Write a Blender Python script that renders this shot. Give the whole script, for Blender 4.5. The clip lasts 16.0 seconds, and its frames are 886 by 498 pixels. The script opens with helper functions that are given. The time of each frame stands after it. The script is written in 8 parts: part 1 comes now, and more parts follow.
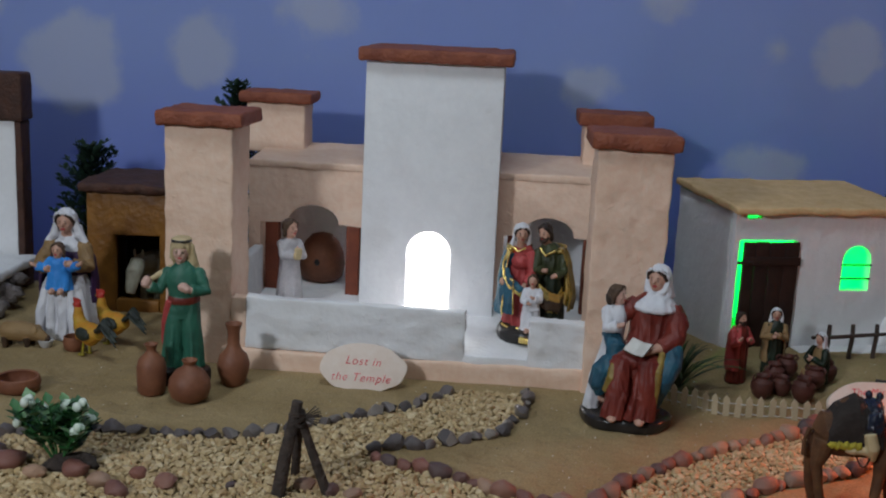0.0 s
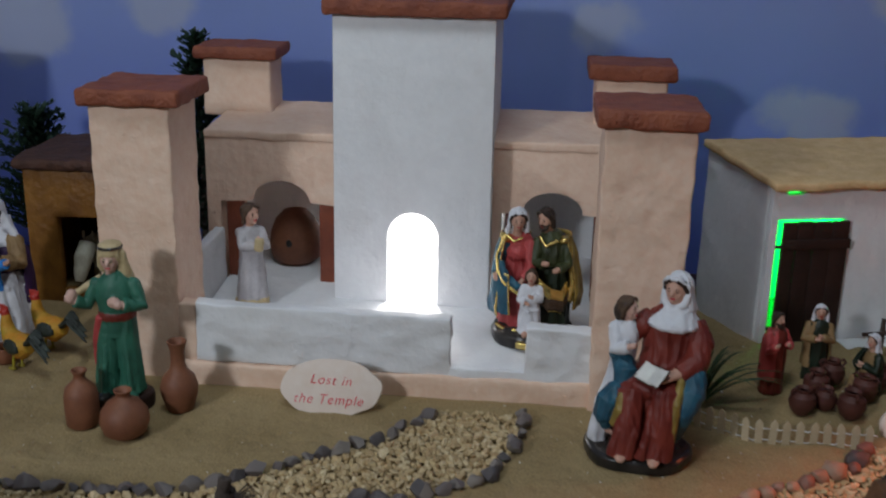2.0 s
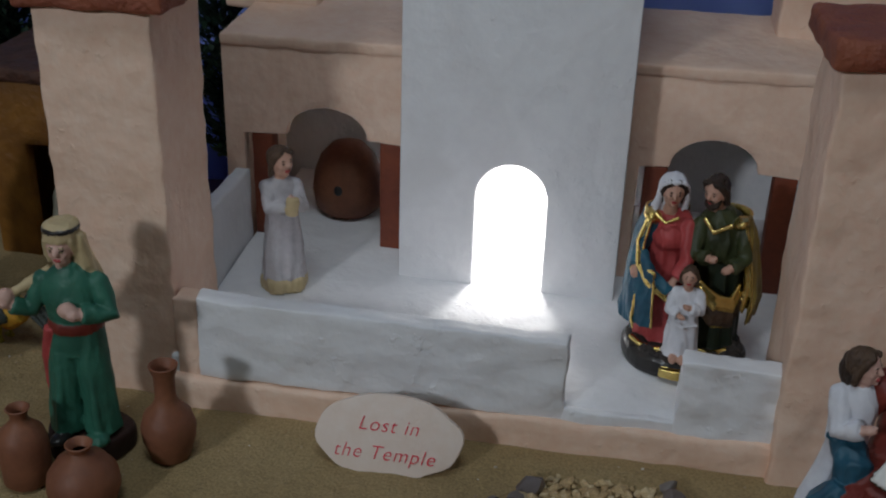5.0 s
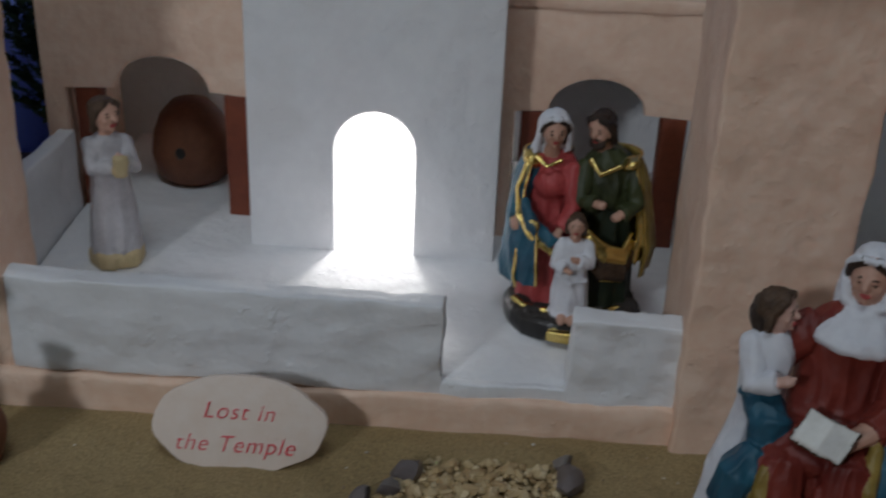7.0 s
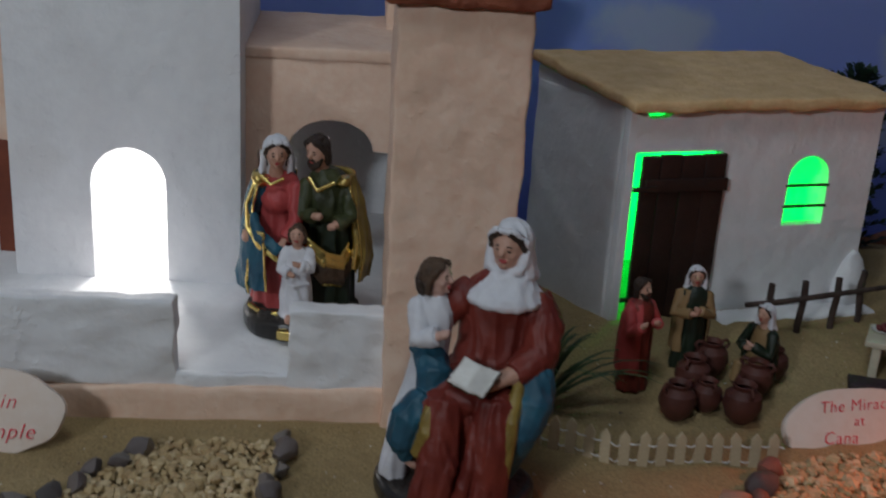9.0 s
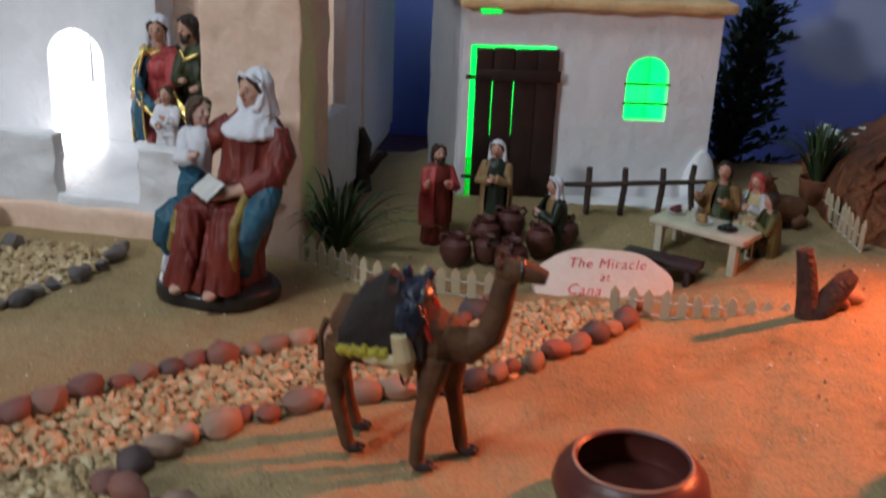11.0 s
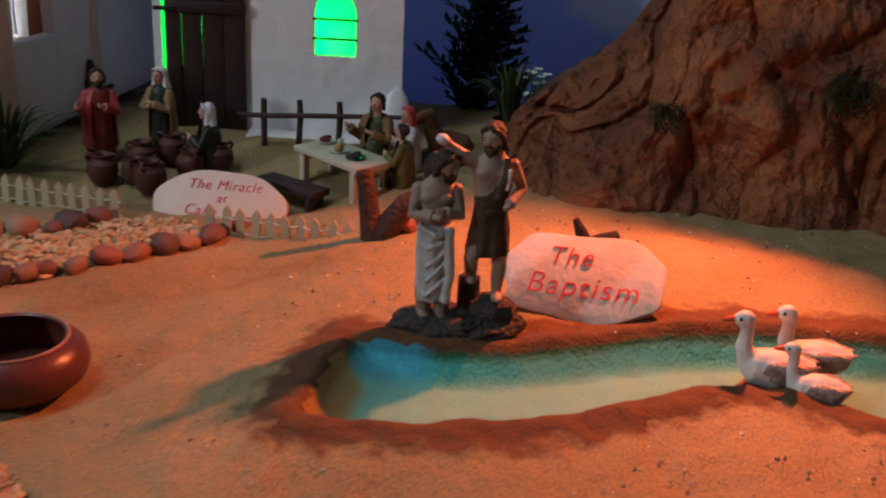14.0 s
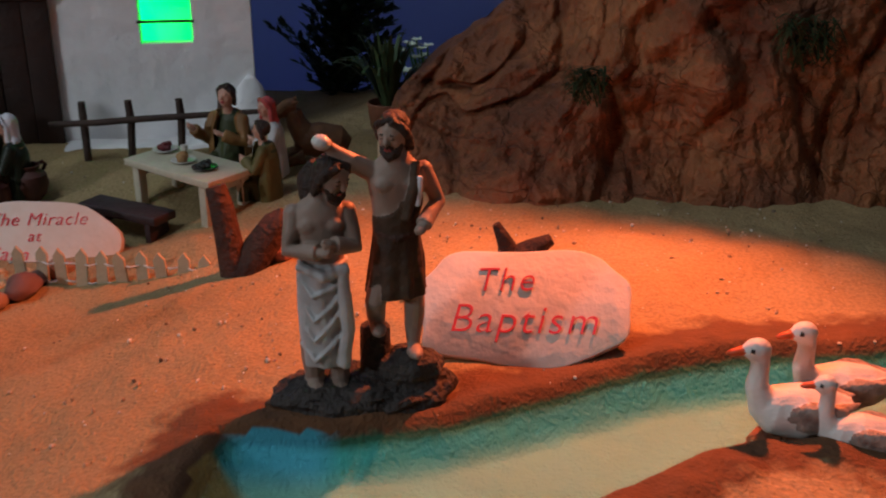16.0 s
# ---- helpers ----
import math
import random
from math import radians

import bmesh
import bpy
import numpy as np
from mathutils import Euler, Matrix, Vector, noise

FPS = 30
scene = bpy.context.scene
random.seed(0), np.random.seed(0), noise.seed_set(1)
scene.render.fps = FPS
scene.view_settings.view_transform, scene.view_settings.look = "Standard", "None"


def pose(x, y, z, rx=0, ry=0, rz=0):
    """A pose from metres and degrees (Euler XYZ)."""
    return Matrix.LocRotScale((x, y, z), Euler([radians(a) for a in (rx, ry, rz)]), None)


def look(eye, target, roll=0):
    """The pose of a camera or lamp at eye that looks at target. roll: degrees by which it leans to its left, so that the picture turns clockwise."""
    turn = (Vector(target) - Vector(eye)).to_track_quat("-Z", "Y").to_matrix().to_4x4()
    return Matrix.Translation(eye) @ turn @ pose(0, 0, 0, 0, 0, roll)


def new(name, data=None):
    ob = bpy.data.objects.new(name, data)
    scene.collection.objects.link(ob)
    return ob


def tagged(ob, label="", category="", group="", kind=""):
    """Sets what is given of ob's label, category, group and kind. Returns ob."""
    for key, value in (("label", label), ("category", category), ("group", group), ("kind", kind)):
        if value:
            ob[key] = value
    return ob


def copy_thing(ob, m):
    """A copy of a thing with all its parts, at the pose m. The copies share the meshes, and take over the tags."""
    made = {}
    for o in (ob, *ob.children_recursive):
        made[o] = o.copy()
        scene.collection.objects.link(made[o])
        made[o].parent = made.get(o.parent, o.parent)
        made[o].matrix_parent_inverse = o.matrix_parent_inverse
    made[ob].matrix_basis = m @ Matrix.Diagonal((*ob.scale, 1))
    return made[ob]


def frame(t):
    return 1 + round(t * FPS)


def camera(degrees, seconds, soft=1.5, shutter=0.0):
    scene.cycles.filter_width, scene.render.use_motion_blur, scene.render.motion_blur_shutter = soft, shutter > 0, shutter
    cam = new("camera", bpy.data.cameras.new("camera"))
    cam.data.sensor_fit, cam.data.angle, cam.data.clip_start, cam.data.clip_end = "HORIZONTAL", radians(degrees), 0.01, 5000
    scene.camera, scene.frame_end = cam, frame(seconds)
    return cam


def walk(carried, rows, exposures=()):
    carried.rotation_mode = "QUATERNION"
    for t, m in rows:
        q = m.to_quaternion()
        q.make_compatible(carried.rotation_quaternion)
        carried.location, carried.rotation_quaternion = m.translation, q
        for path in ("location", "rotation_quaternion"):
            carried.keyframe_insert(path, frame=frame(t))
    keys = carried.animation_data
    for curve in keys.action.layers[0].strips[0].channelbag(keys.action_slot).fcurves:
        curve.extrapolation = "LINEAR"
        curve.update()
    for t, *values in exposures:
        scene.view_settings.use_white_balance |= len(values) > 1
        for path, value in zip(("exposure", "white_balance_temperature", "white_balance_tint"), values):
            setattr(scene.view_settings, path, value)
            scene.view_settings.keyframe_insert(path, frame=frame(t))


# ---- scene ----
cam = camera(44.0, 16.0, soft=2.0, shutter=0.5)
# seconds, eye and target in metres, roll in degrees
PATH = [
    (0, (0.05, -0.054, 0.52), (-0.064, 1.897, 0.097), 2.7),
    (0.5, (0.057, -0.005, 0.513), (-0.065, 1.939, 0.061), 2.7),
    (1, (0.075, 0.075, 0.522), (-0.047, 2.005, 0.012), 3.1),
    (1.5, (0.09, 0.145, 0.534), (-0.037, 2.062, -0.024), 2.6),
    (2, (0.099, 0.223, 0.596), (-0.073, 2.116, -0.026), 1.2),
    (2.5, (0.084, 0.302, 0.62), (-0.162, 2.171, -0.049), 2.0),
    (3, (0.044, 0.381, 0.614), (-0.217, 2.241, -0.074), 3.1),
    (3.5, (0.003, 0.488, 0.581), (-0.226, 2.337, -0.145), 2.9),
    (4, (-0.009, 0.575, 0.564), (-0.232, 2.402, -0.219), 3.3),
    (4.2, (0.016, 0.6, 0.564), (-0.265, 2.411, -0.236), 2.0),
    (6.3, (0.007, 0.744, 0.528), (-0.231, 2.504, -0.392), 1.4),
    (6.5, (0.017, 0.751, 0.523), (-0.182, 2.523, -0.382), 1.6),
    (7, (0.02, 0.771, 0.475), (-0.043, 2.572, -0.392), 2.4),
    (7.5, (0.034, 0.761, 0.473), (0.093, 2.605, -0.3), 4.4),
    (8, (0.086, 0.721, 0.462), (0.233, 2.594, -0.224), 5.2),
    (8.2, (0.076, 0.713, 0.433), (0.345, 2.593, -0.192), 4.6),
    (10.3, (0.415, 0.465, 0.462), (0.27, 2.33, -0.246), 2.3),
    (10.5, (0.469, 0.463, 0.456), (0.281, 2.327, -0.243), 2.7),
    (11, (0.579, 0.433, 0.408), (0.278, 2.282, -0.293), 2.6),
    (11.5, (0.641, 0.409, 0.359), (0.254, 2.235, -0.359), 3.8),
    (12, (0.694, 0.343, 0.358), (0.241, 2.149, -0.371), 3.4),
    (12.5, (0.79, 0.265, 0.391), (0.293, 2.062, -0.333), 2.7),
    (13, (0.906, 0.271, 0.4), (0.473, 2.086, -0.321), 2.5),
    (13.5, (0.981, 0.358, 0.396), (0.549, 2.172, -0.329), 2.1),
    (14, (1.059, 0.503, 0.373), (0.565, 2.301, -0.351), 2.8),
    (14.5, (1.063, 0.596, 0.34), (0.586, 2.401, -0.377), 0.8),
    (15, (1.019, 0.647, 0.331), (0.609, 2.464, -0.398), -1.0),
    (15.5, (1.018, 0.664, 0.328), (0.669, 2.492, -0.406), -0.1),
    (16, (0.994, 0.703, 0.324), (0.733, 2.537, -0.431), -0.2),
]
EXPOSURES = [(0.0, -0.15), (2.0, -0.25), (3.5, -0.55), (7.0, -0.85), (8.0, -0.95), (10.5, 0.1), (12.0, 0.25), (13.5, -0.15), (16.0, -0.4)]
walk(cam, [(t, look(eye, target, roll)) for t, eye, target, roll in PATH], EXPOSURES)

# ---- light: a room lamp from the left, a weak added overhead fill, a red lamp beside the rock, lamps in two houses
world = bpy.data.worlds.new("room_dark")
scene.world = world
world.use_nodes = True
world.node_tree.nodes["Background"].inputs[0].default_value = (0.02, 0.025, 0.04, 1)
world.node_tree.nodes["Background"].inputs[1].default_value = 0.2


def lamp(name, kind, power, colour, m, size=0.1, spot=None):
    data = bpy.data.lights.new(name, kind)
    data.energy, data.color = power, colour
    if kind == "AREA":
        data.shape, data.size = "DISK", size
    else:
        data.shadow_soft_size = size
    if spot:
        data.spot_size, data.spot_blend = radians(spot), 0.6
    ob = new(name, data)
    ob.matrix_world = m
    return ob


lamp("room_lamp", "AREA", 25.0, (0.83, 0.90, 0.97), look((-1.18, -0.72, 1.2), (0.0, 1.7, 0.2)), 0.24)
# fill with no visible source, added to brighten the backdrop from above
lamp("overhead_fill", "AREA", 14, (0.80, 0.92, 1.0), look((-0.05, 0.75, 2.1), (-0.05, 1.75, 0.2)), 0.7)
lamp("red_lamp", "SPOT", 35, (1.0, 0.19, 0.06), look((1.095, 1.485, 0.45), (0.885, 1.035, 0.02)), 0.012, 98)
lamp("temple_bulb", "POINT", 2.2, (1.0, 0.98, 0.94), pose(-0.07, 1.74, 0.14), 0.015)
lamp("shed_bulb", "POINT", 1.3, (0.0, 1.0, 0.085), pose(0.52, 1.75, 0.12), 0.02)

# ---- materials
def nodes_of(name):
    m = bpy.data.materials.new(name)
    m.use_nodes = True
    t = m.node_tree
    return m, t.nodes, t.links, t.nodes["Principled BSDF"]


def rgba(c):
    return (*c, 1.0)


def mat(name, c1, c2=None, rough=0.7, scale=30, bump=0.3, fine=250, metal=0.0, depth=0.002, vary=0.0, stain=None, stain_at=0.62, spec=0.4):
    """Two colours mixed by a broad noise, a fine grain over both, and a bump of two scales."""
    m, n, l, b = nodes_of(name)
    c2 = c2 or tuple(v * 0.8 for v in c1)
    co = n.new("ShaderNodeTexCoord")
    broad, grain = n.new("ShaderNodeTexNoise"), n.new("ShaderNodeTexNoise")
    broad.inputs["Scale"].default_value, broad.inputs["Detail"].default_value = scale, 5
    grain.inputs["Scale"].default_value, grain.inputs["Detail"].default_value = fine, 4
    for x in (broad, grain):
        l.new(co.outputs["Object"], x.inputs["Vector"])
    ramp = n.new("ShaderNodeValToRGB")
    ramp.color_ramp.elements[0].position, ramp.color_ramp.elements[1].position = 0.32, 0.68
    ramp.color_ramp.elements[0].color, ramp.color_ramp.elements[1].color = rgba(c1), rgba(c2)
    l.new(broad.outputs["Fac"], ramp.inputs["Fac"])
    mul = n.new("ShaderNodeMix")
    mul.data_type, mul.blend_type = "RGBA", "OVERLAY"
    mul.inputs[0].default_value = 0.18
    l.new(ramp.outputs["Color"], mul.inputs[6])
    l.new(grain.outputs["Fac"], mul.inputs[7])
    out = mul.outputs[2]
    if stain:
        s = n.new("ShaderNodeTexNoise")
        s.inputs["Scale"].default_value, s.inputs["Detail"].default_value = scale * 0.45, 8
        l.new(co.outputs["Object"], s.inputs["Vector"])
        r2 = n.new("ShaderNodeMapRange")
        r2.inputs["From Min"].default_value, r2.inputs["From Max"].default_value = stain_at, stain_at + 0.12
        l.new(s.outputs["Fac"], r2.inputs["Value"])
        mx = n.new("ShaderNodeMix")
        mx.data_type = "RGBA"
        l.new(r2.outputs["Result"], mx.inputs[0])
        l.new(out, mx.inputs[6])
        mx.inputs[7].default_value = rgba(stain)
        out = mx.outputs[2]
    if vary:
        info, hsv, mr = n.new("ShaderNodeObjectInfo"), n.new("ShaderNodeHueSaturation"), n.new("ShaderNodeMapRange")
        mr.inputs["To Min"].default_value, mr.inputs["To Max"].default_value = 1 - vary, 1 + vary
        l.new(info.outputs["Random"], mr.inputs["Value"])
        l.new(mr.outputs["Result"], hsv.inputs["Value"])
        l.new(out, hsv.inputs["Color"])
        out = hsv.outputs["Color"]
    l.new(out, b.inputs["Base Color"])
    b.inputs["Roughness"].default_value, b.inputs["Metallic"].default_value = rough, metal
    b.inputs["Specular IOR Level"].default_value = spec
    if bump:
        add, bp = n.new("ShaderNodeMath"), n.new("ShaderNodeBump")
        add.operation = "MULTIPLY_ADD"
        l.new(broad.outputs["Fac"], add.inputs[0])
        add.inputs[1].default_value = 1.5
        l.new(grain.outputs["Fac"], add.inputs[2])
        l.new(add.outputs[0], bp.inputs["Height"])
        bp.inputs["Strength"].default_value, bp.inputs["Distance"].default_value = bump, depth
        l.new(bp.outputs["Normal"], b.inputs["Normal"])
    return m


def plaster(name, c1, c2, stain):
    """Hand-brushed plaster: strokes, trowel waves and scattered blobs of paint."""
    m = mat(name, c1, c2, 0.7, 22, 0, 110, stain=stain)
    n, l = m.node_tree.nodes, m.node_tree.links
    b = n["Principled BSDF"]
    co, mp = n.new("ShaderNodeTexCoord"), n.new("ShaderNodeMapping")
    l.new(co.outputs["Object"], mp.inputs["Vector"])
    mp.inputs["Scale"].default_value = (95, 95, 14)
    stroke, wave, blob_noise, where = (n.new("ShaderNodeTexNoise") for _ in range(4))
    l.new(mp.outputs[0], stroke.inputs["Vector"])
    stroke.inputs["Scale"].default_value, stroke.inputs["Detail"].default_value = 1.0, 3
    for x, sc, de in ((wave, 34, 3), (blob_noise, 150, 2), (where, 30, 3)):
        x.inputs["Scale"].default_value, x.inputs["Detail"].default_value = sc, de
        l.new(co.outputs["Object"], x.inputs["Vector"])
    bl, wh, mul = n.new("ShaderNodeMapRange"), n.new("ShaderNodeMapRange"), n.new("ShaderNodeMath")
    bl.inputs["From Min"].default_value, bl.inputs["From Max"].default_value = 0.58, 0.82
    wh.inputs["From Min"].default_value, wh.inputs["From Max"].default_value = 0.50, 0.62
    l.new(blob_noise.outputs["Fac"], bl.inputs["Value"])
    l.new(where.outputs["Fac"], wh.inputs["Value"])
    mul.operation = "MULTIPLY"
    l.new(bl.outputs["Result"], mul.inputs[0])
    l.new(wh.outputs["Result"], mul.inputs[1])
    s1, s2 = n.new("ShaderNodeMath"), n.new("ShaderNodeMath")
    s1.operation = s2.operation = "MULTIPLY_ADD"
    l.new(stroke.outputs["Fac"], s1.inputs[0])
    s1.inputs[1].default_value = 0.22
    half = n.new("ShaderNodeMath")
    half.operation = "MULTIPLY"
    half.inputs[1].default_value = 0.3
    l.new(mul.outputs[0], half.inputs[0])
    l.new(half.outputs[0], s1.inputs[2])
    l.new(wave.outputs["Fac"], s2.inputs[0])
    s2.inputs[1].default_value = 1.6
    l.new(s1.outputs[0], s2.inputs[2])
    bp = n.new("ShaderNodeBump")
    bp.inputs["Strength"].default_value, bp.inputs["Distance"].default_value = 0.8, 0.0032
    l.new(s2.outputs[0], bp.inputs["Height"])
    l.new(bp.outputs["Normal"], b.inputs["Normal"])
    return m


WHITE = plaster("white_plaster", (0.80, 0.80, 0.82), (0.765, 0.765, 0.785), (0.73, 0.725, 0.735))
PEACH = plaster("peach_plaster", (0.84, 0.61, 0.475), (0.78, 0.54, 0.405), (0.85, 0.66, 0.53))
CAP = mat("russet_paint", (0.30, 0.090, 0.045), (0.20, 0.055, 0.032), 0.65, 45, 0.7, 180, depth=0.003)
POST = mat("stained_post_wood", (0.22, 0.055, 0.025), (0.15, 0.035, 0.018), 0.5, 30, 0.25, 200)
# stained wood; also the shade colour inside the ochre house
DARKWOOD_SHADE = mat("dark_wood_and_inner_shade", (0.035, 0.014, 0.010), (0.02, 0.009, 0.007), 0.6, 40, 0.4, 200)
TWIG = mat("grey_brown_bark", (0.075, 0.055, 0.045), (0.035, 0.026, 0.022), 0.9, 90, 0.9, 300, depth=0.003)
RAILWOOD = mat("weathered_rail_wood", (0.085, 0.055, 0.045), (0.045, 0.03, 0.026), 0.85, 80, 0.7, 300)
CARD = mat("cream_picket_card", (0.55, 0.45, 0.30), (0.46, 0.36, 0.24), 0.8, 60, 0.2, 300)
WIRE = mat("white_cord", (0.72, 0.70, 0.66), None, 0.6, 60, 0.2, 300)
OCHRE = mat("ochre_mud_paint", (0.26, 0.112, 0.018), (0.16, 0.062, 0.011), 0.5, 26, 0.6, 90, depth=0.004, stain=(0.36, 0.17, 0.035))
BROWNROOF = mat("brown_roof_paint", (0.085, 0.035, 0.022), (0.05, 0.022, 0.016), 0.7, 50, 0.8, 180, depth=0.003)
STRAW = mat("straw_yellow_roof", (0.74, 0.51, 0.27), (0.63, 0.41, 0.20), 0.85, 50, 0.6, 260, depth=0.002)
TERRA = mat("terracotta", (0.25, 0.098, 0.050), (0.17, 0.062, 0.034), 0.55, 25, 0.25, 180, stain=(0.26, 0.11, 0.065))
REDCLAY = mat("burnished_red_clay", (0.13, 0.036, 0.026), (0.085, 0.024, 0.02), 0.33, 25, 0.18, 150)
CLAYRIM = mat("worn_clay_rim", (0.42, 0.25, 0.18), (0.3, 0.16, 0.11), 0.6, 60, 0.2, 200)
BLACK = mat("black_lacquer", (0.015, 0.013, 0.013), (0.03, 0.026, 0.024), 0.28, 40, 0.1, 200)
GOLD = mat("gold_paint", (0.86, 0.66, 0.24), (0.62, 0.44, 0.13), 0.27, 60, 0.3, 200, metal=1.0)
SKIN = mat("painted_flesh", (0.56, 0.33, 0.25), (0.50, 0.28, 0.20), 0.5, 60, 0.1, 200)
PALE = mat("painted_pale_flesh", (0.62, 0.40, 0.33), (0.57, 0.35, 0.28), 0.5, 60, 0.1, 200)
HAIR = mat("painted_brown_hair", (0.045, 0.026, 0.017), (0.025, 0.015, 0.011), 0.6, 120, 0.9, 420, depth=0.002)
CLOTHW = mat("painted_white_cloth", (0.72, 0.72, 0.76), (0.62, 0.62, 0.67), 0.6, 40, 0.3, 200)
RED = mat("painted_brick_red_cloth", (0.21, 0.034, 0.022), (0.13, 0.018, 0.014), 0.5, 35, 0.3, 180)
ROSE = mat("painted_rose_cloth", (0.50, 0.075, 0.075), (0.36, 0.05, 0.05), 0.5, 40, 0.3, 180)
BLUE = mat("painted_blue_cloth", (0.022, 0.115, 0.175), (0.014, 0.06, 0.10), 0.5, 40, 0.3, 180)
SKYBLUE = mat("painted_bright_blue_cloth", (0.04, 0.28, 0.75), (0.03, 0.2, 0.6), 0.5, 40, 0.2, 180)
GREEN = mat("painted_green_cloth", (0.036, 0.155, 0.102), (0.024, 0.105, 0.070), 0.5, 45, 0.3, 180)
OLIVE = mat("painted_olive_cloth", (0.050, 0.060, 0.020), (0.030, 0.036, 0.014), 0.5, 45, 0.3, 180)
DARKGREEN = mat("painted_dark_green_cloth", (0.016, 0.026, 0.014), (0.010, 0.016, 0.010), 0.45, 45, 0.3, 180)
TAN = mat("painted_tan_cloth", (0.30, 0.19, 0.085), (0.22, 0.13, 0.055), 0.6, 45, 0.3, 180)
CREAM = mat("painted_cream_cloth", (0.58, 0.46, 0.27), (0.48, 0.37, 0.2), 0.6, 45, 0.3, 180)
PURPLE = mat("painted_purple_cloth", (0.055, 0.022, 0.085), (0.035, 0.014, 0.055), 0.5, 45, 0.3, 180)
GREYCLOTH = mat("painted_silver_grey_cloth", (0.56, 0.55, 0.55), (0.42, 0.41, 0.41), 0.45, 45, 0.3, 180)
BODY = mat("painted_weathered_flesh", (0.34, 0.25, 0.20), (0.25, 0.175, 0.14), 0.5, 45, 0.2, 180)
HIDE = mat("painted_brown_hide", (0.07, 0.036, 0.018), (0.035, 0.02, 0.012), 0.7, 60, 0.6, 260)
ROCKBASE = mat("painted_dark_rock_base", (0.06, 0.048, 0.042), (0.03, 0.024, 0.022), 0.7, 60, 0.9, 240, depth=0.004)
CAMELHIDE = mat("camel_hide", (0.14, 0.062, 0.024), (0.07, 0.03, 0.014), 0.75, 55, 0.6, 300, depth=0.0015)
FELT = mat("dark_felt_blanket", (0.035, 0.026, 0.022), (0.022, 0.016, 0.014), 0.9, 90, 0.4, 500)
YELLOW = mat("yellow_fringe", (0.48, 0.40, 0.03), (0.30, 0.24, 0.03), 0.7, 150, 0.6, 400)
NAVY = mat("navy_bundle", (0.02, 0.028, 0.05), (0.012, 0.014, 0.024), 0.25, 70, 0.3, 300)
SIGN = mat("cream_foam_board", (0.80, 0.68, 0.60), (0.76, 0.62, 0.53), 0.75, 18, 0.5, 110, depth=0.002)
INK = mat("red_marker_ink", (0.80, 0.07, 0.10), (0.72, 0.06, 0.09), 0.6, 60, 0.0)
STONE = None
GOOSE = mat("painted_white_feathers", (0.78, 0.74, 0.70), (0.66, 0.61, 0.57), 0.5, 60, 0.4, 260)
WING = mat("painted_grey_wing", (0.17, 0.12, 0.10), (0.42, 0.35, 0.3), 0.6, 110, 0.7, 300)
BEAK = mat("orange_beak", (0.60, 0.085, 0.02), None, 0.45, 40, 0.1)
HENGOLD = mat("golden_feathers", (0.52, 0.20, 0.02), (0.42, 0.30, 0.03), 0.6, 70, 0.7, 300)
HENDARK = mat("dark_tail_feathers", (0.018, 0.022, 0.02), (0.03, 0.04, 0.03), 0.5, 80, 0.7, 300)
COMB = mat("red_comb", (0.42, 0.03, 0.02), None, 0.5, 60, 0.2)
PALELEAF = mat("pale_edged_leaf", (0.30, 0.46, 0.26), (0.10, 0.24, 0.08), 0.5, 90, 0.2, 200, vary=0.3)
LEAF = mat("plastic_leaf_green", (0.040, 0.15, 0.04), (0.02, 0.085, 0.028), 0.45, 60, 0.2, 200, vary=0.3)
GRASSLEAF = mat("dark_grass_blade", (0.022, 0.05, 0.02), (0.06, 0.085, 0.03), 0.55, 40, 0.1, 200, vary=0.35)
FIR = mat("dark_fir_green", (0.014, 0.040, 0.022), (0.008, 0.024, 0.013), 0.7, 70, 0.2, 200)
PETAL = mat("white_petal", (0.72, 0.78, 0.70), (0.5, 0.62, 0.48), 0.6, 70, 0.1, 200)
MOSS = mat("dark_moss", (0.018, 0.035, 0.010), (0.035, 0.05, 0.015), 0.9, 90, 0.5, 300)
STUMP = mat("driftwood_brown", (0.085, 0.034, 0.022), (0.035, 0.016, 0.012), 0.75, 80, 0.9, 260, depth=0.003)
ROOT = mat("dark_root_bark", (0.045, 0.020, 0.016), (0.020, 0.010, 0.009), 0.8, 80, 0.9, 260, depth=0.003)
MAROON = mat("maroon_board_paint", (0.055, 0.018, 0.024), (0.035, 0.012, 0.017), 0.5, 12, 0.2, 120)
BOARDSIDE = mat("dark_aubergine_cloth", (0.040, 0.022, 0.036), (0.028, 0.015, 0.026), 0.8, 30, 0.3, 300)
GREENCLOTH = mat("green_floor_cloth", (0.055, 0.13, 0.03), (0.035, 0.09, 0.022), 0.85, 14, 0.4, 300)
ROOMWALL = mat("room_wall_paint", (0.55, 0.56, 0.58), (0.5, 0.51, 0.53), 0.85, 3, 0.1, 60)
CEILING = mat("ceiling_paint", (0.72, 0.71, 0.69), (0.68, 0.67, 0.65), 0.9, 3, 0.1, 60)
PORCELAIN = mat("white_glaze", (0.7, 0.68, 0.64), None, 0.3, 40, 0.1)
HORSE = mat("painted_white_horse", (0.66, 0.64, 0.52), (0.5, 0.46, 0.36), 0.6, 60, 0.4, 200)
FRUIT = mat("dark_red_fruit", (0.16, 0.02, 0.02), (0.10, 0.015, 0.02), 0.35, 90, 0.2)
BREAD = mat("bread_crust", (0.38, 0.22, 0.09), (0.28, 0.15, 0.06), 0.7, 90, 0.5)
GREYROCK = mat("grey_model_rock", (0.26, 0.23, 0.22), (0.10, 0.08, 0.075), 0.8, 45, 1.0, 180, depth=0.005, stain=(0.48, 0.46, 0.46))


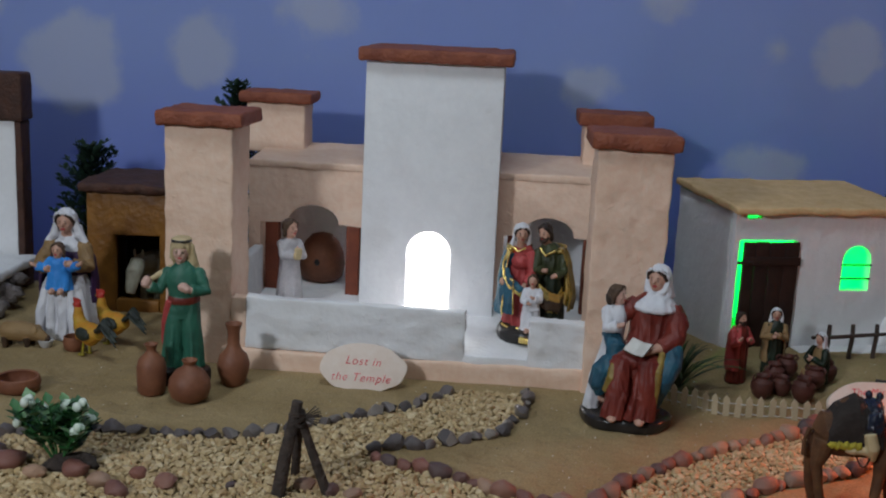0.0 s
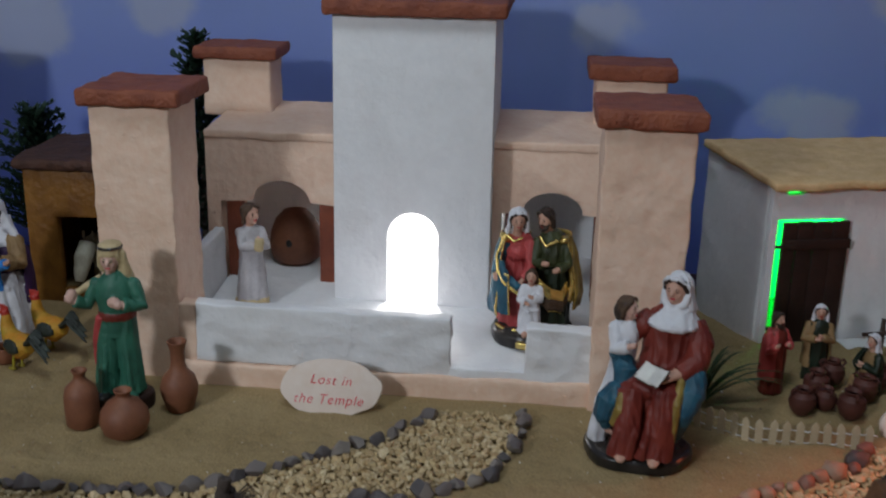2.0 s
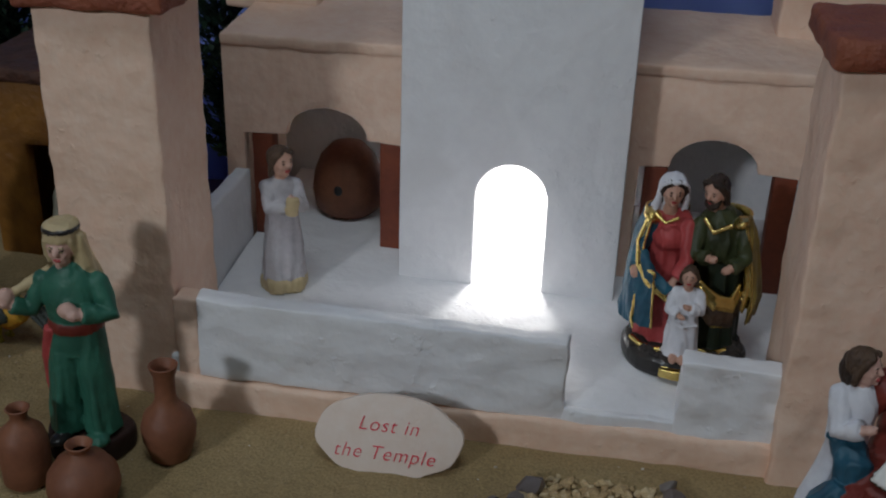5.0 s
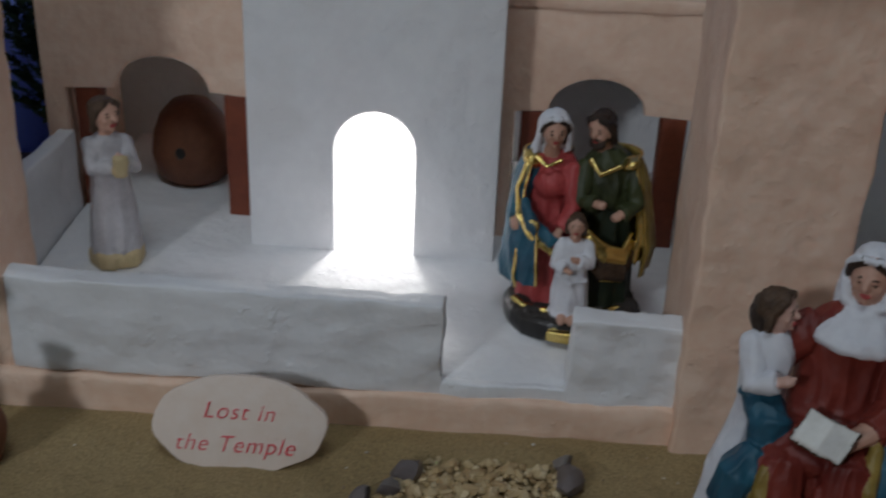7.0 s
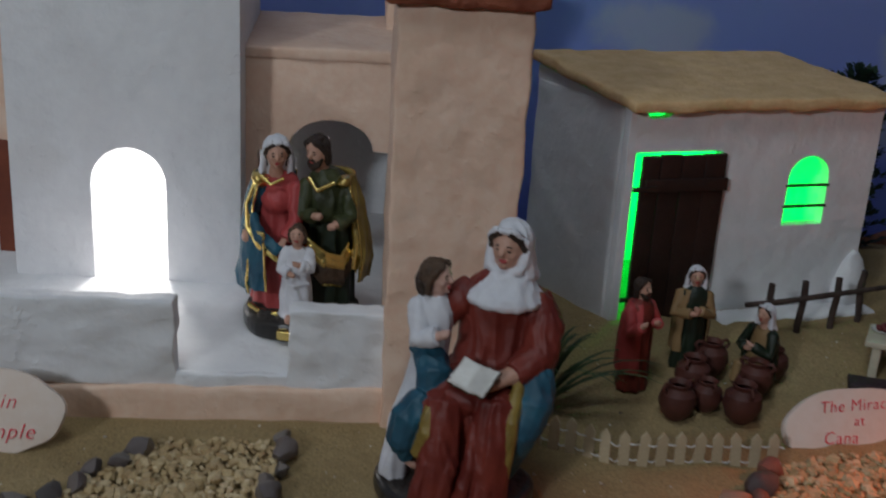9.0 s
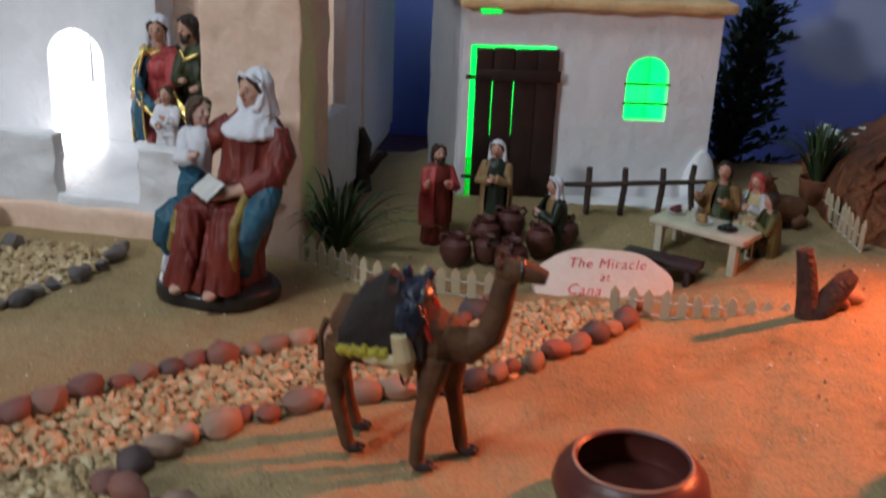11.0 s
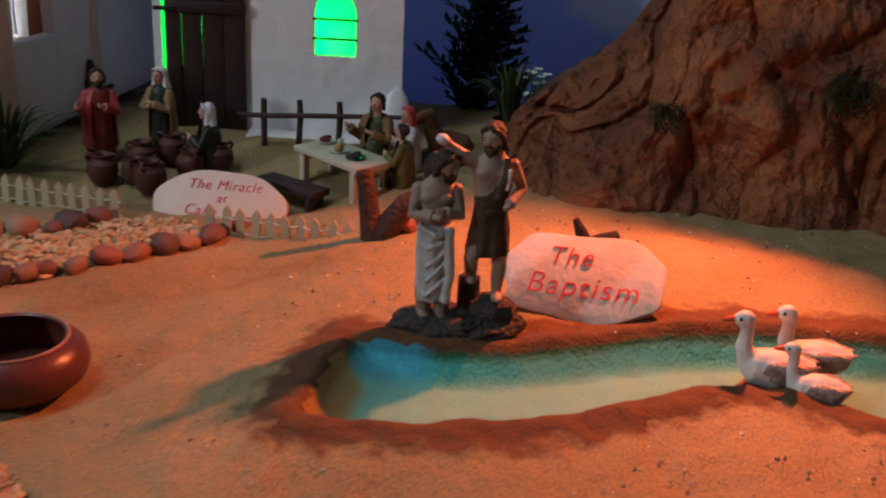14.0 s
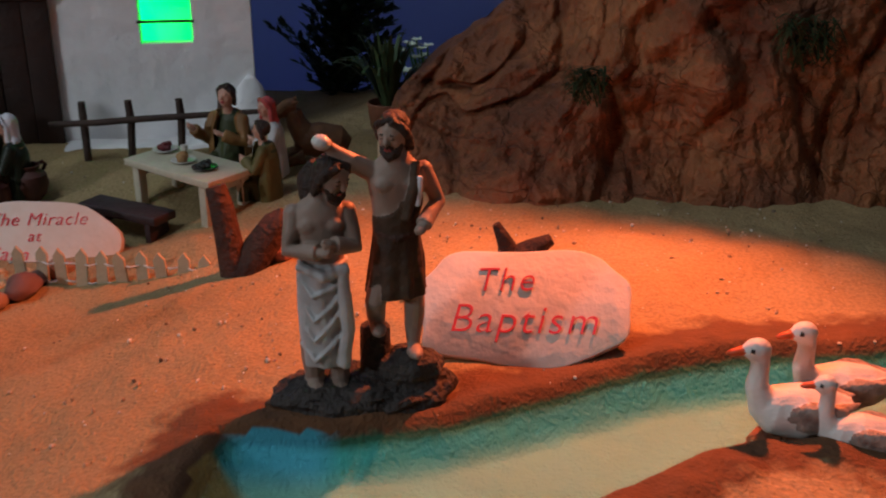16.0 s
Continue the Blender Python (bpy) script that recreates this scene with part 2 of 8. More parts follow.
def stone_material(name, low, mid, high):
    """Pebbles, each one its own shade."""
    m, n, l, b = nodes_of(name)
    info, geo, add, ramp = (n.new("ShaderNode" + k) for k in ("ObjectInfo", "NewGeometry", "Math", "ValToRGB"))
    l.new(info.outputs["Random"], add.inputs[0])
    l.new(geo.outputs["Random Per Island"], add.inputs[1])
    fr = n.new("ShaderNodeMath")
    fr.operation = "FRACT"
    l.new(add.outputs[0], fr.inputs[0])
    l.new(fr.outputs[0], ramp.inputs["Fac"])
    e = ramp.color_ramp.elements
    e[0].color, e[1].color = rgba(low), rgba(high)
    e.new(0.5).color = rgba(mid)
    e.new(0.75).color = rgba(tuple(0.5 * (p + q) for p, q in zip(low, high)))
    noi, mix = n.new("ShaderNodeTexNoise"), n.new("ShaderNodeMix")
    noi.inputs["Scale"].default_value, noi.inputs["Detail"].default_value = 120, 6
    mix.data_type, mix.blend_type = "RGBA", "OVERLAY"
    mix.inputs[0].default_value = 0.6
    l.new(ramp.outputs["Color"], mix.inputs[6])
    l.new(noi.outputs["Fac"], mix.inputs[7])
    l.new(mix.outputs[2], b.inputs["Base Color"])
    b.inputs["Roughness"].default_value = 0.5
    bp = n.new("ShaderNodeBump")
    bp.inputs["Strength"].default_value, bp.inputs["Distance"].default_value = 0.4, 0.001
    l.new(noi.outputs["Fac"], bp.inputs["Height"])
    l.new(bp.outputs["Normal"], b.inputs["Normal"])
    return m


STONE = stone_material("border_stone", (0.080, 0.056, 0.056), (0.264, 0.101, 0.072), (0.448, 0.274, 0.180))
GREYSTONE = stone_material("grey_border_stone", (0.07, 0.06, 0.062), (0.15, 0.12, 0.115), (0.27, 0.23, 0.2))
GRAVEL = stone_material("pale_gravel", (0.384, 0.255, 0.122), (0.518, 0.378, 0.194), (0.672, 0.537, 0.324))


def sand_material():
    """Sand with brown wet clay round the pond, and the pond's painted bed, by two mesh attributes."""
    m, n, l, b = nodes_of("sand")
    co = n.new("ShaderNodeTexCoord")
    a, g, s = (n.new("ShaderNodeTexNoise") for _ in range(3))
    for x, sc, de in ((a, 7, 5), (g, 420, 5), (s, 60, 6)):
        x.inputs["Scale"].default_value, x.inputs["Detail"].default_value = sc, de
        l.new(co.outputs["Object"], x.inputs["Vector"])
    r1 = n.new("ShaderNodeValToRGB")
    r1.color_ramp.elements[0].color, r1.color_ramp.elements[1].color = rgba((0.285, 0.200, 0.090)), rgba((0.365, 0.265, 0.130))
    r1.color_ramp.elements[0].position, r1.color_ramp.elements[1].position = 0.35, 0.65
    l.new(a.outputs["Fac"], r1.inputs["Fac"])
    ov = n.new("ShaderNodeMix")
    ov.data_type, ov.blend_type = "RGBA", "OVERLAY"
    ov.inputs[0].default_value = 0.55
    l.new(r1.outputs["Color"], ov.inputs[6])
    l.new(g.outputs["Fac"], ov.inputs[7])

    def mask(attr, noise_out, width, lo, hi):
        at, ad, mr = n.new("ShaderNodeAttribute"), n.new("ShaderNodeMath"), n.new("ShaderNodeMapRange")
        at.attribute_name = attr
        ad.operation = "MULTIPLY_ADD"
        l.new(noise_out, ad.inputs[0])
        ad.inputs[1].default_value = width
        l.new(at.outputs["Fac"], ad.inputs[2])
        mr.inputs["From Min"].default_value, mr.inputs["From Max"].default_value = lo, hi
        l.new(ad.outputs[0], mr.inputs["Value"])
        return mr.outputs["Result"]

    def over(under, colour, fac):
        mx = n.new("ShaderNodeMix")
        mx.data_type = "RGBA"
        l.new(fac, mx.inputs[0])
        l.new(under, mx.inputs[6])
        if isinstance(colour, tuple):
            mx.inputs[7].default_value = rgba(colour)
        else:
            l.new(colour, mx.inputs[7])
        return mx.outputs[2]

    clay = n.new("ShaderNodeValToRGB")
    clay.color_ramp.elements[0].color, clay.color_ramp.elements[1].color = rgba((0.055, 0.022, 0.009)), rgba((0.19, 0.080, 0.028))
    l.new(s.outputs["Fac"], clay.inputs["Fac"])
    # "shore" runs from 0 far off to 1 at the pond's edge; "bed" from 0 at the edge to 1 deep inside
    out = over(ov.outputs[2], clay.outputs["Color"], mask("shore", s.outputs["Fac"], 0.7, 0.82, 1.02))
    out = over(out, (0.02, 0.11, 0.06), mask("bed", s.outputs["Fac"], 0.12, 0.07, 0.13))
    out = over(out, (0.03, 0.26, 0.24), mask("bed", s.outputs["Fac"], 0.2, 0.22, 0.36))
    out = over(out, (0.04, 0.27, 0.36), mask("azure", a.outputs["Fac"], 0.3, 0.45, 0.75))
    out = over(out, (0.16, 0.345, 0.27), mask("bed", a.outputs["Fac"], 0.4, 0.55, 0.98))
    out = over(out, (0.30, 0.19, 0.05), mask("west", s.outputs["Fac"], 0.3, 0.40, 0.80))
    l.new(out, b.inputs["Base Color"])
    b.inputs["Roughness"].default_value = 0.9
    bp = n.new("ShaderNodeBump")
    bp.inputs["Strength"].default_value, bp.inputs["Distance"].default_value = 0.75, 0.0024
    ad = n.new("ShaderNodeMath")
    ad.operation = "MULTIPLY_ADD"
    l.new(s.outputs["Fac"], ad.inputs[0])
    ad.inputs[1].default_value = 2.0
    l.new(g.outputs["Fac"], ad.inputs[2])
    l.new(ad.outputs[0], bp.inputs["Height"])
    l.new(bp.outputs["Normal"], b.inputs["Normal"])
    return m


def sky_material():
    """A blue cloth painted with soft clouds."""
    m, n, l, b = nodes_of("painted_sky_cloth")
    co, sep = n.new("ShaderNodeTexCoord"), n.new("ShaderNodeSeparateXYZ")
    l.new(co.outputs["Object"], sep.inputs[0])
    grad = n.new("ShaderNodeMapRange")
    grad.inputs["From Min"].default_value, grad.inputs["From Max"].default_value = -0.1, 0.42
    l.new(sep.outputs["Z"], grad.inputs["Value"])
    sky = n.new("ShaderNodeValToRGB")
    sky.color_ramp.elements[0].color, sky.color_ramp.elements[1].color = rgba((0.225, 0.31, 1.0)), rgba((0.47, 0.59, 1.0))
    l.new(grad.outputs["Result"], sky.inputs["Fac"])
    noi = n.new("ShaderNodeTexNoise")
    noi.inputs["Scale"].default_value, noi.inputs["Detail"].default_value = 8, 6
    l.new(co.outputs["Object"], noi.inputs["Vector"])
    total = None
    for x, z, r in ((-0.795, 0.395, 0.095), (-0.562, 0.433, 0.062), (-0.325, 0.51, 0.075), (0.66, 0.488, 0.066), (0.53, 0.48, 0.030), (0.32, 0.585, 0.05), (0.19, 0.39, 0.038), (0.50, 0.27, 0.028), (0.86, 0.15, 0.055), (0.93, 0.21, 0.085), (1.10, 0.27, 0.13), (0.545, 0.255, 0.045), (-1.0, 0.58, 0.12)):
        d = n.new("ShaderNodeVectorMath")
        d.operation = "DISTANCE"
        comb = n.new("ShaderNodeCombineXYZ")
        l.new(sep.outputs["X"], comb.inputs[0])
        l.new(sep.outputs["Z"], comb.inputs[2])
        l.new(comb.outputs[0], d.inputs[0])
        d.inputs[1].default_value = (x, 0, z)
        ad, mr = n.new("ShaderNodeMath"), n.new("ShaderNodeMapRange")
        ad.operation = "MULTIPLY_ADD"
        l.new(noi.outputs["Fac"], ad.inputs[0])
        ad.inputs[1].default_value = 0.16
        l.new(d.outputs["Value"], ad.inputs[2])
        mr.interpolation_type = "SMOOTHSTEP"
        mr.inputs["From Min"].default_value, mr.inputs["From Max"].default_value = r + 0.098, r + 0.058
        l.new(ad.outputs[0], mr.inputs["Value"])
        if total is None:
            total = mr.outputs["Result"]
        else:
            mxm = n.new("ShaderNodeMath")
            mxm.operation = "MAXIMUM"
            l.new(total, mxm.inputs[0])
            l.new(mr.outputs["Result"], mxm.inputs[1])
            total = mxm.outputs[0]
    sc = n.new("ShaderNodeMath")
    sc.operation = "MULTIPLY"
    l.new(total, sc.inputs[0])
    sc.inputs[1].default_value = 0.62
    mx = n.new("ShaderNodeMix")
    mx.data_type = "RGBA"
    l.new(sc.outputs[0], mx.inputs[0])
    l.new(sky.outputs["Color"], mx.inputs[6])
    mx.inputs[7].default_value = rgba((0.84, 0.86, 0.95))
    l.new(mx.outputs[2], b.inputs["Base Color"])
    b.inputs["Roughness"].default_value = 0.85
    return m


def rock_material():
    m, n, l, b = nodes_of("clay_rock")
    co = n.new("ShaderNodeTexCoord")
    a, c, v = n.new("ShaderNodeTexNoise"), n.new("ShaderNodeTexNoise"), n.new("ShaderNodeTexVoronoi")
    for x, sc in ((a, 9), (c, 70)):
        x.inputs["Scale"].default_value, x.inputs["Detail"].default_value = sc, 8
        l.new(co.outputs["Object"], x.inputs["Vector"])
    warp = n.new("ShaderNodeVectorMath")
    warp.operation = "MULTIPLY_ADD"
    l.new(a.outputs["Color"], warp.inputs[0])
    warp.inputs[1].default_value = (0.12, 0.12, 0.12)
    l.new(co.outputs["Object"], warp.inputs[2])
    l.new(warp.outputs[0], v.inputs["Vector"])
    v.feature = "DISTANCE_TO_EDGE"
    v.inputs["Scale"].default_value = 17
    ramp = n.new("ShaderNodeValToRGB")
    e = ramp.color_ramp.elements
    e[0].position, e[0].color = 0.3, rgba((0.080, 0.024, 0.010))
    e[1].position, e[1].color = 0.72, rgba((0.40, 0.15, 0.050))
    e.new(0.5).color = rgba((0.22, 0.070, 0.024))
    l.new(a.outputs["Fac"], ramp.inputs["Fac"])
    ov = n.new("ShaderNodeMix")
    ov.data_type, ov.blend_type = "RGBA", "OVERLAY"
    ov.inputs[0].default_value = 0.6
    l.new(ramp.outputs["Color"], ov.inputs[6])
    l.new(c.outputs["Fac"], ov.inputs[7])
    l.new(ov.outputs[2], b.inputs["Base Color"])
    b.inputs["Roughness"].default_value = 0.7
    mr = n.new("ShaderNodeMapRange")
    mr.inputs["From Max"].default_value = 0.012
    l.new(v.outputs["Distance"], mr.inputs["Value"])
    h = n.new("ShaderNodeMath")
    h.operation = "MULTIPLY_ADD"
    l.new(c.outputs["Fac"], h.inputs[0])
    h.inputs[1].default_value = 4.5
    l.new(mr.outputs["Result"], h.inputs[2])
    bp = n.new("ShaderNodeBump")
    bp.inputs["Strength"].default_value, bp.inputs["Distance"].default_value = 0.8, 0.005
    l.new(h.outputs[0], bp.inputs["Height"])
    l.new(bp.outputs["Normal"], b.inputs["Normal"])
    return m


def water_material():
    m, n, l, b = nodes_of("pond_resin")
    b.inputs["Base Color"].default_value = (0.75, 0.95, 0.92, 1)
    b.inputs["Transmission Weight"].default_value = 1.0
    b.inputs["Roughness"].default_value, b.inputs["IOR"].default_value = 0.12, 1.06
    return m


SAND, SKY, ROCK, WATER = sand_material(), sky_material(), rock_material(), water_material()

# ---- building helpers
def thing(name, label, category, at=(0, 0, 0), group="", kind=""):
    ob = new(name)
    ob.empty_display_size = 0.01
    ob.location = at
    return tagged(ob, label, category, group, kind)


def mesh_of(name, bm, mats, smooth=True):
    me = bpy.data.meshes.new(name)
    bm.normal_update()
    bm.to_mesh(me)
    bm.free()
    for m in (mats if isinstance(mats, (list, tuple)) else [mats]):
        me.materials.append(m)
    if smooth:
        me.shade_smooth()
        me.set_sharp_from_angle(angle=radians(40))
    return me


def part(name, bm, mats, parent, label="", smooth=True):
    ob = new(name, mesh_of(name, bm, mats, smooth))
    ob.parent = parent
    return tagged(ob, label)


def single(name, bm, mats, label, category, at=(0, 0, 0), turn=0.0, group="", kind="", smooth=True):
    ob = new(name, mesh_of(name, bm, mats, smooth))
    ob.matrix_basis = pose(*at, 0, 0, turn)
    return tagged(ob, label, category, group, kind)


def rbox(bm, x0, x1, y0, y1, z0, z1, r=0.003, step=0.012, rough=0.0008, mi=0, seed=0.0, freq=35):
    """A block with rounded edges and a hand-made, slightly wavy surface."""
    c = np.array([(x0 + x1) / 2, (y0 + y1) / 2, (z0 + z1) / 2])
    h = np.array([(x1 - x0) / 2, (y1 - y0) / 2, (z1 - z0) / 2])
    r = min(r, 0.95 * h.min())
    cuts = [int(min(26, max(2, round(2 * v / step)))) for v in h]
    made, faces = {}, []

    def axis(k):
        inner = h[k] - r
        return [-h[k], -h[k] + 0.35 * r] + list(np.linspace(-inner, inner, cuts[k] + 1)) + [h[k] - 0.35 * r, h[k]]

    def vert(p):
        key = tuple(np.round(p, 6))
        if key not in made:
            inner = np.clip(p, -(h - r), h - r)
            d = p - inner
            q = inner + (d / np.linalg.norm(d) * r if np.linalg.norm(d) > 1e-9 else d)
            q = q + c
            if rough:
                at = Vector((seed, seed, seed))
                q = q + np.array(noise.noise_vector(Vector(q * freq) + at)) * rough + np.array(noise.noise_vector(Vector(q * freq * 3.1) + at)) * rough * 0.6
            made[key] = bm.verts.new(q)
        return made[key]

    for k in range(3):
        u, v = (k + 1) % 3, (k + 2) % 3
        au, av = axis(u), axis(v)
        for s in (-1, 1):
            for i in range(len(au) - 1):
                for j in range(len(av) - 1):
                    q = []
                    for a, b in ((i, j), (i + 1, j), (i + 1, j + 1), (i, j + 1)):
                        p = np.zeros(3)
                        p[k], p[u], p[v] = s * h[k], au[a], av[b]
                        q.append(vert(p))
                    q = q if s > 0 else q[::-1]
                    if len(set(q)) > 2:
                        try:
                            f = bm.faces.new(list(dict.fromkeys(q)))
                            f.material_index, f.smooth = mi, True
                        except ValueError:
                            pass
    return bm


def slab(bm, outline, lo, hi, axis="y", mi=0, bevel=0.0):
    """A flat outline, thickened along one axis from lo to hi."""
    def at(p, d):
        return (p[0], d, p[1]) if axis == "y" else (p[0], p[1], d) if axis == "z" else (d, p[0], p[1])
    n = len(outline)
    a, b = [bm.verts.new(at(p, lo)) for p in outline], [bm.verts.new(at(p, hi)) for p in outline]
    caps = [bm.faces.new(a), bm.faces.new(b[::-1])]
    faces = caps + [bm.faces.new((a[(i + 1) % n], a[i], b[i], b[(i + 1) % n])) for i in range(n)]
    for f in faces:
        f.material_index = mi
    bmesh.ops.recalc_face_normals(bm, faces=faces)
    if bevel:
        edges = list({e for f in caps for e in f.edges})
        bmesh.ops.bevel(bm, geom=edges, offset=bevel, segments=2, affect="EDGES", profile=0.5)
    bmesh.ops.triangulate(bm, faces=[f for f in bm.faces if len(f.verts) > 4], ngon_method="EAR_CLIP")
    return bm


def pierced(bm, outline, hole, lo, hi):
    """An upright wall with one opening cut through it."""
    loops = []
    for y in (lo, hi):
        both = []
        for line in (outline, hole):
            vs = [bm.verts.new((p[0], y, p[1])) for p in line]
            both.append((vs, [bm.edges.new((vs[i], vs[(i + 1) % len(vs)])) for i in range(len(vs))]))
        bmesh.ops.triangle_fill(bm, edges=[e for _, es in both for e in es], use_beauty=True)
        loops.append(both)
    for (a, _), (b, _) in zip(*loops):
        for i in range(len(a)):
            j = (i + 1) % len(a)
            bm.faces.new((a[i], a[j], b[j], b[i]))
    bmesh.ops.recalc_face_normals(bm, faces=bm.faces)
    return bm


def arch(cx, half, spring, top, n=14):
    """Points of an arch from its left springing to its right."""
    return [(cx - half * math.cos(math.pi * i / n), spring + (top - spring) * math.sin(math.pi * i / n)) for i in range(n + 1)]


def loft(bm, secs, n=24, mi=0, caps=True):
    """Level rings (x, y, z, rx, ry, fold depth, folds, phase) joined into one skin."""
    rings = []
    for x, y, z, rx, ry, *f in secs:
        amp, k, ph = (list(f) + [0, 1, 0])[:3] if f else (0, 1, 0)
        ring = []
        for i in range(n):
            a = 2 * math.pi * i / n
            w = 1 + amp * math.sin(k * a + ph)
            ring.append(bm.verts.new((x + rx * w * math.cos(a), y + ry * w * math.sin(a), z)))
        rings.append(ring)
    for p, q in zip(rings, rings[1:]):
        for i in range(n):
            f = bm.faces.new((p[i], p[(i + 1) % n], q[(i + 1) % n], q[i]))
            f.material_index, f.smooth = mi, True
    if caps:
        for ring in (rings[0][::-1], rings[-1]):
            f = bm.faces.new(ring)
            f.material_index = mi
    return bm


def turned(bm, profile, n=32, mi=0, at=(0, 0, 0)):
    """A body of revolution from (radius, height) pairs; first and last are closed if their radius is 0."""
    rings = []
    for r, z in profile:
        if r < 1e-6:
            rings.append([bm.verts.new((at[0], at[1], at[2] + z))])
        else:
            rings.append([bm.verts.new((at[0] + r * math.cos(2 * math.pi * i / n), at[1] + r * math.sin(2 * math.pi * i / n), at[2] + z)) for i in range(n)])
    for p, q in zip(rings, rings[1:]):
        for i in range(n):
            j = (i + 1) % n
            vs = [p[i % len(p)], p[j % len(p)], q[j % len(q)], q[i % len(q)]]
            vs = list(dict.fromkeys(vs))
            if len(vs) > 2:
                f = bm.faces.new(vs)
                f.material_index, f.smooth = mi, True
    return bm


def tube(bm, pts, rads, n=10, mi=0, flat=1.0):
    """A round limb along a bent line, closed at both ends."""
    pts = [Vector(p) for p in pts]
    rings, up = [], None
    for i, p in enumerate(pts):
        d = (pts[min(i + 1, len(pts) - 1)] - pts[max(i - 1, 0)]).normalized()
        if up is None:
            up = Vector((0, 0, 1)) if abs(d.z) < 0.9 else Vector((0, 1, 0))
        side = d.cross(up).normalized()
        up = side.cross(d).normalized()
        r = rads[i] if isinstance(rads, (list, tuple)) else rads
        rings.append([bm.verts.new(p + side * (r * math.cos(2 * math.pi * k / n)) + up * (flat * r * math.sin(2 * math.pi * k / n))) for k in range(n)])
    for p, q in zip(rings, rings[1:]):
        for k in range(n):
            f = bm.faces.new((p[k], p[(k + 1) % n], q[(k + 1) % n], q[k]))
            f.material_index, f.smooth = mi, True
    for ring in (rings[0][::-1], rings[-1]):
        f = bm.faces.new(ring)
        f.material_index = mi
    return bm


def ball(bm, c, r, mi=0, turn=(0, 0, 0), seg=16, wobble=0.0):
    """An egg of three radii, turned by degrees."""
    r = (r, r, r) if isinstance(r, (int, float)) else r
    m = pose(*c, *turn)
    got = bmesh.ops.create_uvsphere(bm, u_segments=seg, v_segments=max(6, seg * 2 // 3), radius=1.0)["verts"]
    for v in got:
        p = Vector((v.co.x * r[0], v.co.y * r[1], v.co.z * r[2]))
        if wobble:
            p *= 1 + wobble * noise.noise(v.co * 2.2 + Vector(c) * 90)
        v.co = m @ p
    for f in {f for v in got for f in v.link_faces}:
        f.material_index, f.smooth = mi, True
    return bm


def shift(bm, m):
    bmesh.ops.transform(bm, matrix=m, verts=bm.verts)
    return bm


def lettering(lines, parent, height, mats, m, depth=0.0003, shear=0.25):
    """Hand-written words, a mesh for each line."""
    for k, (words, x, z, s) in enumerate(lines):
        cu = bpy.data.curves.new("words", "FONT")
        cu.body, cu.size, cu.shear, cu.align_x = words, height * s, shear, "CENTER"
        cu.extrude, cu.offset, cu.space_character = depth, -0.014 * height * s, 1.10
        tmp = bpy.data.objects.new("words", cu)
        scene.collection.objects.link(tmp)
        me = bpy.data.meshes.new_from_object(tmp.evaluated_get(bpy.context.evaluated_depsgraph_get()))
        bpy.data.objects.remove(tmp)
        me.materials.clear()
        me.materials.append(mats)
        me.name = "lettering"
        ob = new("lettering", me)
        ob.parent = parent
        ob.matrix_basis = m @ pose(x, 0, z, 90, 0, random.uniform(-1, 1)) @ pose(0, 0, 0, 0, 0, random.uniform(-2, 1))
        tagged(ob, "words in red marker, " + words)

# ---- the room
def room():
    for name, box, m, lab in (
        ("floor", (-2.6, 2.7, -2.7, 2.2, -0.80, -0.75), GREENCLOTH, "floor covered with green cloth"),
        ("ceiling", (-2.6, 2.7, -2.7, 2.2, 2.20, 2.25), CEILING, "plain white ceiling"),
        ("wall_south", (-2.6, 2.7, -2.75, -2.70, -0.80, 2.25), ROOMWALL, "plain room wall"),
        ("wall_west", (-2.65, -2.60, -2.7, 2.2, -0.80, 2.25), ROOMWALL, "plain room wall"),
        ("wall_east", (2.70, 2.75, -2.7, 2.2, -0.80, 2.25), ROOMWALL, "plain room wall"),
        ("wall_north", (-2.6, 2.7, 2.08, 2.2, -0.80, 2.25), ROOMWALL, "plain room wall"),
    ):
        bm = rbox(bmesh.new(), *box, r=0.005, step=0.6, rough=0)
        single(name, bm, m, lab, name.split("_")[0], kind="structure")
    # the painted sky hangs as a softly rippling sheet
    bm = bmesh.new()
    nx, nz = 160, 12
    vs = [[bm.verts.new((-2.5 + 5.1 * i / nx, 2.05 + 0.006 * noise.noise((i * 0.35, 0.0, j * 0.1)), -0.3 + 2.4 * j / nz)) for j in range(nz + 1)] for i in range(nx + 1)]
    for i in range(nx):
        for j in range(nz):
            bm.faces.new((vs[i][j], vs[i + 1][j], vs[i + 1][j + 1], vs[i][j + 1]))
    bmesh.ops.solidify(bm, geom=bm.faces[:], thickness=0.002)
    single("backdrop", bm, SKY, "blue backdrop cloth painted with soft white clouds", "backdrop", kind="structure")


room()

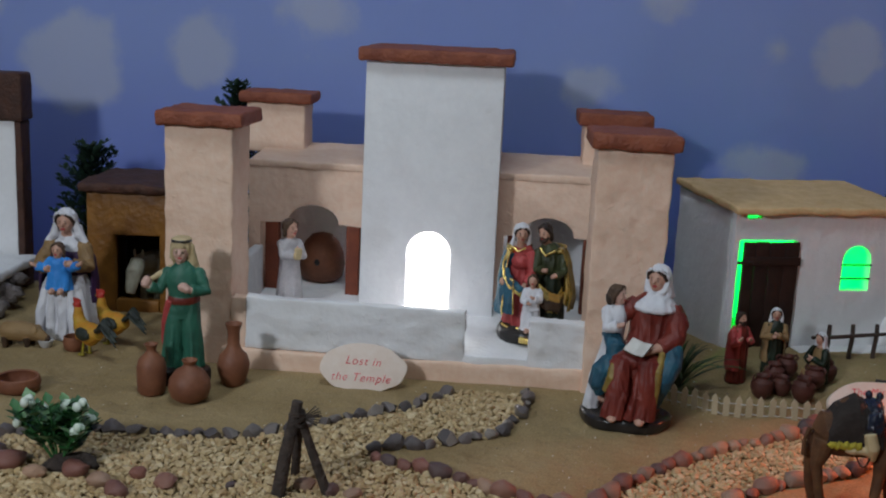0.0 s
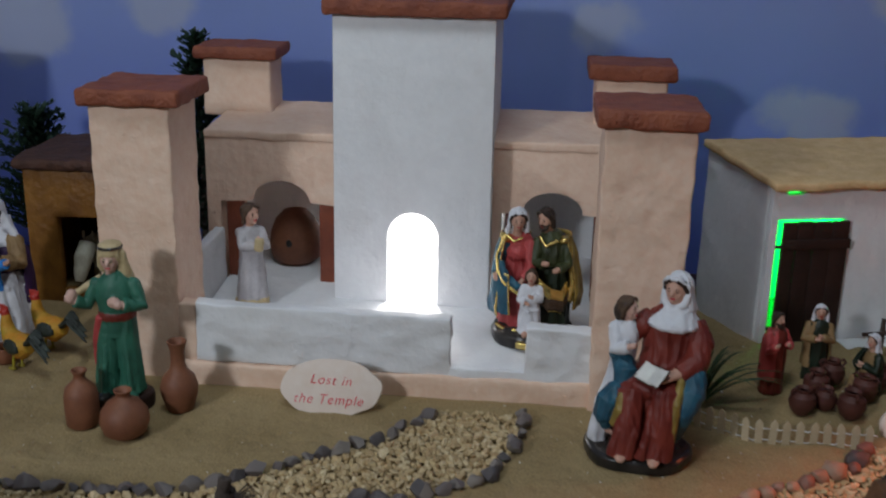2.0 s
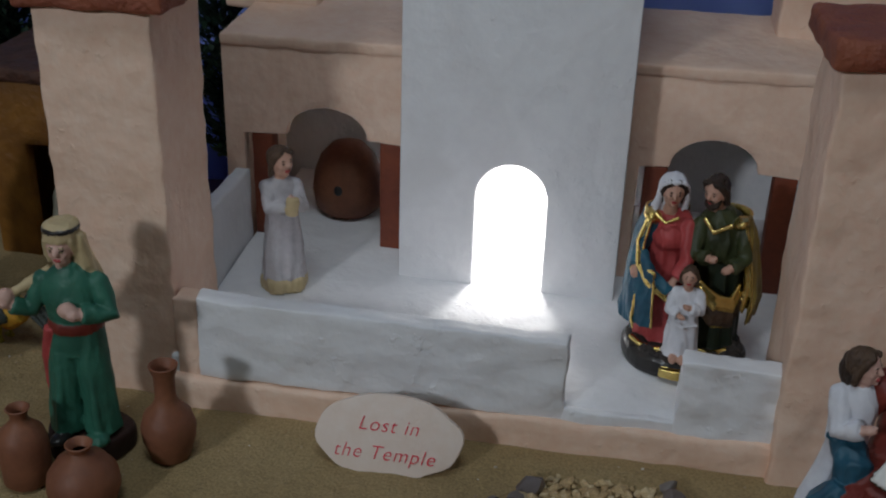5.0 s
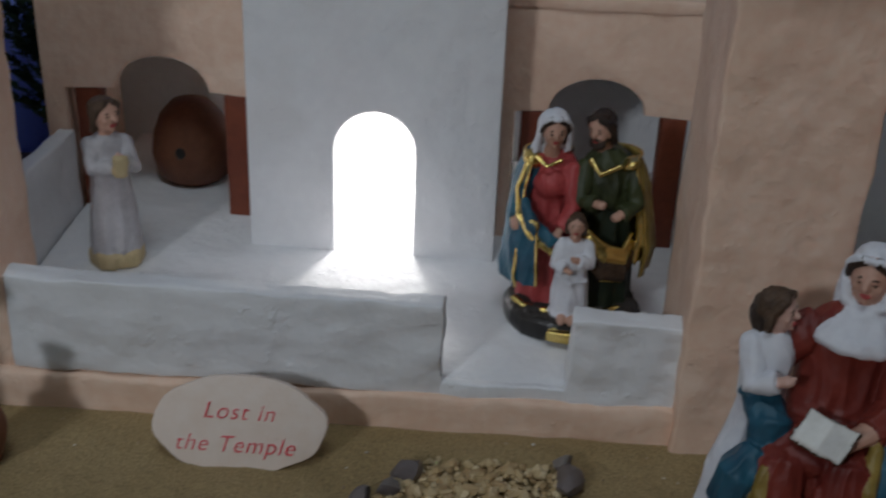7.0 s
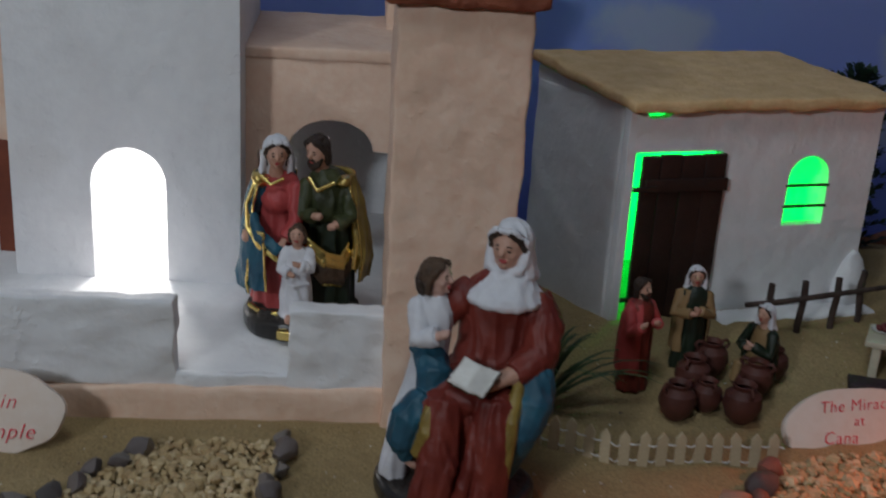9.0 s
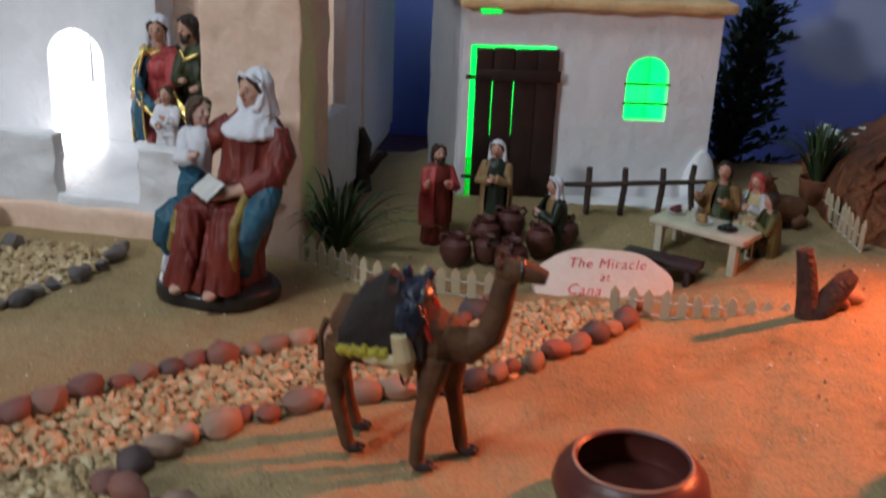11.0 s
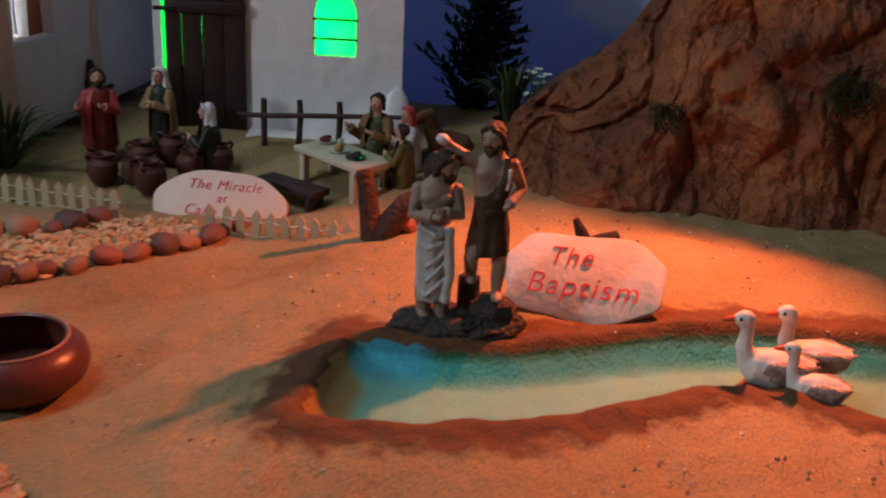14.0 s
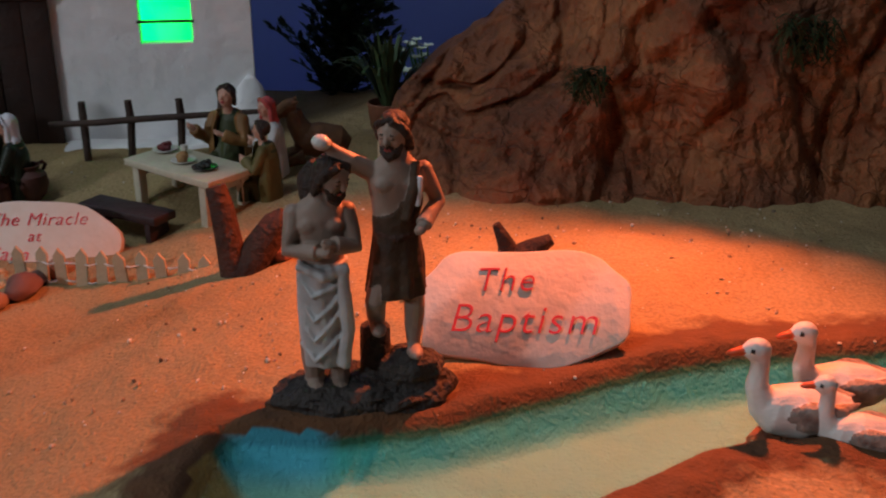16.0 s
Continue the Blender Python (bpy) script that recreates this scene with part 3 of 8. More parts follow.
# ---- the display table: maroon board, dark valance, green cloth below
def table_board():
    t = thing("display_table", "long low display table with a maroon painted edge and dark valance", "table", (0, 0.0037, 0))
    t.rotation_euler = (0, 0, radians(1.15))
    part("tabletop", rbox(bmesh.new(), -2.2, 2.4, 0.846, 1.98, -0.060, -0.030, 0.004, 0.15, 0.0), MAROON, t)
    part("rear_board", rbox(bmesh.new(), -2.2, 2.4, 1.80, 1.98, -0.0295, -0.006, 0.004, 0.15, 0.0), MAROON, t)
    part("front_lip", rbox(bmesh.new(), -2.2, 2.4, 0.834, 0.8575, -0.012, 0.0045, 0.004, 0.05, 0.0012), MAROON, t, "rounded maroon front lip")
    part("valance", rbox(bmesh.new(), -2.2, 2.4, 0.838, 0.845, -0.056, -0.0125, 0.002, 0.06, 0.002), BOARDSIDE, t, "dark aubergine cloth band")
    bm = bmesh.new()
    n = 240
    top = [bm.verts.new((-2.2 + 4.6 * i / n, 0.836 - 0.003 * math.sin(i * 0.55), -0.057)) for i in range(n + 1)]
    low = [bm.verts.new((-2.2 + 4.6 * i / n, 0.60 - 0.02 * math.sin(i * 0.55 + 0.3), -0.745)) for i in range(n + 1)]
    for i in range(n):
        bm.faces.new((low[i], low[i + 1], top[i + 1], top[i]))
    bmesh.ops.solidify(bm, geom=bm.faces[:], thickness=0.003)
    part("skirt", bm, GREENCLOTH, t, "green cloth skirt hanging in folds")


table_board()

# ---- ground of sand with a pond and gravel ways
POND_BACK = [(0.815, 1.157), (0.867, 1.163), (0.921, 1.182), (0.970, 1.216), (1.026, 1.253), (1.078, 1.279), (1.18, 1.300), (1.40, 1.32)]
POND_FRONT = [(1.43, 1.10), (1.25, 1.140), (1.165, 1.172), (1.115, 1.188), (1.075, 1.178), (1.036, 1.146), (0.985, 1.098), (0.945, 1.072), (0.883, 1.048), (0.828, 1.038), (0.818, 1.10)]
POND = POND_BACK + POND_FRONT
EDGE_TEMPLE_WEST = [(-1.107, 1.113), (-0.541, 1.141), (-0.481, 1.174), (-0.389, 1.175), (-0.267, 1.188), (-0.227, 1.208), (-0.149, 1.266), (-0.07, 1.321), (-0.024, 1.388), (-0.013, 1.412)]
EDGE_TEMPLE_EAST = [(0.092, 1.408), (0.092, 1.365), (0.061, 1.258), (-0.033, 1.195), (-0.081, 1.19), (-0.106, 1.162)]
EDGE_TONGUE = [(-0.088, 1.146), (-0.038, 1.13), (0.005, 1.109), (0.043, 1.086), (0.098, 1.059), (0.151, 1.058), (0.207, 1.124), (0.252, 1.182), (0.325, 1.246), (0.452, 1.327), (0.488, 1.380)]
EDGE_CAMEL = [(0.612, 1.400), (0.577, 1.325), (0.529, 1.264), (0.498, 1.218), (0.403, 1.161), (0.330, 1.112), (0.278, 1.045), (0.268, 1.006), (0.298, 0.998), (0.350, 0.978), (0.414, 0.949), (0.459, 0.946), (0.512, 0.957), (0.55, 0.972), (0.595, 0.988), (0.637, 0.988)]
EDGE_FRONT = [(0.192, 0.941), (0.262, 0.914), (0.321, 0.897), (0.368, 0.886), (0.425, 0.889)]
GRAVELLED = EDGE_TEMPLE_WEST + EDGE_TEMPLE_EAST + EDGE_TONGUE + [(0.56, 1.405)] + EDGE_CAMEL + [(0.72, 0.935), (0.735, 0.885), (0.42, 0.878), (0.32, 0.890), (0.20, 0.930), (-0.2, 0.915), (-1.1, 0.90)]


def inside(poly, px, py):
    hit = np.zeros(px.shape, bool)
    for (x0, y0), (x1, y1) in zip(poly, poly[1:] + poly[:1]):
        if y0 != y1:
            hit ^= ((y0 > py) != (y1 > py)) & (px < (x1 - x0) * (py - y0) / (y1 - y0) + x0)
    return hit


def away(line, px, py):
    best = np.full(px.shape, 9.0)
    for (x0, y0), (x1, y1) in zip(line, line[1:]):
        dx, dy = x1 - x0, y1 - y0
        s = np.clip(((px - x0) * dx + (py - y0) * dy) / (dx * dx + dy * dy), 0, 1)
        best = np.minimum(best, np.hypot(px - x0 - s * dx, py - y0 - s * dy))
    return best


def smooth_step(a, b, v):
    s = np.clip((v - a) / (b - a), 0, 1)
    return s * s * (3 - 2 * s)


def rise(px, py):
    """The large forms of the sand: it climbs towards the back and swells beside the pond."""
    shelf = 0.027 * smooth_step(1.42, 1.60, py) * smooth_step(0.25, 0.42, px)
    mound = 0.034 * smooth_step(0.62, 0.82, px) * (0.55 * smooth_step(0.872, 0.905, py) + 0.45 * smooth_step(0.89, 1.03, py))
    z = shelf + mound * (1 - shelf / 0.034)
    z = z + 0.012 * np.exp(-((px - 0.690) / 0.06) ** 2 - ((py - 1.425) / 0.022) ** 2)
    z = z + 0.010 * np.exp(-((px - 1.04) / 0.16) ** 2 - ((py - 1.40) / 0.05) ** 2)
    return z


def ground_at(x, y):
    return float(rise(np.array([x]), np.array([y]))[0])


def ground():
    xs = np.concatenate([np.linspace(-1.3, 0.70, 330), np.linspace(0.703, 1.32, 206), np.linspace(1.33, 1.95, 90)])
    ys = np.concatenate([np.linspace(0.853, 0.99, 24), np.linspace(0.993, 1.37, 126), np.linspace(1.376, 1.885, 86)])
    gx, gy = np.meshgrid(xs, ys, indexing="ij")
    gy = gy + (0.0095 + 0.02 * gx) * smooth_step(1.0, 0.87, gy)
    z = rise(gx, gy)
    inp = inside(POND, gx, gy)
    rim = away(POND + POND[:1], gx, gy)
    back = away(POND_BACK, gx, gy)
    deep = np.where(inp, rim, -rim)
    fore = smooth_step(0.0, 0.03, back - away(POND_FRONT, gx, gy)) * smooth_step(0.80, 0.78, gx - 0.35 * np.abs(gy - 1.1)) + smooth_step(0.0, 0.03, back - away(POND_FRONT, gx, gy))
    fore = np.clip(fore, 0, 1)
    lump = np.vectorize(lambda a, b: 0.7 + 0.6 * noise.noise((a * 38, b * 38, 7.3)) + 0.3 * noise.noise((a * 90, b * 90, 3.3)))(gx, gy)
    z = z - 0.020 * smooth_step(-0.005, 0.020, deep) + (0.0025 * np.exp(-(rim / 0.02) ** 2) + 0.006 * fore * lump * np.exp(-((rim - 0.016) / 0.022) ** 2)) * smooth_step(0.006, -0.004, deep)
    soft = np.vectorize(lambda a, b: noise.noise((a * 9, b * 9, 0.3)) * 0.0038 + noise.noise((a * 30, b * 24, 1.3)) * 0.0030 + noise.noise((a * 85, b * 70, 2.3)) * 0.0012)(gx, gy)
    flat = np.where((gx > -0.46) & (gx < 0.29) & (gy > 1.43), 0.15, 1.0)
    z = z + soft * np.where(inp, 0.3, 1.0) * flat
    z = z - 0.006 * smooth_step(1.84, 1.885, gy)
    grav = inside(GRAVELLED, gx, gy)
    z = np.where(grav, z - 0.004, z)
    nx, ny = gx.shape
    verts = np.stack([gx.ravel(), gy.ravel(), z.ravel()], 1)
    idx = np.arange(nx * ny).reshape(nx, ny)
    quads = np.stack([idx[:-1, :-1].ravel(), idx[1:, :-1].ravel(), idx[1:, 1:].ravel(), idx[:-1, 1:].ravel()], 1)
    me = bpy.data.meshes.new("sand_ground")
    me.from_pydata(verts.tolist(), [], quads.tolist())
    shore = me.attributes.new("shore", "FLOAT", "POINT")
    shore.data.foreach_set("value", np.where(inp, 1.0, np.clip(1 - rim / 0.075, 0, 1)).ravel().astype(np.float32))
    bed = me.attributes.new("bed", "FLOAT", "POINT")
    bed.data.foreach_set("value", np.where(inp, 0.12 * smooth_step(0.001, 0.007, rim) + np.clip(back / 0.032, 0, 1) * (0.3 + 0.7 * smooth_step(0.0, 0.02, rim)) * smooth_step(0.003, 0.007, rim), -rim * 22).ravel().astype(np.float32))
    west = me.attributes.new("west", "FLOAT", "POINT")
    west.data.foreach_set("value", np.where(inp, np.clip(1 - away([(0.817, 1.145), (0.822, 1.10), (0.830, 1.045)], gx, gy) / 0.032, 0, 1) * smooth_step(1.150, 1.125, gy), 0.0).ravel().astype(np.float32))
    azure = me.attributes.new("azure", "FLOAT", "POINT")
    azure.data.foreach_set("value", np.where(inp, np.clip(1 - np.hypot(gx - 0.848, gy - 1.152) / 0.045, 0, 1), 0.0).ravel().astype(np.float32))
    me.materials.append(SAND)
    me.shade_smooth()
    tagged(new("ground", me), "dry ochre sand spread over the display board, moist brown clay round the pond", "ground", kind="structure")
    # resin water
    bm = bmesh.new()
    f = bm.faces.new([bm.verts.new((x, y, 0.027)) for x, y in POND])
    bmesh.ops.triangulate(bm, faces=[f])
    w = single("water", bm, WATER, "still clear greenish water of the model pond", "water", kind="structure")
    w.visible_shadow = False


ground()

# ---- houses
def wing_wall(x0, x1, cx, open0, open1, half):
    """A wing's front with a wide low opening and a round arch over its middle."""
    low = 0.034
    pts = [(x0, low), (x0, 0.266), (x1, 0.266), (x1, low), (open1, low), (open1, 0.168)]
    pts += [(a, b) for a, b in reversed(arch(cx, half, 0.171, 0.2015))] + [(open0, 0.169), (open0, low)]
    return pts


def capped(bm, x0, x1, y0, y1, z0, z1, seed):
    return rbox(bm, x0, x1, y0, y1, z0, z1, 0.005, 0.010, 0.0019, 0, seed, 55)


def leaned(bm, tx, ty, x0=0.0, y0=1.4525):
    """Tilts a level piece: rises by tx and ty for each metre."""
    for v in bm.verts:
        v.co.z += tx * (v.co.x - x0) + ty * (v.co.y - y0)
    return bm


def temple_floor(x, y):
    return 0.0375 - 0.024 * x + 0.050 * (y - 1.4525)


def temple():
    t = thing("temple", "white and peach plaster temple with russet caps and glowing doorway", "temple", (0, 0, 0))
    part("plinth", rbox(bmesh.new(), -0.352, 0.182, 1.446, 1.88, -0.006, 0.029, 0.004, 0.010, 0.0030, 0, 1.0), PEACH, t, "peach plaster plinth")
    part("floor_slab", leaned(rbox(bmesh.new(), -0.347, 0.262, 1.455, 1.872, 0.008, 0.0375, 0.003, 0.03, 0.0006), -0.024, 0.050), WHITE, t, "white painted floor")
    part("front_wall", leaned(rbox(bmesh.new(), -0.3185, -0.001, 1.4505, 1.470, 0.028, 0.1030, 0.002, 0.005, 0.0024, 0, 2.0), -0.010, 0.0), WHITE, t, "low white front wall")
    part("front_wall", leaned(rbox(bmesh.new(), 0.090, 0.172, 1.4505, 1.470, 0.026, 0.0985, 0.002, 0.005, 0.0026, 0, 3.0), -0.015, 0.0, 0.09), WHITE, t, "low white front wall")
    part("threshold", rbox(bmesh.new(), -0.004, 0.094, 1.4515, 1.4590, 0.026, 0.0390, 0.002, 0.006, 0.0014, 0, 3.5), WHITE, t)
    part("pier_return", rbox(bmesh.new(), -0.3405, -0.3190, 1.4535, 1.476, 0.012, 0.1050, 0.004, 0.006, 0.0018, 0, 3.7), PEACH, t, "peach plaster joint between pier and wall")
    # front piers
    p = part("pier", rbox(bmesh.new(), -0.440, -0.341, 1.461, 1.561, -0.006, 0.347, 0.003, 0.008, 0.0023, 0, 4.0), PEACH, t)
    part("cap", capped(bmesh.new(), -0.450, -0.325, 1.449, 1.573, 0.3470, 0.3680, 4.5), CAP, p, "rough russet cap")
    p = part("pier", rbox(bmesh.new(), 0.168, 0.270, 1.438, 1.538, -0.006, 0.348, 0.003, 0.008, 0.0023, 0, 5.0), PEACH, t)
    part("cap", capped(bmesh.new(), 0.157, 0.280, 1.428, 1.552, 0.3480, 0.3700, 5.5), CAP, p, "rough russet cap")
    # wings
    for side, (x0, x1, cx, o0, o1) in enumerate(((-0.374, -0.172, -0.267, -0.354, -0.187), (0.030, 0.266, 0.117, 0.046, 0.207))):
        bm = slab(bmesh.new(), wing_wall(x0, x1, cx, o0, o1, 0.042), 1.692, 1.708, "y", 0, 0.002)
        part("wing_wall", bm, PEACH, t)
        part("wing_roof", leaned(rbox(bmesh.new(), x0, x1, 1.690, 1.875, 0.2600, 0.2720, 0.003, 0.010, 0.0012, 0, 6.0 + side), 0.0, 0.06, 0.0, 1.69), PEACH, t)
        part("wing_back_wall", rbox(bmesh.new(), x0, x1, 1.862, 1.874, 0.04, 0.2645, 0.002, 0.05, 0.0005), WHITE, t)
        outer = x0 if side == 0 else x1 - 0.012
        part("wing_side_wall", rbox(bmesh.new(), outer, outer + 0.012, 1.709, 1.861, 0.03, 0.2595, 0.002, 0.03, 0.0008), (PEACH, WHITE)[side], t)
        b0, b1 = ((-0.412, -0.298), (0.164, 0.278))[side]
        p = part("rear_turret", rbox(bmesh.new(), b0 + 0.006, b1 - 0.006, 1.800, 1.874, 0.2700, (0.357, 0.345)[side], 0.004, 0.010, 0.0016, 0, 8.0 + side), PEACH, t)
        part("cap", capped(bmesh.new(), b0 - 0.005, b1 + 0.006, 1.788, 1.884, (0.355, 0.3435)[side], (0.3735, 0.3665)[side], 8.5 + side), CAP, p, "rough russet cap")
        for px in ((-0.346, -0.212), (0.052, 0.175))[side]:
            part("post", rbox(bmesh.new(), px, px + 0.022, 1.693, 1.713, temple_floor(px, 1.70) - 0.002, 0.170, 0.002, 0.02, 0.0006, 0, px * 9), POST, t, "square stained wooden post")
    # low side walls between piers and wings
    part("side_wall", rbox(bmesh.new(), -0.364, -0.348, 1.562, 1.691, 0.02, 0.132, 0.003, 0.012, 0.0012, 0, 11.0), WHITE, t, "low white side wall")
    part("side_wall", rbox(bmesh.new(), 0.252, 0.268, 1.539, 1.620, 0.02, 0.122, 0.003, 0.012, 0.0012, 0, 12.0), WHITE, t, "low white side wall")
    part("side_wall", rbox(bmesh.new(), 0.252, 0.268, 1.615, 1.691, 0.02, 0.262, 0.003, 0.012, 0.0012, 0, 13.0), WHITE, t)
    # tower: front with the doorway, sides, back, lid
    door = arch(-0.0720, 0.0345, 0.143, 0.1785, 18)
    front = [(-0.181, 0.042), (-0.180, 0.440), (0.033, 0.444), (0.034, 0.042), (-0.0375, 0.042)] + list(reversed(door)) + [(-0.1065, 0.042)]
    tw = part("tower", slab(bmesh.new(), front, 1.640, 1.654, "y", 0, 0.0025), WHITE, t, "tall white tower with an arched doorway")
    part("tower_side", slab(bmesh.new(), [(1.6545, 0.04), (1.6545, 0.436), (1.8615, 0.436), (1.8615, 0.262), (1.842, 0.262), (1.842, 0.04)], -0.179, -0.167, "x", 0, 0.0015), WHITE, tw)
    part("tower_side", slab(bmesh.new(), [(1.6545, 0.04), (1.6545, 0.436), (1.8615, 0.436), (1.8615, 0.262), (1.851, 0.262), (1.851, 0.04)], 0.021, 0.033, "x", 0, 0.0015), WHITE, tw)
    part("tower_back", rbox(bmesh.new(), -0.166, 0.020, 1.862, 1.874, 0.04, 0.436, 0.002, 0.05, 0.0005), WHITE, tw)
    part("cap", capped(bmesh.new(), -0.192, 0.047, 1.626, 1.884, 0.4415, 0.4615, 15.0), CAP, tw, "rough russet cap")


temple()


def shed():
    t = thing("shed", "small whitewashed model house with a straw-yellow roof, lit green inside", "house", (0.398, 1.6170, 0.0))
    t.rotation_euler = (0, 0, radians(13.5))
    w, d, h = 0.286, 0.170, 0.240

    def skewed(bm, slope=0.0):
        for v in bm.verts:
            v.co.x -= 0.15 * max(0.0, v.co.y)
            v.co.z += slope * v.co.y
        return bm

    win = arch(0.2085, 0.0238, 0.168, 0.1915, 12) + [(0.2323, 0.119), (0.1847, 0.119)]
    front = [(0.104, -0.004), (0.104, 0.199), (0.0095, 0.199), (0.0095, -0.004), (0.0, -0.004), (0.0, h), (0.016, h), (0.020, 0.2315), (0.040, 0.2325), (0.047, h), (w, h), (w, -0.004)]
    part("front_wall", pierced(bmesh.new(), front, win, 0.0, 0.012), WHITE, t, "whitewashed front wall with doorway and window")
    part("side_wall", skewed(rbox(bmesh.new(), 0.0, 0.011, 0.0125, d, -0.004, h, 0.003, 0.012, 0.0015)), WHITE, t)
    part("side_wall", skewed(rbox(bmesh.new(), w - 0.011, w, 0.0125, d, -0.004, h, 0.003, 0.012, 0.0015)), WHITE, t)
    part("back_wall", skewed(rbox(bmesh.new(), 0.0115, w - 0.0115, d - 0.011, d, -0.004, h, 0.003, 0.03, 0.0008)), WHITE, t)
    part("roof", skewed(rbox(bmesh.new(), -0.006, w + 0.013, -0.013, d + 0.006, 0.2412, 0.2535, 0.004, 0.008, 0.0021, 0, 3.0), 0.085), STRAW, t, "sloping straw-yellow roof slab")
    part("gable", skewed(slab(bmesh.new(), [(0.0, h - 0.001), (d, h - 0.001), (d, h + 0.0135)], 0.0005, 0.0105, "x")), WHITE, t)
    part("gable", skewed(slab(bmesh.new(), [(0.0, h - 0.001), (d, h - 0.001), (d, h + 0.0135)], w - 0.0105, w - 0.0005, "x")), WHITE, t)
    part("buttress", ball(bmesh.new(), (w - 0.006, 0.000, 0.030), (0.021, 0.015, 0.056), wobble=0.12), WHITE, t, "rounded white plaster buttress")
    part("footing", rbox(bmesh.new(), 0.110, w + 0.01, -0.034, -0.001, -0.006, 0.031, 0.005, 0.010, 0.002), WHITE, t, "white plaster footing")
    # unseen strips added behind the planks keep the green glow out of most gaps
    door = part("door", rbox(bmesh.new(), 0.0185, 0.1045, -0.0010, 0.0030, 0.029, 0.098, 0.001, 0.03, 0.0003), DARKWOOD_SHADE, t, "dark plank door standing slightly ajar")
    part("gap_blocker", rbox(bmesh.new(), 0.0185, 0.1045, -0.0010, 0.0030, 0.168, 0.1945, 0.001, 0.03, 0.0003), DARKWOOD_SHADE, door)
    part("gap_blocker", rbox(bmesh.new(), 0.0605, 0.1045, -0.0010, 0.0030, 0.0985, 0.1675, 0.001, 0.03, 0.0003), DARKWOOD_SHADE, door)
    part("gap_blocker", rbox(bmesh.new(), 0.0370, 0.0550, -0.0010, 0.0030, 0.0985, 0.1675, 0.001, 0.03, 0.0003), DARKWOOD_SHADE, door)
    part("ledge", rbox(bmesh.new(), 0.0185, 0.1085, -0.0098, -0.0063, 0.161, 0.174, 0.001, 0.03, 0.0003), DARKWOOD_SHADE, door)
    part("hinge", rbox(bmesh.new(), 0.004, 0.030, -0.0113, -0.0100, 0.163, 0.168, 0.0005, 0.01, 0), BLACK, door, "black strap hinge")
    part("hinge", rbox(bmesh.new(), 0.004, 0.030, -0.0113, -0.0100, 0.050, 0.055, 0.0005, 0.01, 0), BLACK, door, "black strap hinge")
    for k, (a, b) in enumerate(((0.0155, 0.0338), (0.0347, 0.0572), (0.0581, 0.0825), (0.0829, 0.1065))):
        part("plank", rbox(bmesh.new(), a, b, -0.0062, -0.0012, 0.028, 0.1965 + 0.001 * (k % 2), 0.001, 0.012, 0.0004, 0, k), DARKWOOD_SHADE, door)
    wn = part("window", rbox(bmesh.new(), 0.1825, 0.2345, -0.001, 0.003, 0.1595, 0.1620, 0.0005, 0.01, 0.0002), DARKWOOD_SHADE, t, "thin dark window bar")
    part("bar", rbox(bmesh.new(), 0.1825, 0.2345, -0.001, 0.003, 0.1375, 0.1400, 0.0005, 0.01, 0.0002), DARKWOOD_SHADE, wn)


shed()


def ochre_house():
    t = thing("ochre_house", "small ochre mud house with brown roof and dark doorway", "house", (-0.016, 0.0, 0.0))
    bm = bmesh.new()
    rim = [(-0.634, -0.004), (-0.634, 0.202), (-0.480, 0.202), (-0.480, -0.004), (-0.511, -0.004), (-0.511, 0.132), (-0.587, 0.130), (-0.587, -0.004)]
    part("front_wall", slab(bm, rim, 1.700, 1.716, "y", 0, 0.003), OCHRE, t)
    part("doorsill", rbox(bmesh.new(), -0.586, -0.512, 1.700, 1.715, -0.004, 0.020, 0.003, 0.01, 0.001), OCHRE, t)
    part("side_wall", rbox(bmesh.new(), -0.633, -0.621, 1.7165, 1.86, -0.004, 0.202, 0.003, 0.02, 0.001), OCHRE, t)
    part("side_wall", rbox(bmesh.new(), -0.492, -0.480, 1.7165, 1.86, -0.004, 0.202, 0.003, 0.02, 0.001), OCHRE, t)
    # near-black colour stands in for the shade behind the doorway
    part("back_wall", rbox(bmesh.new(), -0.620, -0.493, 1.848, 1.86, -0.004, 0.202, 0.003, 0.02, 0.001), DARKWOOD_SHADE, t, "inner wall coloured dark for the shade in the doorway")
    part("roof", rbox(bmesh.new(), -0.645, -0.470, 1.688, 1.868, 0.2025, 0.219, 0.006, 0.010, 0.003), BROWNROOF, t, "rough brown flat roof")


ochre_house()


def west_house():
    t = thing("west_house", "white house with dark brown timber corner and roof edge", "house", (-0.026, 0.0, 0.010))
    part("wall", rbox(bmesh.new(), -1.10, -0.787, 1.80, 1.830, -0.006, 0.300, 0.004, 0.02, 0.0015), WHITE, t)
    part("corner_post", rbox(bmesh.new(), -0.7865, -0.774, 1.794, 1.830, -0.006, 0.290, 0.003, 0.02, 0.001), BROWNROOF, t, "dark brown corner post")
    part("roof_edge", rbox(bmesh.new(), -1.11, -0.770, 1.790, 1.836, 0.2905, 0.374, 0.005, 0.02, 0.002), BROWNROOF, t, "deep dark brown roof edge")
    part("terrace", rbox(bmesh.new(), -1.05, -0.748, 1.60, 1.79, 0.040, 0.056, 0.005, 0.012, 0.003), WHITE, t, "white ledge")
    bm = bmesh.new()
    for k in range(34):
        ball(bm, (-1.02 + 0.29 * random.random(), 1.59 + 0.13 * random.random(), 0.002 + 0.034 * random.random()), (random.uniform(0.014, 0.026), random.uniform(0.012, 0.02), random.uniform(0.010, 0.018)), seg=8, wobble=0.5)
    tagged(part("rubble", bm, GREYROCK, t, smooth=False), "grey rubble under the ledge", kind="stuff")


west_house()


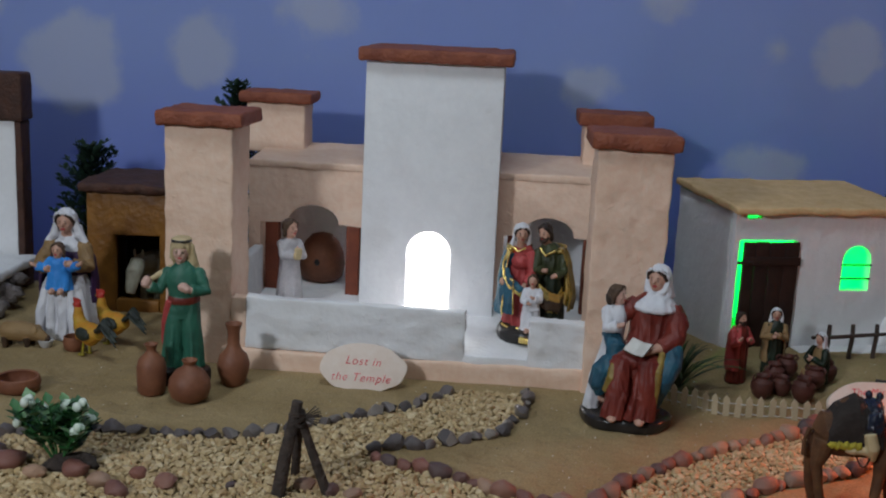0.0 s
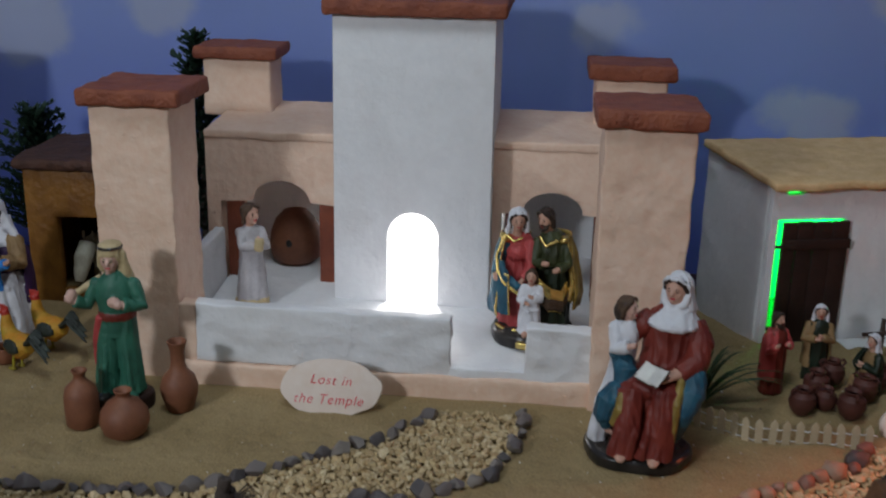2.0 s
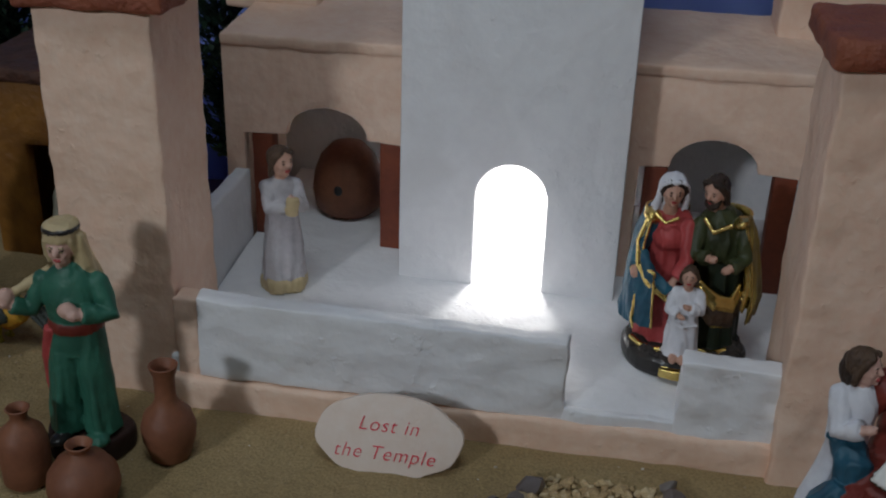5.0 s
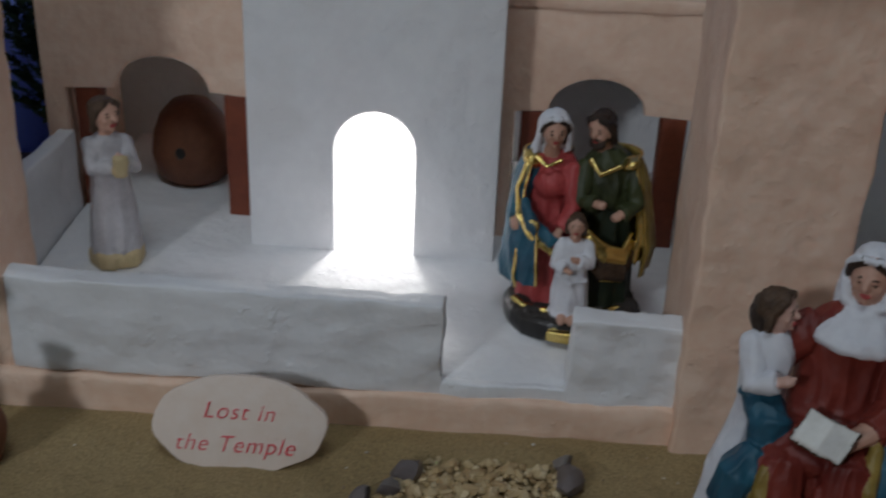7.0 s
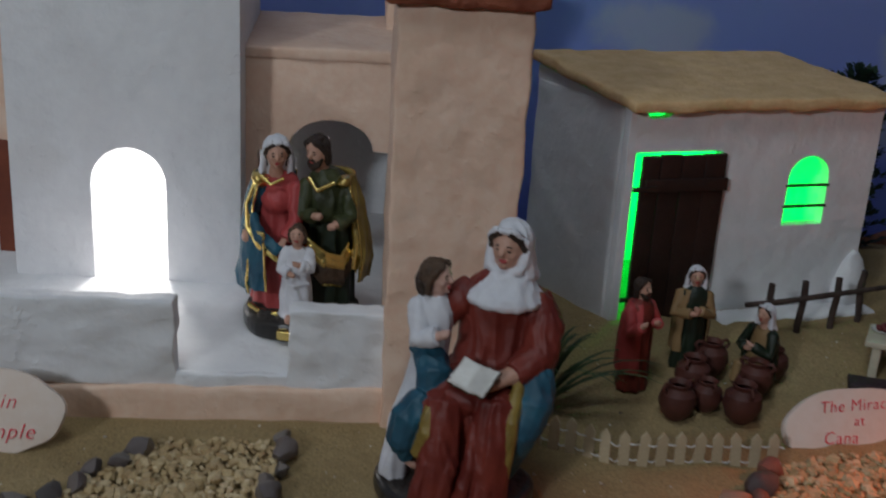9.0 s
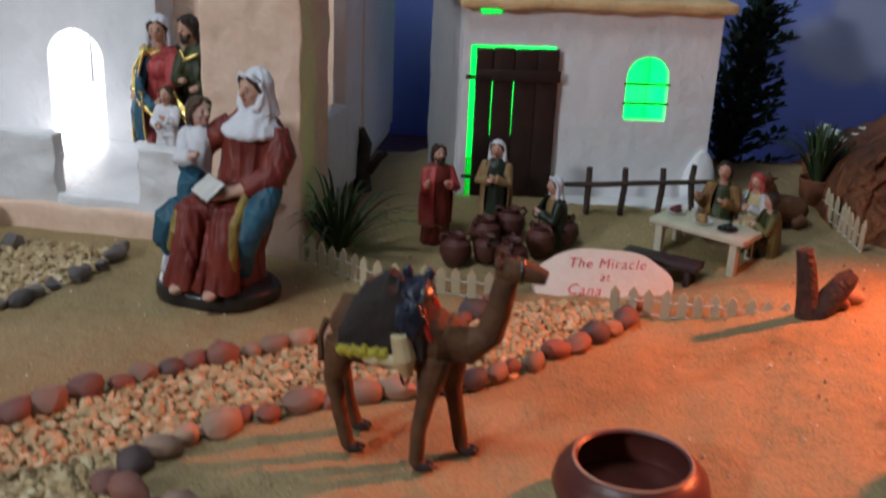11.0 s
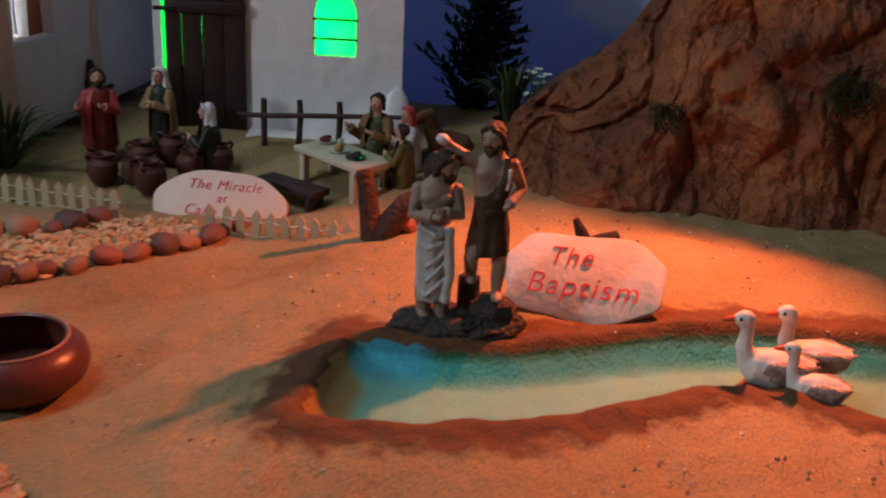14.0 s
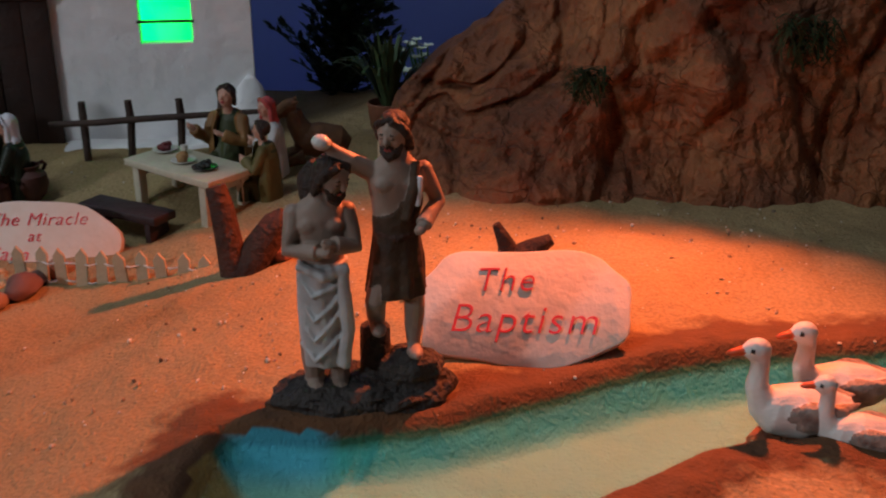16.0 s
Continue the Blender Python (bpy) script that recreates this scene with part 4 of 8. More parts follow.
def rock():
    hx = [0.800, 0.810, 0.820, 0.834, 0.857, 0.90, 0.922, 0.943, 0.970, 1.02, 1.06, 1.13, 1.20, 1.27, 1.35, 1.5, 1.95]
    hz = [0.025, 0.060, 0.088, 0.104, 0.125, 0.149, 0.172, 0.206, 0.250, 0.36, 0.50, 0.56, 0.50, 0.30, 0.22, 0.20, 0.18]
    bx = [0.80, 0.825, 0.87, 0.92, 0.97, 1.06, 1.14, 1.2, 1.26, 1.33, 1.42, 1.95]
    by = [1.615, 1.530, 1.470, 1.465, 1.490, 1.505, 1.500, 1.492, 1.510, 1.62, 1.68, 1.68]
    nx, nv = 340, 150
    xs = np.concatenate([np.linspace(0.800, 1.35, 290), np.linspace(1.36, 1.95, nx - 290)])
    verts = []
    for x in xs:
        top, base = float(np.interp(x, hx, hz)), float(np.interp(x, bx, by))
        lean = float(np.interp(x, [0.83, 0.89, 0.95, 1.0, 1.08], [0.70, 1.15, 0.80, 0.40, 0.18]))
        for j in range(nv):
            v = j / (nv - 1)
            if v < 0.85:
                z = -0.012 + (top + 0.012) * (v / 0.85)
                y = base + lean * z + 0.10 * z * z
            else:
                s = (v - 0.85) / 0.15
                z = top - (top + 0.01) * s * s
                y = base + lean * top + 0.10 * top * top
                y += (2.0 - y) * s
            p = Vector((x, y, z))
            big = noise.noise(p * 6.5 + Vector((3, 1, 0)))
            mid = noise.fractal(Vector((p.x * 13, p.y * 13 + 5, p.z * 10)), 0.9, 2.1, 5)
            small = noise.fractal(Vector((p.x * 60, p.y * 60, p.z * 26)), 0.8, 2.0, 3)
            crack = max(0.0, 1 - 9 * abs(noise.noise(Vector((p.x * 9, p.y * 9, p.z * 7)) + Vector((2, 8, 4)))))
            amp = min(1.0, max(0.0, (x - 0.800) / 0.05)) * min(1.0, 0.25 + z / 0.05)
            d = noise.voronoi(Vector((p.x * 9, p.y * 9, p.z * 7)) + 0.5 * noise.noise_vector(p * 9))[0]
            split = max(0.0, 1 - 9 * (d[1] - d[0]))
            y += amp * (-0.022 * big - 0.016 * mid - 0.0050 * small + 0.014 * crack + 0.012 * split + 0.016 * (d[0] - 0.4)) + 0.010
            z += 0.5 * amp * (0.012 * noise.noise(p * 12 + Vector((9, 0, 0))) + 0.003 * small)
            verts.append((x + amp * 0.010 * noise.noise(p * 14 + Vector((0, 0, 7))), y, z))
    idx = np.arange(nx * nv).reshape(nx, nv)
    quads = np.stack([idx[:-1, :-1].ravel(), idx[1:, :-1].ravel(), idx[1:, 1:].ravel(), idx[:-1, 1:].ravel()], 1)
    me = bpy.data.meshes.new("rock_hill")
    me.from_pydata(verts, [], quads.tolist())
    me.materials.append(ROCK)
    me.shade_smooth()
    tagged(new("rock_hill", me), "brown clay rock hill with cracks and ledges rising behind the pond", "rock")


rock()

# ---- vessels
def vessel(name, profile, at, m, label, category="jar", rim=None, group="", parts=(), tilt=0.0):
    t = thing(name, label, category, at, group)
    t.rotation_euler = (radians(tilt), 0, random.uniform(0, 6))
    part("body", turned(bmesh.new(), profile), m, t)
    for nm, bm, mm, lab in parts:
        part(nm, bm, mm, t, lab)
    return t


def hollow(outer, wall=0.0018, floor=0.004):
    """The profile of an open pot: out along the given line, over the lip, down inside."""
    inner = [(max(r - wall, 0.0005), z) for r, z in reversed(outer) if z > floor]
    return [(0, 0)] + outer + [(outer[-1][0] - wall / 2, outer[-1][1] + wall / 3)] + inner + [(0, floor)]


vessel("clay_bottle", hollow([(0.015, 0.0), (0.0185, 0.004), (0.0195, 0.02), (0.0195, 0.038), (0.017, 0.048), (0.010, 0.055), (0.0068, 0.059), (0.0066, 0.064), (0.0095, 0.069)]), (-0.414, 1.321, 0.0), TERRA, "slender terracotta bottle with a short flared neck", group="jars before the temple")
vessel("clay_jug", hollow([(0.016, 0.0), (0.024, 0.006), (0.028, 0.018), (0.0265, 0.030), (0.019, 0.041), (0.009, 0.047), (0.0075, 0.050), (0.0105, 0.056)]), (-0.357, 1.304, 0.0), TERRA, "round terracotta jug with a narrow mouth", group="jars before the temple")
vessel("clay_vase", hollow([(0.012, 0.0), (0.016, 0.004), (0.0215, 0.022), (0.0225, 0.032), (0.019, 0.044), (0.0115, 0.052), (0.0085, 0.060), (0.0085, 0.078), (0.0118, 0.089)]), (-0.316, 1.373, 0.0), TERRA, "tall terracotta vase with a long narrow neck", group="jars before the temple")
BOWL = [(0.024, 0.0), (0.036, 0.004), (0.0485, 0.014), (0.0515, 0.023), (0.049, 0.032), (0.0425, 0.0385), (0.0395, 0.040)]
vessel("clay_bowl", hollow(BOWL, 0.0035, 0.006), (0.607, 1.062, ground_at(0.607, 1.062) - 0.002), REDCLAY, "wide burnished red-brown clay bowl standing in the sand", "bowl",
       parts=[("rim", tube(bmesh.new(), [(0.0385 * math.cos(a * math.pi / 24), 0.0385 * math.sin(a * math.pi / 24), 0.0408) for a in range(49)], 0.0012, 8), CLAYRIM, "pale worn rim")])
vessel("clay_dish", hollow([(0.020, 0.0), (0.028, 0.006), (0.030, 0.014), (0.028, 0.021)], 0.004, 0.004), (-0.586, 1.293, 0.0), TERRA, "low round terracotta dish on the sand", "dish")
vessel("clay_pot", hollow([(0.010, 0.0), (0.0155, 0.006), (0.017, 0.014), (0.0155, 0.023)], 0.002, 0.004), (-0.582, 1.474, 0.0), TERRA, "small terracotta pot beside the hens", "pot")
vessel("feed_bowl", hollow([(0.006, 0.0), (0.010, 0.006), (0.0115, 0.012)], 0.0015, 0.008), (-0.629, 1.481, 0.0), GREYCLOTH, "small grey bowl filled with white feed", "bowl",
       parts=[("feed", ball(bmesh.new(), (0, 0, 0.0085), (0.0098, 0.0098, 0.0035), seg=10), PORCELAIN, "white feed")])


def water_jar():
    t = thing("water_jar", "squat reddish clay water jar with two ear handles", "jar", (0, 0, 0), "water jars at the feast")
    part("body", turned(bmesh.new(), hollow([(0.007, 0.0), (0.013, 0.006), (0.0165, 0.016), (0.015, 0.025), (0.009, 0.030), (0.0105, 0.034)], 0.0015, 0.004), 20), JARCLAY, t)
    for s in (-1, 1):
        part("handle", tube(bmesh.new(), [(s * 0.013, 0, 0.026), (s * 0.0165, 0, 0.031), (s * 0.014, 0, 0.0345), (s * 0.009, 0, 0.033)], 0.0018, 6), JARCLAY, t)
    return t


JARCLAY = mat("red_brown_jar_clay", (0.115, 0.036, 0.026), (0.07, 0.023, 0.018), 0.55, 40, 0.3, 200, vary=0.2)
first_jar = water_jar()
for k, (x, y, s) in enumerate(((0.425, 1.458, 1.0), (0.449, 1.496, 1.0), (0.482, 1.455, 1.05), (0.507, 1.494, 0.95), (0.472, 1.520, 1.0), (0.530, 1.517, 0.9), (0.455, 1.470, 0.85))):
    if k == 0:
        first_jar.matrix_basis = pose(x, y, ground_at(x, y), 0, 0, 20)
    else:
        j = copy_thing(first_jar, pose(x, y, ground_at(x, y), 0, 0, 47 * k))
        j.scale = (s, s, s)


def oven():
    t = thing("clay_oven", "round terracotta dome with a small hole painted black", "oven", (-0.264, 1.770, temple_floor(-0.264, 1.770) - 0.005))
    part("dome", turned(bmesh.new(), [(0, 0.0), (0.022, 0.0), (0.036, 0.012), (0.0395, 0.032), (0.037, 0.052), (0.030, 0.070), (0.018, 0.083), (0, 0.088)]), TERRA, t)
    # no opening is cut; a black oval gives the hole's inner shade
    part("hole", ball(bmesh.new(), (-0.002, -0.0385, 0.042), (0.0048, 0.002, 0.0058), seg=12), BLACK, t, "black oval in place of a hole's dark inside")


oven()

# ---- picket and rail fences
def picket_fence(a, b, n, h=0.029, w=0.0088):
    ax, ay = a
    d = Vector((b[0] - ax, b[1] - ay, 0))
    t = thing("picket_fence", "low cream picket fence laced with white cord", "fence", (ax, ay, ground_at(ax, ay)), "picket fences")
    t.rotation_euler = (0, 0, math.atan2(d.y, d.x))
    step = d.length / (n - 1)
    out = [(-w / 2, -0.003), (w / 2, -0.003), (w / 2, h * 0.80), (0, h), (-w / 2, h * 0.80)]
    me = mesh_of("picket", slab(bmesh.new(), out, -0.0012, 0.0012, "y", 0, 0.0004), CARD, False)
    for k in range(n):
        ob = new("picket", me)
        ob.parent = t
        ob.matrix_basis = pose(k * step, random.uniform(-0.001, 0.001), random.uniform(-0.001, 0.001), random.uniform(-4, 4), random.uniform(-4, 4), 0)
    for z in (0.0175, 0.0035):
        pts = [(i * step / 2, (-0.0022 if i % 2 else 0.0018), z + 0.0008 * math.sin(i * 1.7)) for i in range(-1, 2 * n)]
        part("cord", tube(bmesh.new(), pts, 0.0007, 6), WIRE, t, "white cord")


picket_fence((0.588, 1.384), (0.740, 1.388), 11)
picket_fence((0.272, 1.436), (0.348, 1.388), 7)
picket_fence((0.362, 1.384), (0.485, 1.384), 9)
picket_fence((0.808, 1.640), (0.826, 1.530), 8, 0.034)


def rail_fence():
    t = thing("rail_fence", "rustic twig fence of four posts and one rail", "fence", (-0.001, 0.020, 0.003))
    for x, y in ((0.549, 1.568), (0.587, 1.579), (0.628, 1.594), (0.662, 1.611)):
        lean = random.uniform(-0.002, 0.002)
        part("post", tube(bmesh.new(), [(x, y, 0.0), (x + lean, y, 0.03), (x - lean, y, 0.06), (x, y, 0.078 + random.uniform(-0.002, 0.002))], [0.0036, 0.0034, 0.0036, 0.0032], 9), RAILWOOD, t)
    part("rail", tube(bmesh.new(), [(0.522, 1.558, 0.060), (0.56, 1.567, 0.0605), (0.60, 1.578, 0.0625), (0.645, 1.594, 0.063), (0.695, 1.612, 0.0635)], [0.0026, 0.003, 0.003, 0.0028, 0.0024], 9), RAILWOOD, t)


rail_fence()

# ---- feast table, bench, dishes
def feast_table():
    t = thing("feast_table", "small cream wooden table laid with food", "table", (0.672, 1.512, ground_at(0.672, 1.512)))
    t.rotation_euler = (0, 0, radians(-30))
    part("tabletop", rbox(bmesh.new(), -0.052, 0.052, -0.025, 0.025, 0.032, 0.038, 0.0012, 0.02, 0.0003), CARDTABLE, t)
    for x in (-0.041, 0.041):
        for y in (-0.019, 0.019):
            part("leg", rbox(bmesh.new(), x - 0.004, x + 0.004, y - 0.004, y + 0.004, -0.008, 0.0325, 0.001, 0.02, 0.0002), CARDTABLE, t)
        part("apron", rbox(bmesh.new(), x - 0.002, x + 0.002, -0.017, 0.017, 0.024, 0.0322, 0.0008, 0.02, 0), CARDTABLE, t)
    return t


CARDTABLE = mat("cream_painted_wood", (0.60, 0.55, 0.42), (0.5, 0.45, 0.34), 0.6, 30, 0.2, 200)
feast_table()
TOP = ground_at(0.672, 1.512) + 0.0382


def on_table(u, v):
    a = radians(-30)
    return (0.672 + u * math.cos(a) - v * math.sin(a), 1.512 + u * math.sin(a) + v * math.cos(a), TOP)


def plate_of(u, v, m, what, mm, label, lumps, r):
    t = thing("plate", label, "plate", on_table(u, v), "dishes on the table")
    part("dish", turned(bmesh.new(), [(0, 0), (0.006, 0), (0.0105, 0.002), (0.0102, 0.0026), (0.006, 0.001), (0, 0.001)], 20), m, t)
    for k in range(lumps):
        a = 2.4 * k
        part(what, ball(bmesh.new(), (0.0038 * math.cos(a) * (k > 0), 0.0038 * math.sin(a) * (k > 0), 0.0035 + 0.002 * (k % 3 == 0)), (r, r, r * 0.85), seg=8), mm, t)


plate_of(-0.040, 0.008, PORCELAIN, "fruit", FRUIT, "white plate heaped with dark red fruit", 6, 0.003)
plate_of(-0.004, -0.002, PORCELAIN, "bread", BREAD, "white plate with two bread rolls", 3, 0.0045)
plate_of(0.024, -0.004, BLACK, "olive", HENDARK, "dark plate of olives", 6, 0.0026)
cup = thing("cup", "small pale cup on the table", "cup", on_table(-0.022, 0.014))
part("cup_body", turned(bmesh.new(), hollow([(0.0018, 0.0), (0.0028, 0.002), (0.0032, 0.007)], 0.0006, 0.001), 12), PORCELAIN, cup)


def bench():
    t = thing("bench", "low dark brown wooden bench before the table", "bench", (0.630, 1.478, ground_at(0.630, 1.478)))
    t.rotation_euler = (0, 0, radians(-20))
    part("seat", rbox(bmesh.new(), -0.040, 0.040, -0.0125, 0.0125, 0.0145, 0.0215, 0.0012, 0.012, 0.0004), BENCHWOOD, t)
    for x in (-0.030, 0.030):
        part("support", rbox(bmesh.new(), x - 0.003, x + 0.003, -0.011, 0.011, -0.006, 0.0147, 0.001, 0.012, 0.0003), BENCHWOOD, t)


BENCHWOOD = mat("dusky_bench_wood", (0.045, 0.028, 0.03), (0.03, 0.018, 0.02), 0.6, 60, 0.4, 240)
bench()

# ---- signs
def sign(at, turn, tilt, outline, lines, height, label):
    t = thing("sign", label, "sign", at, "hand-lettered signs")
    t.rotation_euler = (radians(-tilt), 0, radians(turn))
    part("board", slab(bmesh.new(), outline, -0.0045, 0.0045, "y", 0, 0.0018), SIGN, t)
    lettering(lines, t, height, INK, pose(0, -0.0050, 0))


def blob(w, h, lift, power=2.0, bumps=0.03, n=44, seed=0.0):
    """An egg-like outline, slightly uneven."""
    pts = []
    for i in range(n):
        a = 2 * math.pi * i / n
        c, s = math.cos(a), math.sin(a)
        k = 1 + bumps * noise.noise((c * 1.7 + seed, s * 1.7, seed))
        pts.append((w * k * math.copysign(abs(c) ** (2 / power), c), lift + h * k * math.copysign(abs(s) ** (2 / power), s)))
    return pts


sign((-0.139, 1.388, -0.002), 2, 24, blob(0.061, 0.0345, 0.0325, 2.15, 0.08, seed=2.0), [("Lost in", 0.0, 0.036, 1.0), ("the Temple", -0.002, 0.013, 1.0)], 0.0165, "cream oval sign lettered Lost in the Temple in red")
sign((0.575, 1.421, -0.003), 9, 32, blob(0.068, 0.036, 0.014, 2.2, 0.07, seed=5.0), [("The Miracle", 0.004, 0.031, 0.92), ("at", 0.002, 0.0185, 0.8), ("Cana", -0.018, 0.004, 0.98)], 0.0155, "cream oval sign lettered The Miracle at Cana in red")
sign((0.961, 1.247, 0.034), 7, 40, blob(0.060, 0.0345, 0.031, 2.7, 0.13, seed=8.0, n=90), [("The", -0.010, 0.040, 1.10), ("Baptism", 0.0, 0.0155, 1.30)], 0.0185, "rough cream foam sign lettered The Baptism in red")

# ---- tripod of twigs, stumps
tw = thing("twig_tripod", "tripod of dark twigs lashed with cord", "tripod", (0.016, -0.006, 0))
for pts, r in (([(-0.196, 1.036, -0.004), (-0.188, 1.042, 0.05), (-0.180, 1.050, 0.092), (-0.178, 1.052, 0.106)], 0.0075), ([(-0.142, 1.052, -0.004), (-0.160, 1.052, 0.045), (-0.176, 1.053, 0.090)], 0.0055), ([(-0.19, 1.105, -0.004), (-0.182, 1.075, 0.045), (-0.174, 1.055, 0.094)], 0.005)):
    part("twig", tube(bmesh.new(), pts, [r * 1.05, r * 0.95] + [r * 0.8] * (len(pts) - 2), 9), TWIG, tw)
bm = bmesh.new()
for k in range(6):
    a0 = random.uniform(0, 6)
    tube(bm, [(-0.178 + 0.0085 * math.cos(a0 + a), 1.052 + 0.0085 * math.sin(a0 + a), 0.080 + 0.0025 * k + 0.0015 * math.sin(2 * a)) for a in np.linspace(0, 6.3, 20)], 0.0013, 5)
for k in range(16):
    a = random.uniform(-1.2, 1.2)
    tube(bm, [(-0.172, 1.050, 0.088), (-0.172 + 0.02 * math.cos(a), 1.05 + random.uniform(-0.006, 0.006), 0.090 + 0.014 * math.sin(a))], 0.0006, 4)
lash = part("lashing", bm, TWIG, tw, "frayed cord lashing")
tagged(lash, "frayed dark cord lashing", kind="stuff")


def stump(name, at, label, limbs, m=STUMP):
    t = thing(name, label, "stump", at)
    for pts, rr in limbs:
        part("limb", tube(bmesh.new(), pts, rr, 10), m, t)


stump("tree_stump", (0.757, 1.367, ground_at(0.757, 1.367)), "forked reddish brown driftwood stump beside the fence", (
    ([(0, 0, -0.004), (-0.004, 0, 0.02), (-0.008, 0.002, 0.045), (-0.012, 0.004, 0.060)], [0.012, 0.0095, 0.0085, 0.007]),
    ([(0.004, 0, -0.004), (0.016, 0.004, 0.016), (0.028, 0.008, 0.034), (0.034, 0.010, 0.040)], [0.013, 0.012, 0.010, 0.006])))
stump("driftwood", (0.279, 1.676, ground_at(0.279, 1.676)), "dark gnarled driftwood piece at the temple's side", (
    ([(-0.004, 0, -0.004), (-0.008, 0, 0.03), (-0.002, 0, 0.06), (-0.008, 0.002, 0.078)], [0.012, 0.010, 0.008, 0.003]),
    ([(0.0, 0, 0.03), (-0.014, 0, 0.045), (-0.022, 0, 0.062)], [0.006, 0.005, 0.002]),
    ([(0.002, 0, 0.025), (0.016, 0, 0.045), (0.024, 0, 0.05)], [0.006, 0.005, 0.003])), TWIG)
stump("broken_root", (0.953, 1.384, ground_at(0.953, 1.384) - 0.001), "short dark broken root before the rock", (
    ([(-0.010, 0, -0.006), (-0.013, 0.0, 0.010), (-0.020, 0, 0.024)], [0.0085, 0.0060, 0.0028]),
    ([(-0.010, 0, -0.002), (0.004, 0.002, 0.006), (0.017, 0.004, 0.0135)], [0.0085, 0.0075, 0.0040])), ROOT)


# ---- plants
def blade(bm, base, tip, sag, w, mi=0, n=6):
    base, tip = Vector(base), Vector(tip)
    d = tip - base
    side = Vector((-d.y, d.x, 0))
    side = side.normalized() if side.length > 1e-6 else Vector((1, 0, 0))
    rows = []
    for i in range(n + 1):
        s = i / n
        p = base + d * s + Vector((0, 0, sag * 4 * s * (1 - s)))
        ww = w * (1 - s ** 1.6) * 0.5 + 0.0002
        rows.append([bm.verts.new(p - side * ww), bm.verts.new(p + Vector((0, 0, -0.3 * ww))), bm.verts.new(p + side * ww)])
    for a, b in zip(rows, rows[1:]):
        for k in (0, 1):
            f = bm.faces.new((a[k], a[k + 1], b[k + 1], b[k]))
            f.material_index, f.smooth = mi, True


def grass_plant(name, at, label, n, reach, height, pot=False):
    t = thing(name, label, "plant", at)
    for k in range(n):
        a = 2.4 * k + random.uniform(-0.4, 0.4)
        out = reach * random.uniform(0.25, 1.0)
        part("blade", (lambda b: (blade(b, (0.006 * math.cos(a), 0.006 * math.sin(a), 0.0), (out * math.cos(a), 0.7 * out * math.sin(a), height * random.uniform(0.55, 1.0) * (1.15 - 0.6 * out / reach)), 0.25 * height, 0.0056), b)[1])(bmesh.new()), GRASSLEAF, t)
    if pot:
        part("pot", turned(bmesh.new(), hollow([(0.012, -0.03), (0.017, -0.02), (0.019, -0.004), (0.020, 0.002)], 0.002, -0.01), 20), TERRA, t, "small clay pot")


grass_plant("grass_plant", (0.300, 1.468, 0.004), "dark green spiky grass plant in the sand", 60, 0.125, 0.085)
grass_plant("potted_grass", (0.802, 1.690, ground_at(0.8, 1.69) + 0.028), "spiky green grass plant in a small clay pot", 52, 0.070, 0.080, True)


def leafy(bm, at, d, size, mi):
    """One small folded leaf."""
    d = Vector(d).normalized()
    s = d.cross(Vector((0, 0, 1)))
    s = s.normalized() if s.length > 1e-3 else Vector((1, 0, 0))
    u = s.cross(d)
    at = Vector(at)
    pts = [at, at + d * size * 0.5 + s * size * 0.34 + u * size * 0.06, at + d * size, at + d * size * 0.5 - s * size * 0.28 + u * size * 0.06, at + d * size * 0.5 - u * size * 0.03]
    v = [bm.verts.new(p) for p in pts]
    for q in ((0, 1, 4), (1, 2, 4), (2, 3, 4), (3, 0, 4)):
        f = bm.faces.new([v[i] for i in q])
        f.material_index, f.smooth = mi, True


def flower_bush():
    t = thing("flower_bush", "small plastic bush with green leaves and white buds", "plant", (-0.436, 1.068, 0.0))
    part("foot", ball(bmesh.new(), (0.012, 0.0, 0.004), (0.022, 0.016, 0.009), wobble=0.4), TWIG, t, "dark earth mound")
    for k in range(13):
        a = 0.7 * k + random.uniform(-0.2, 0.2)
        r = random.uniform(0.014, 0.046)
        tip = Vector((r * math.cos(a) - 0.004, 0.55 * r * math.sin(a), random.uniform(0.036, 0.066) - 0.25 * r))
        part("stem", tube(bmesh.new(), [(0, 0, 0), tip * 0.5 + Vector((0, 0, 0.004)), tip], [0.0012, 0.001, 0.0007], 6), LEAF, t)
        for j in range(15):
            s = 0.35 + 0.65 * j / 14
            b = 2.4 * j
            part("leaf", (lambda m: (leafy(m, tip * s, (math.cos(b), math.sin(b), 0.7), random.uniform(0.013, 0.020), 0), m)[1])(bmesh.new()), PALELEAF if (j + k) % 4 == 0 else LEAF, t)
        bm = bmesh.new()
        if k % 2 == 0:
            for j in range(4):
                ball(bm, tip + Vector((random.uniform(-1, 1), random.uniform(-1, 1), random.uniform(-0.2, 1))) * 0.005, (0.004, 0.0035, 0.0045), seg=8)
            part("bud", bm, PETAL, t, "white buds")
        else:
            bm.free()
    return t


flower_bush().scale = (1.3, 1.3, 1.3)


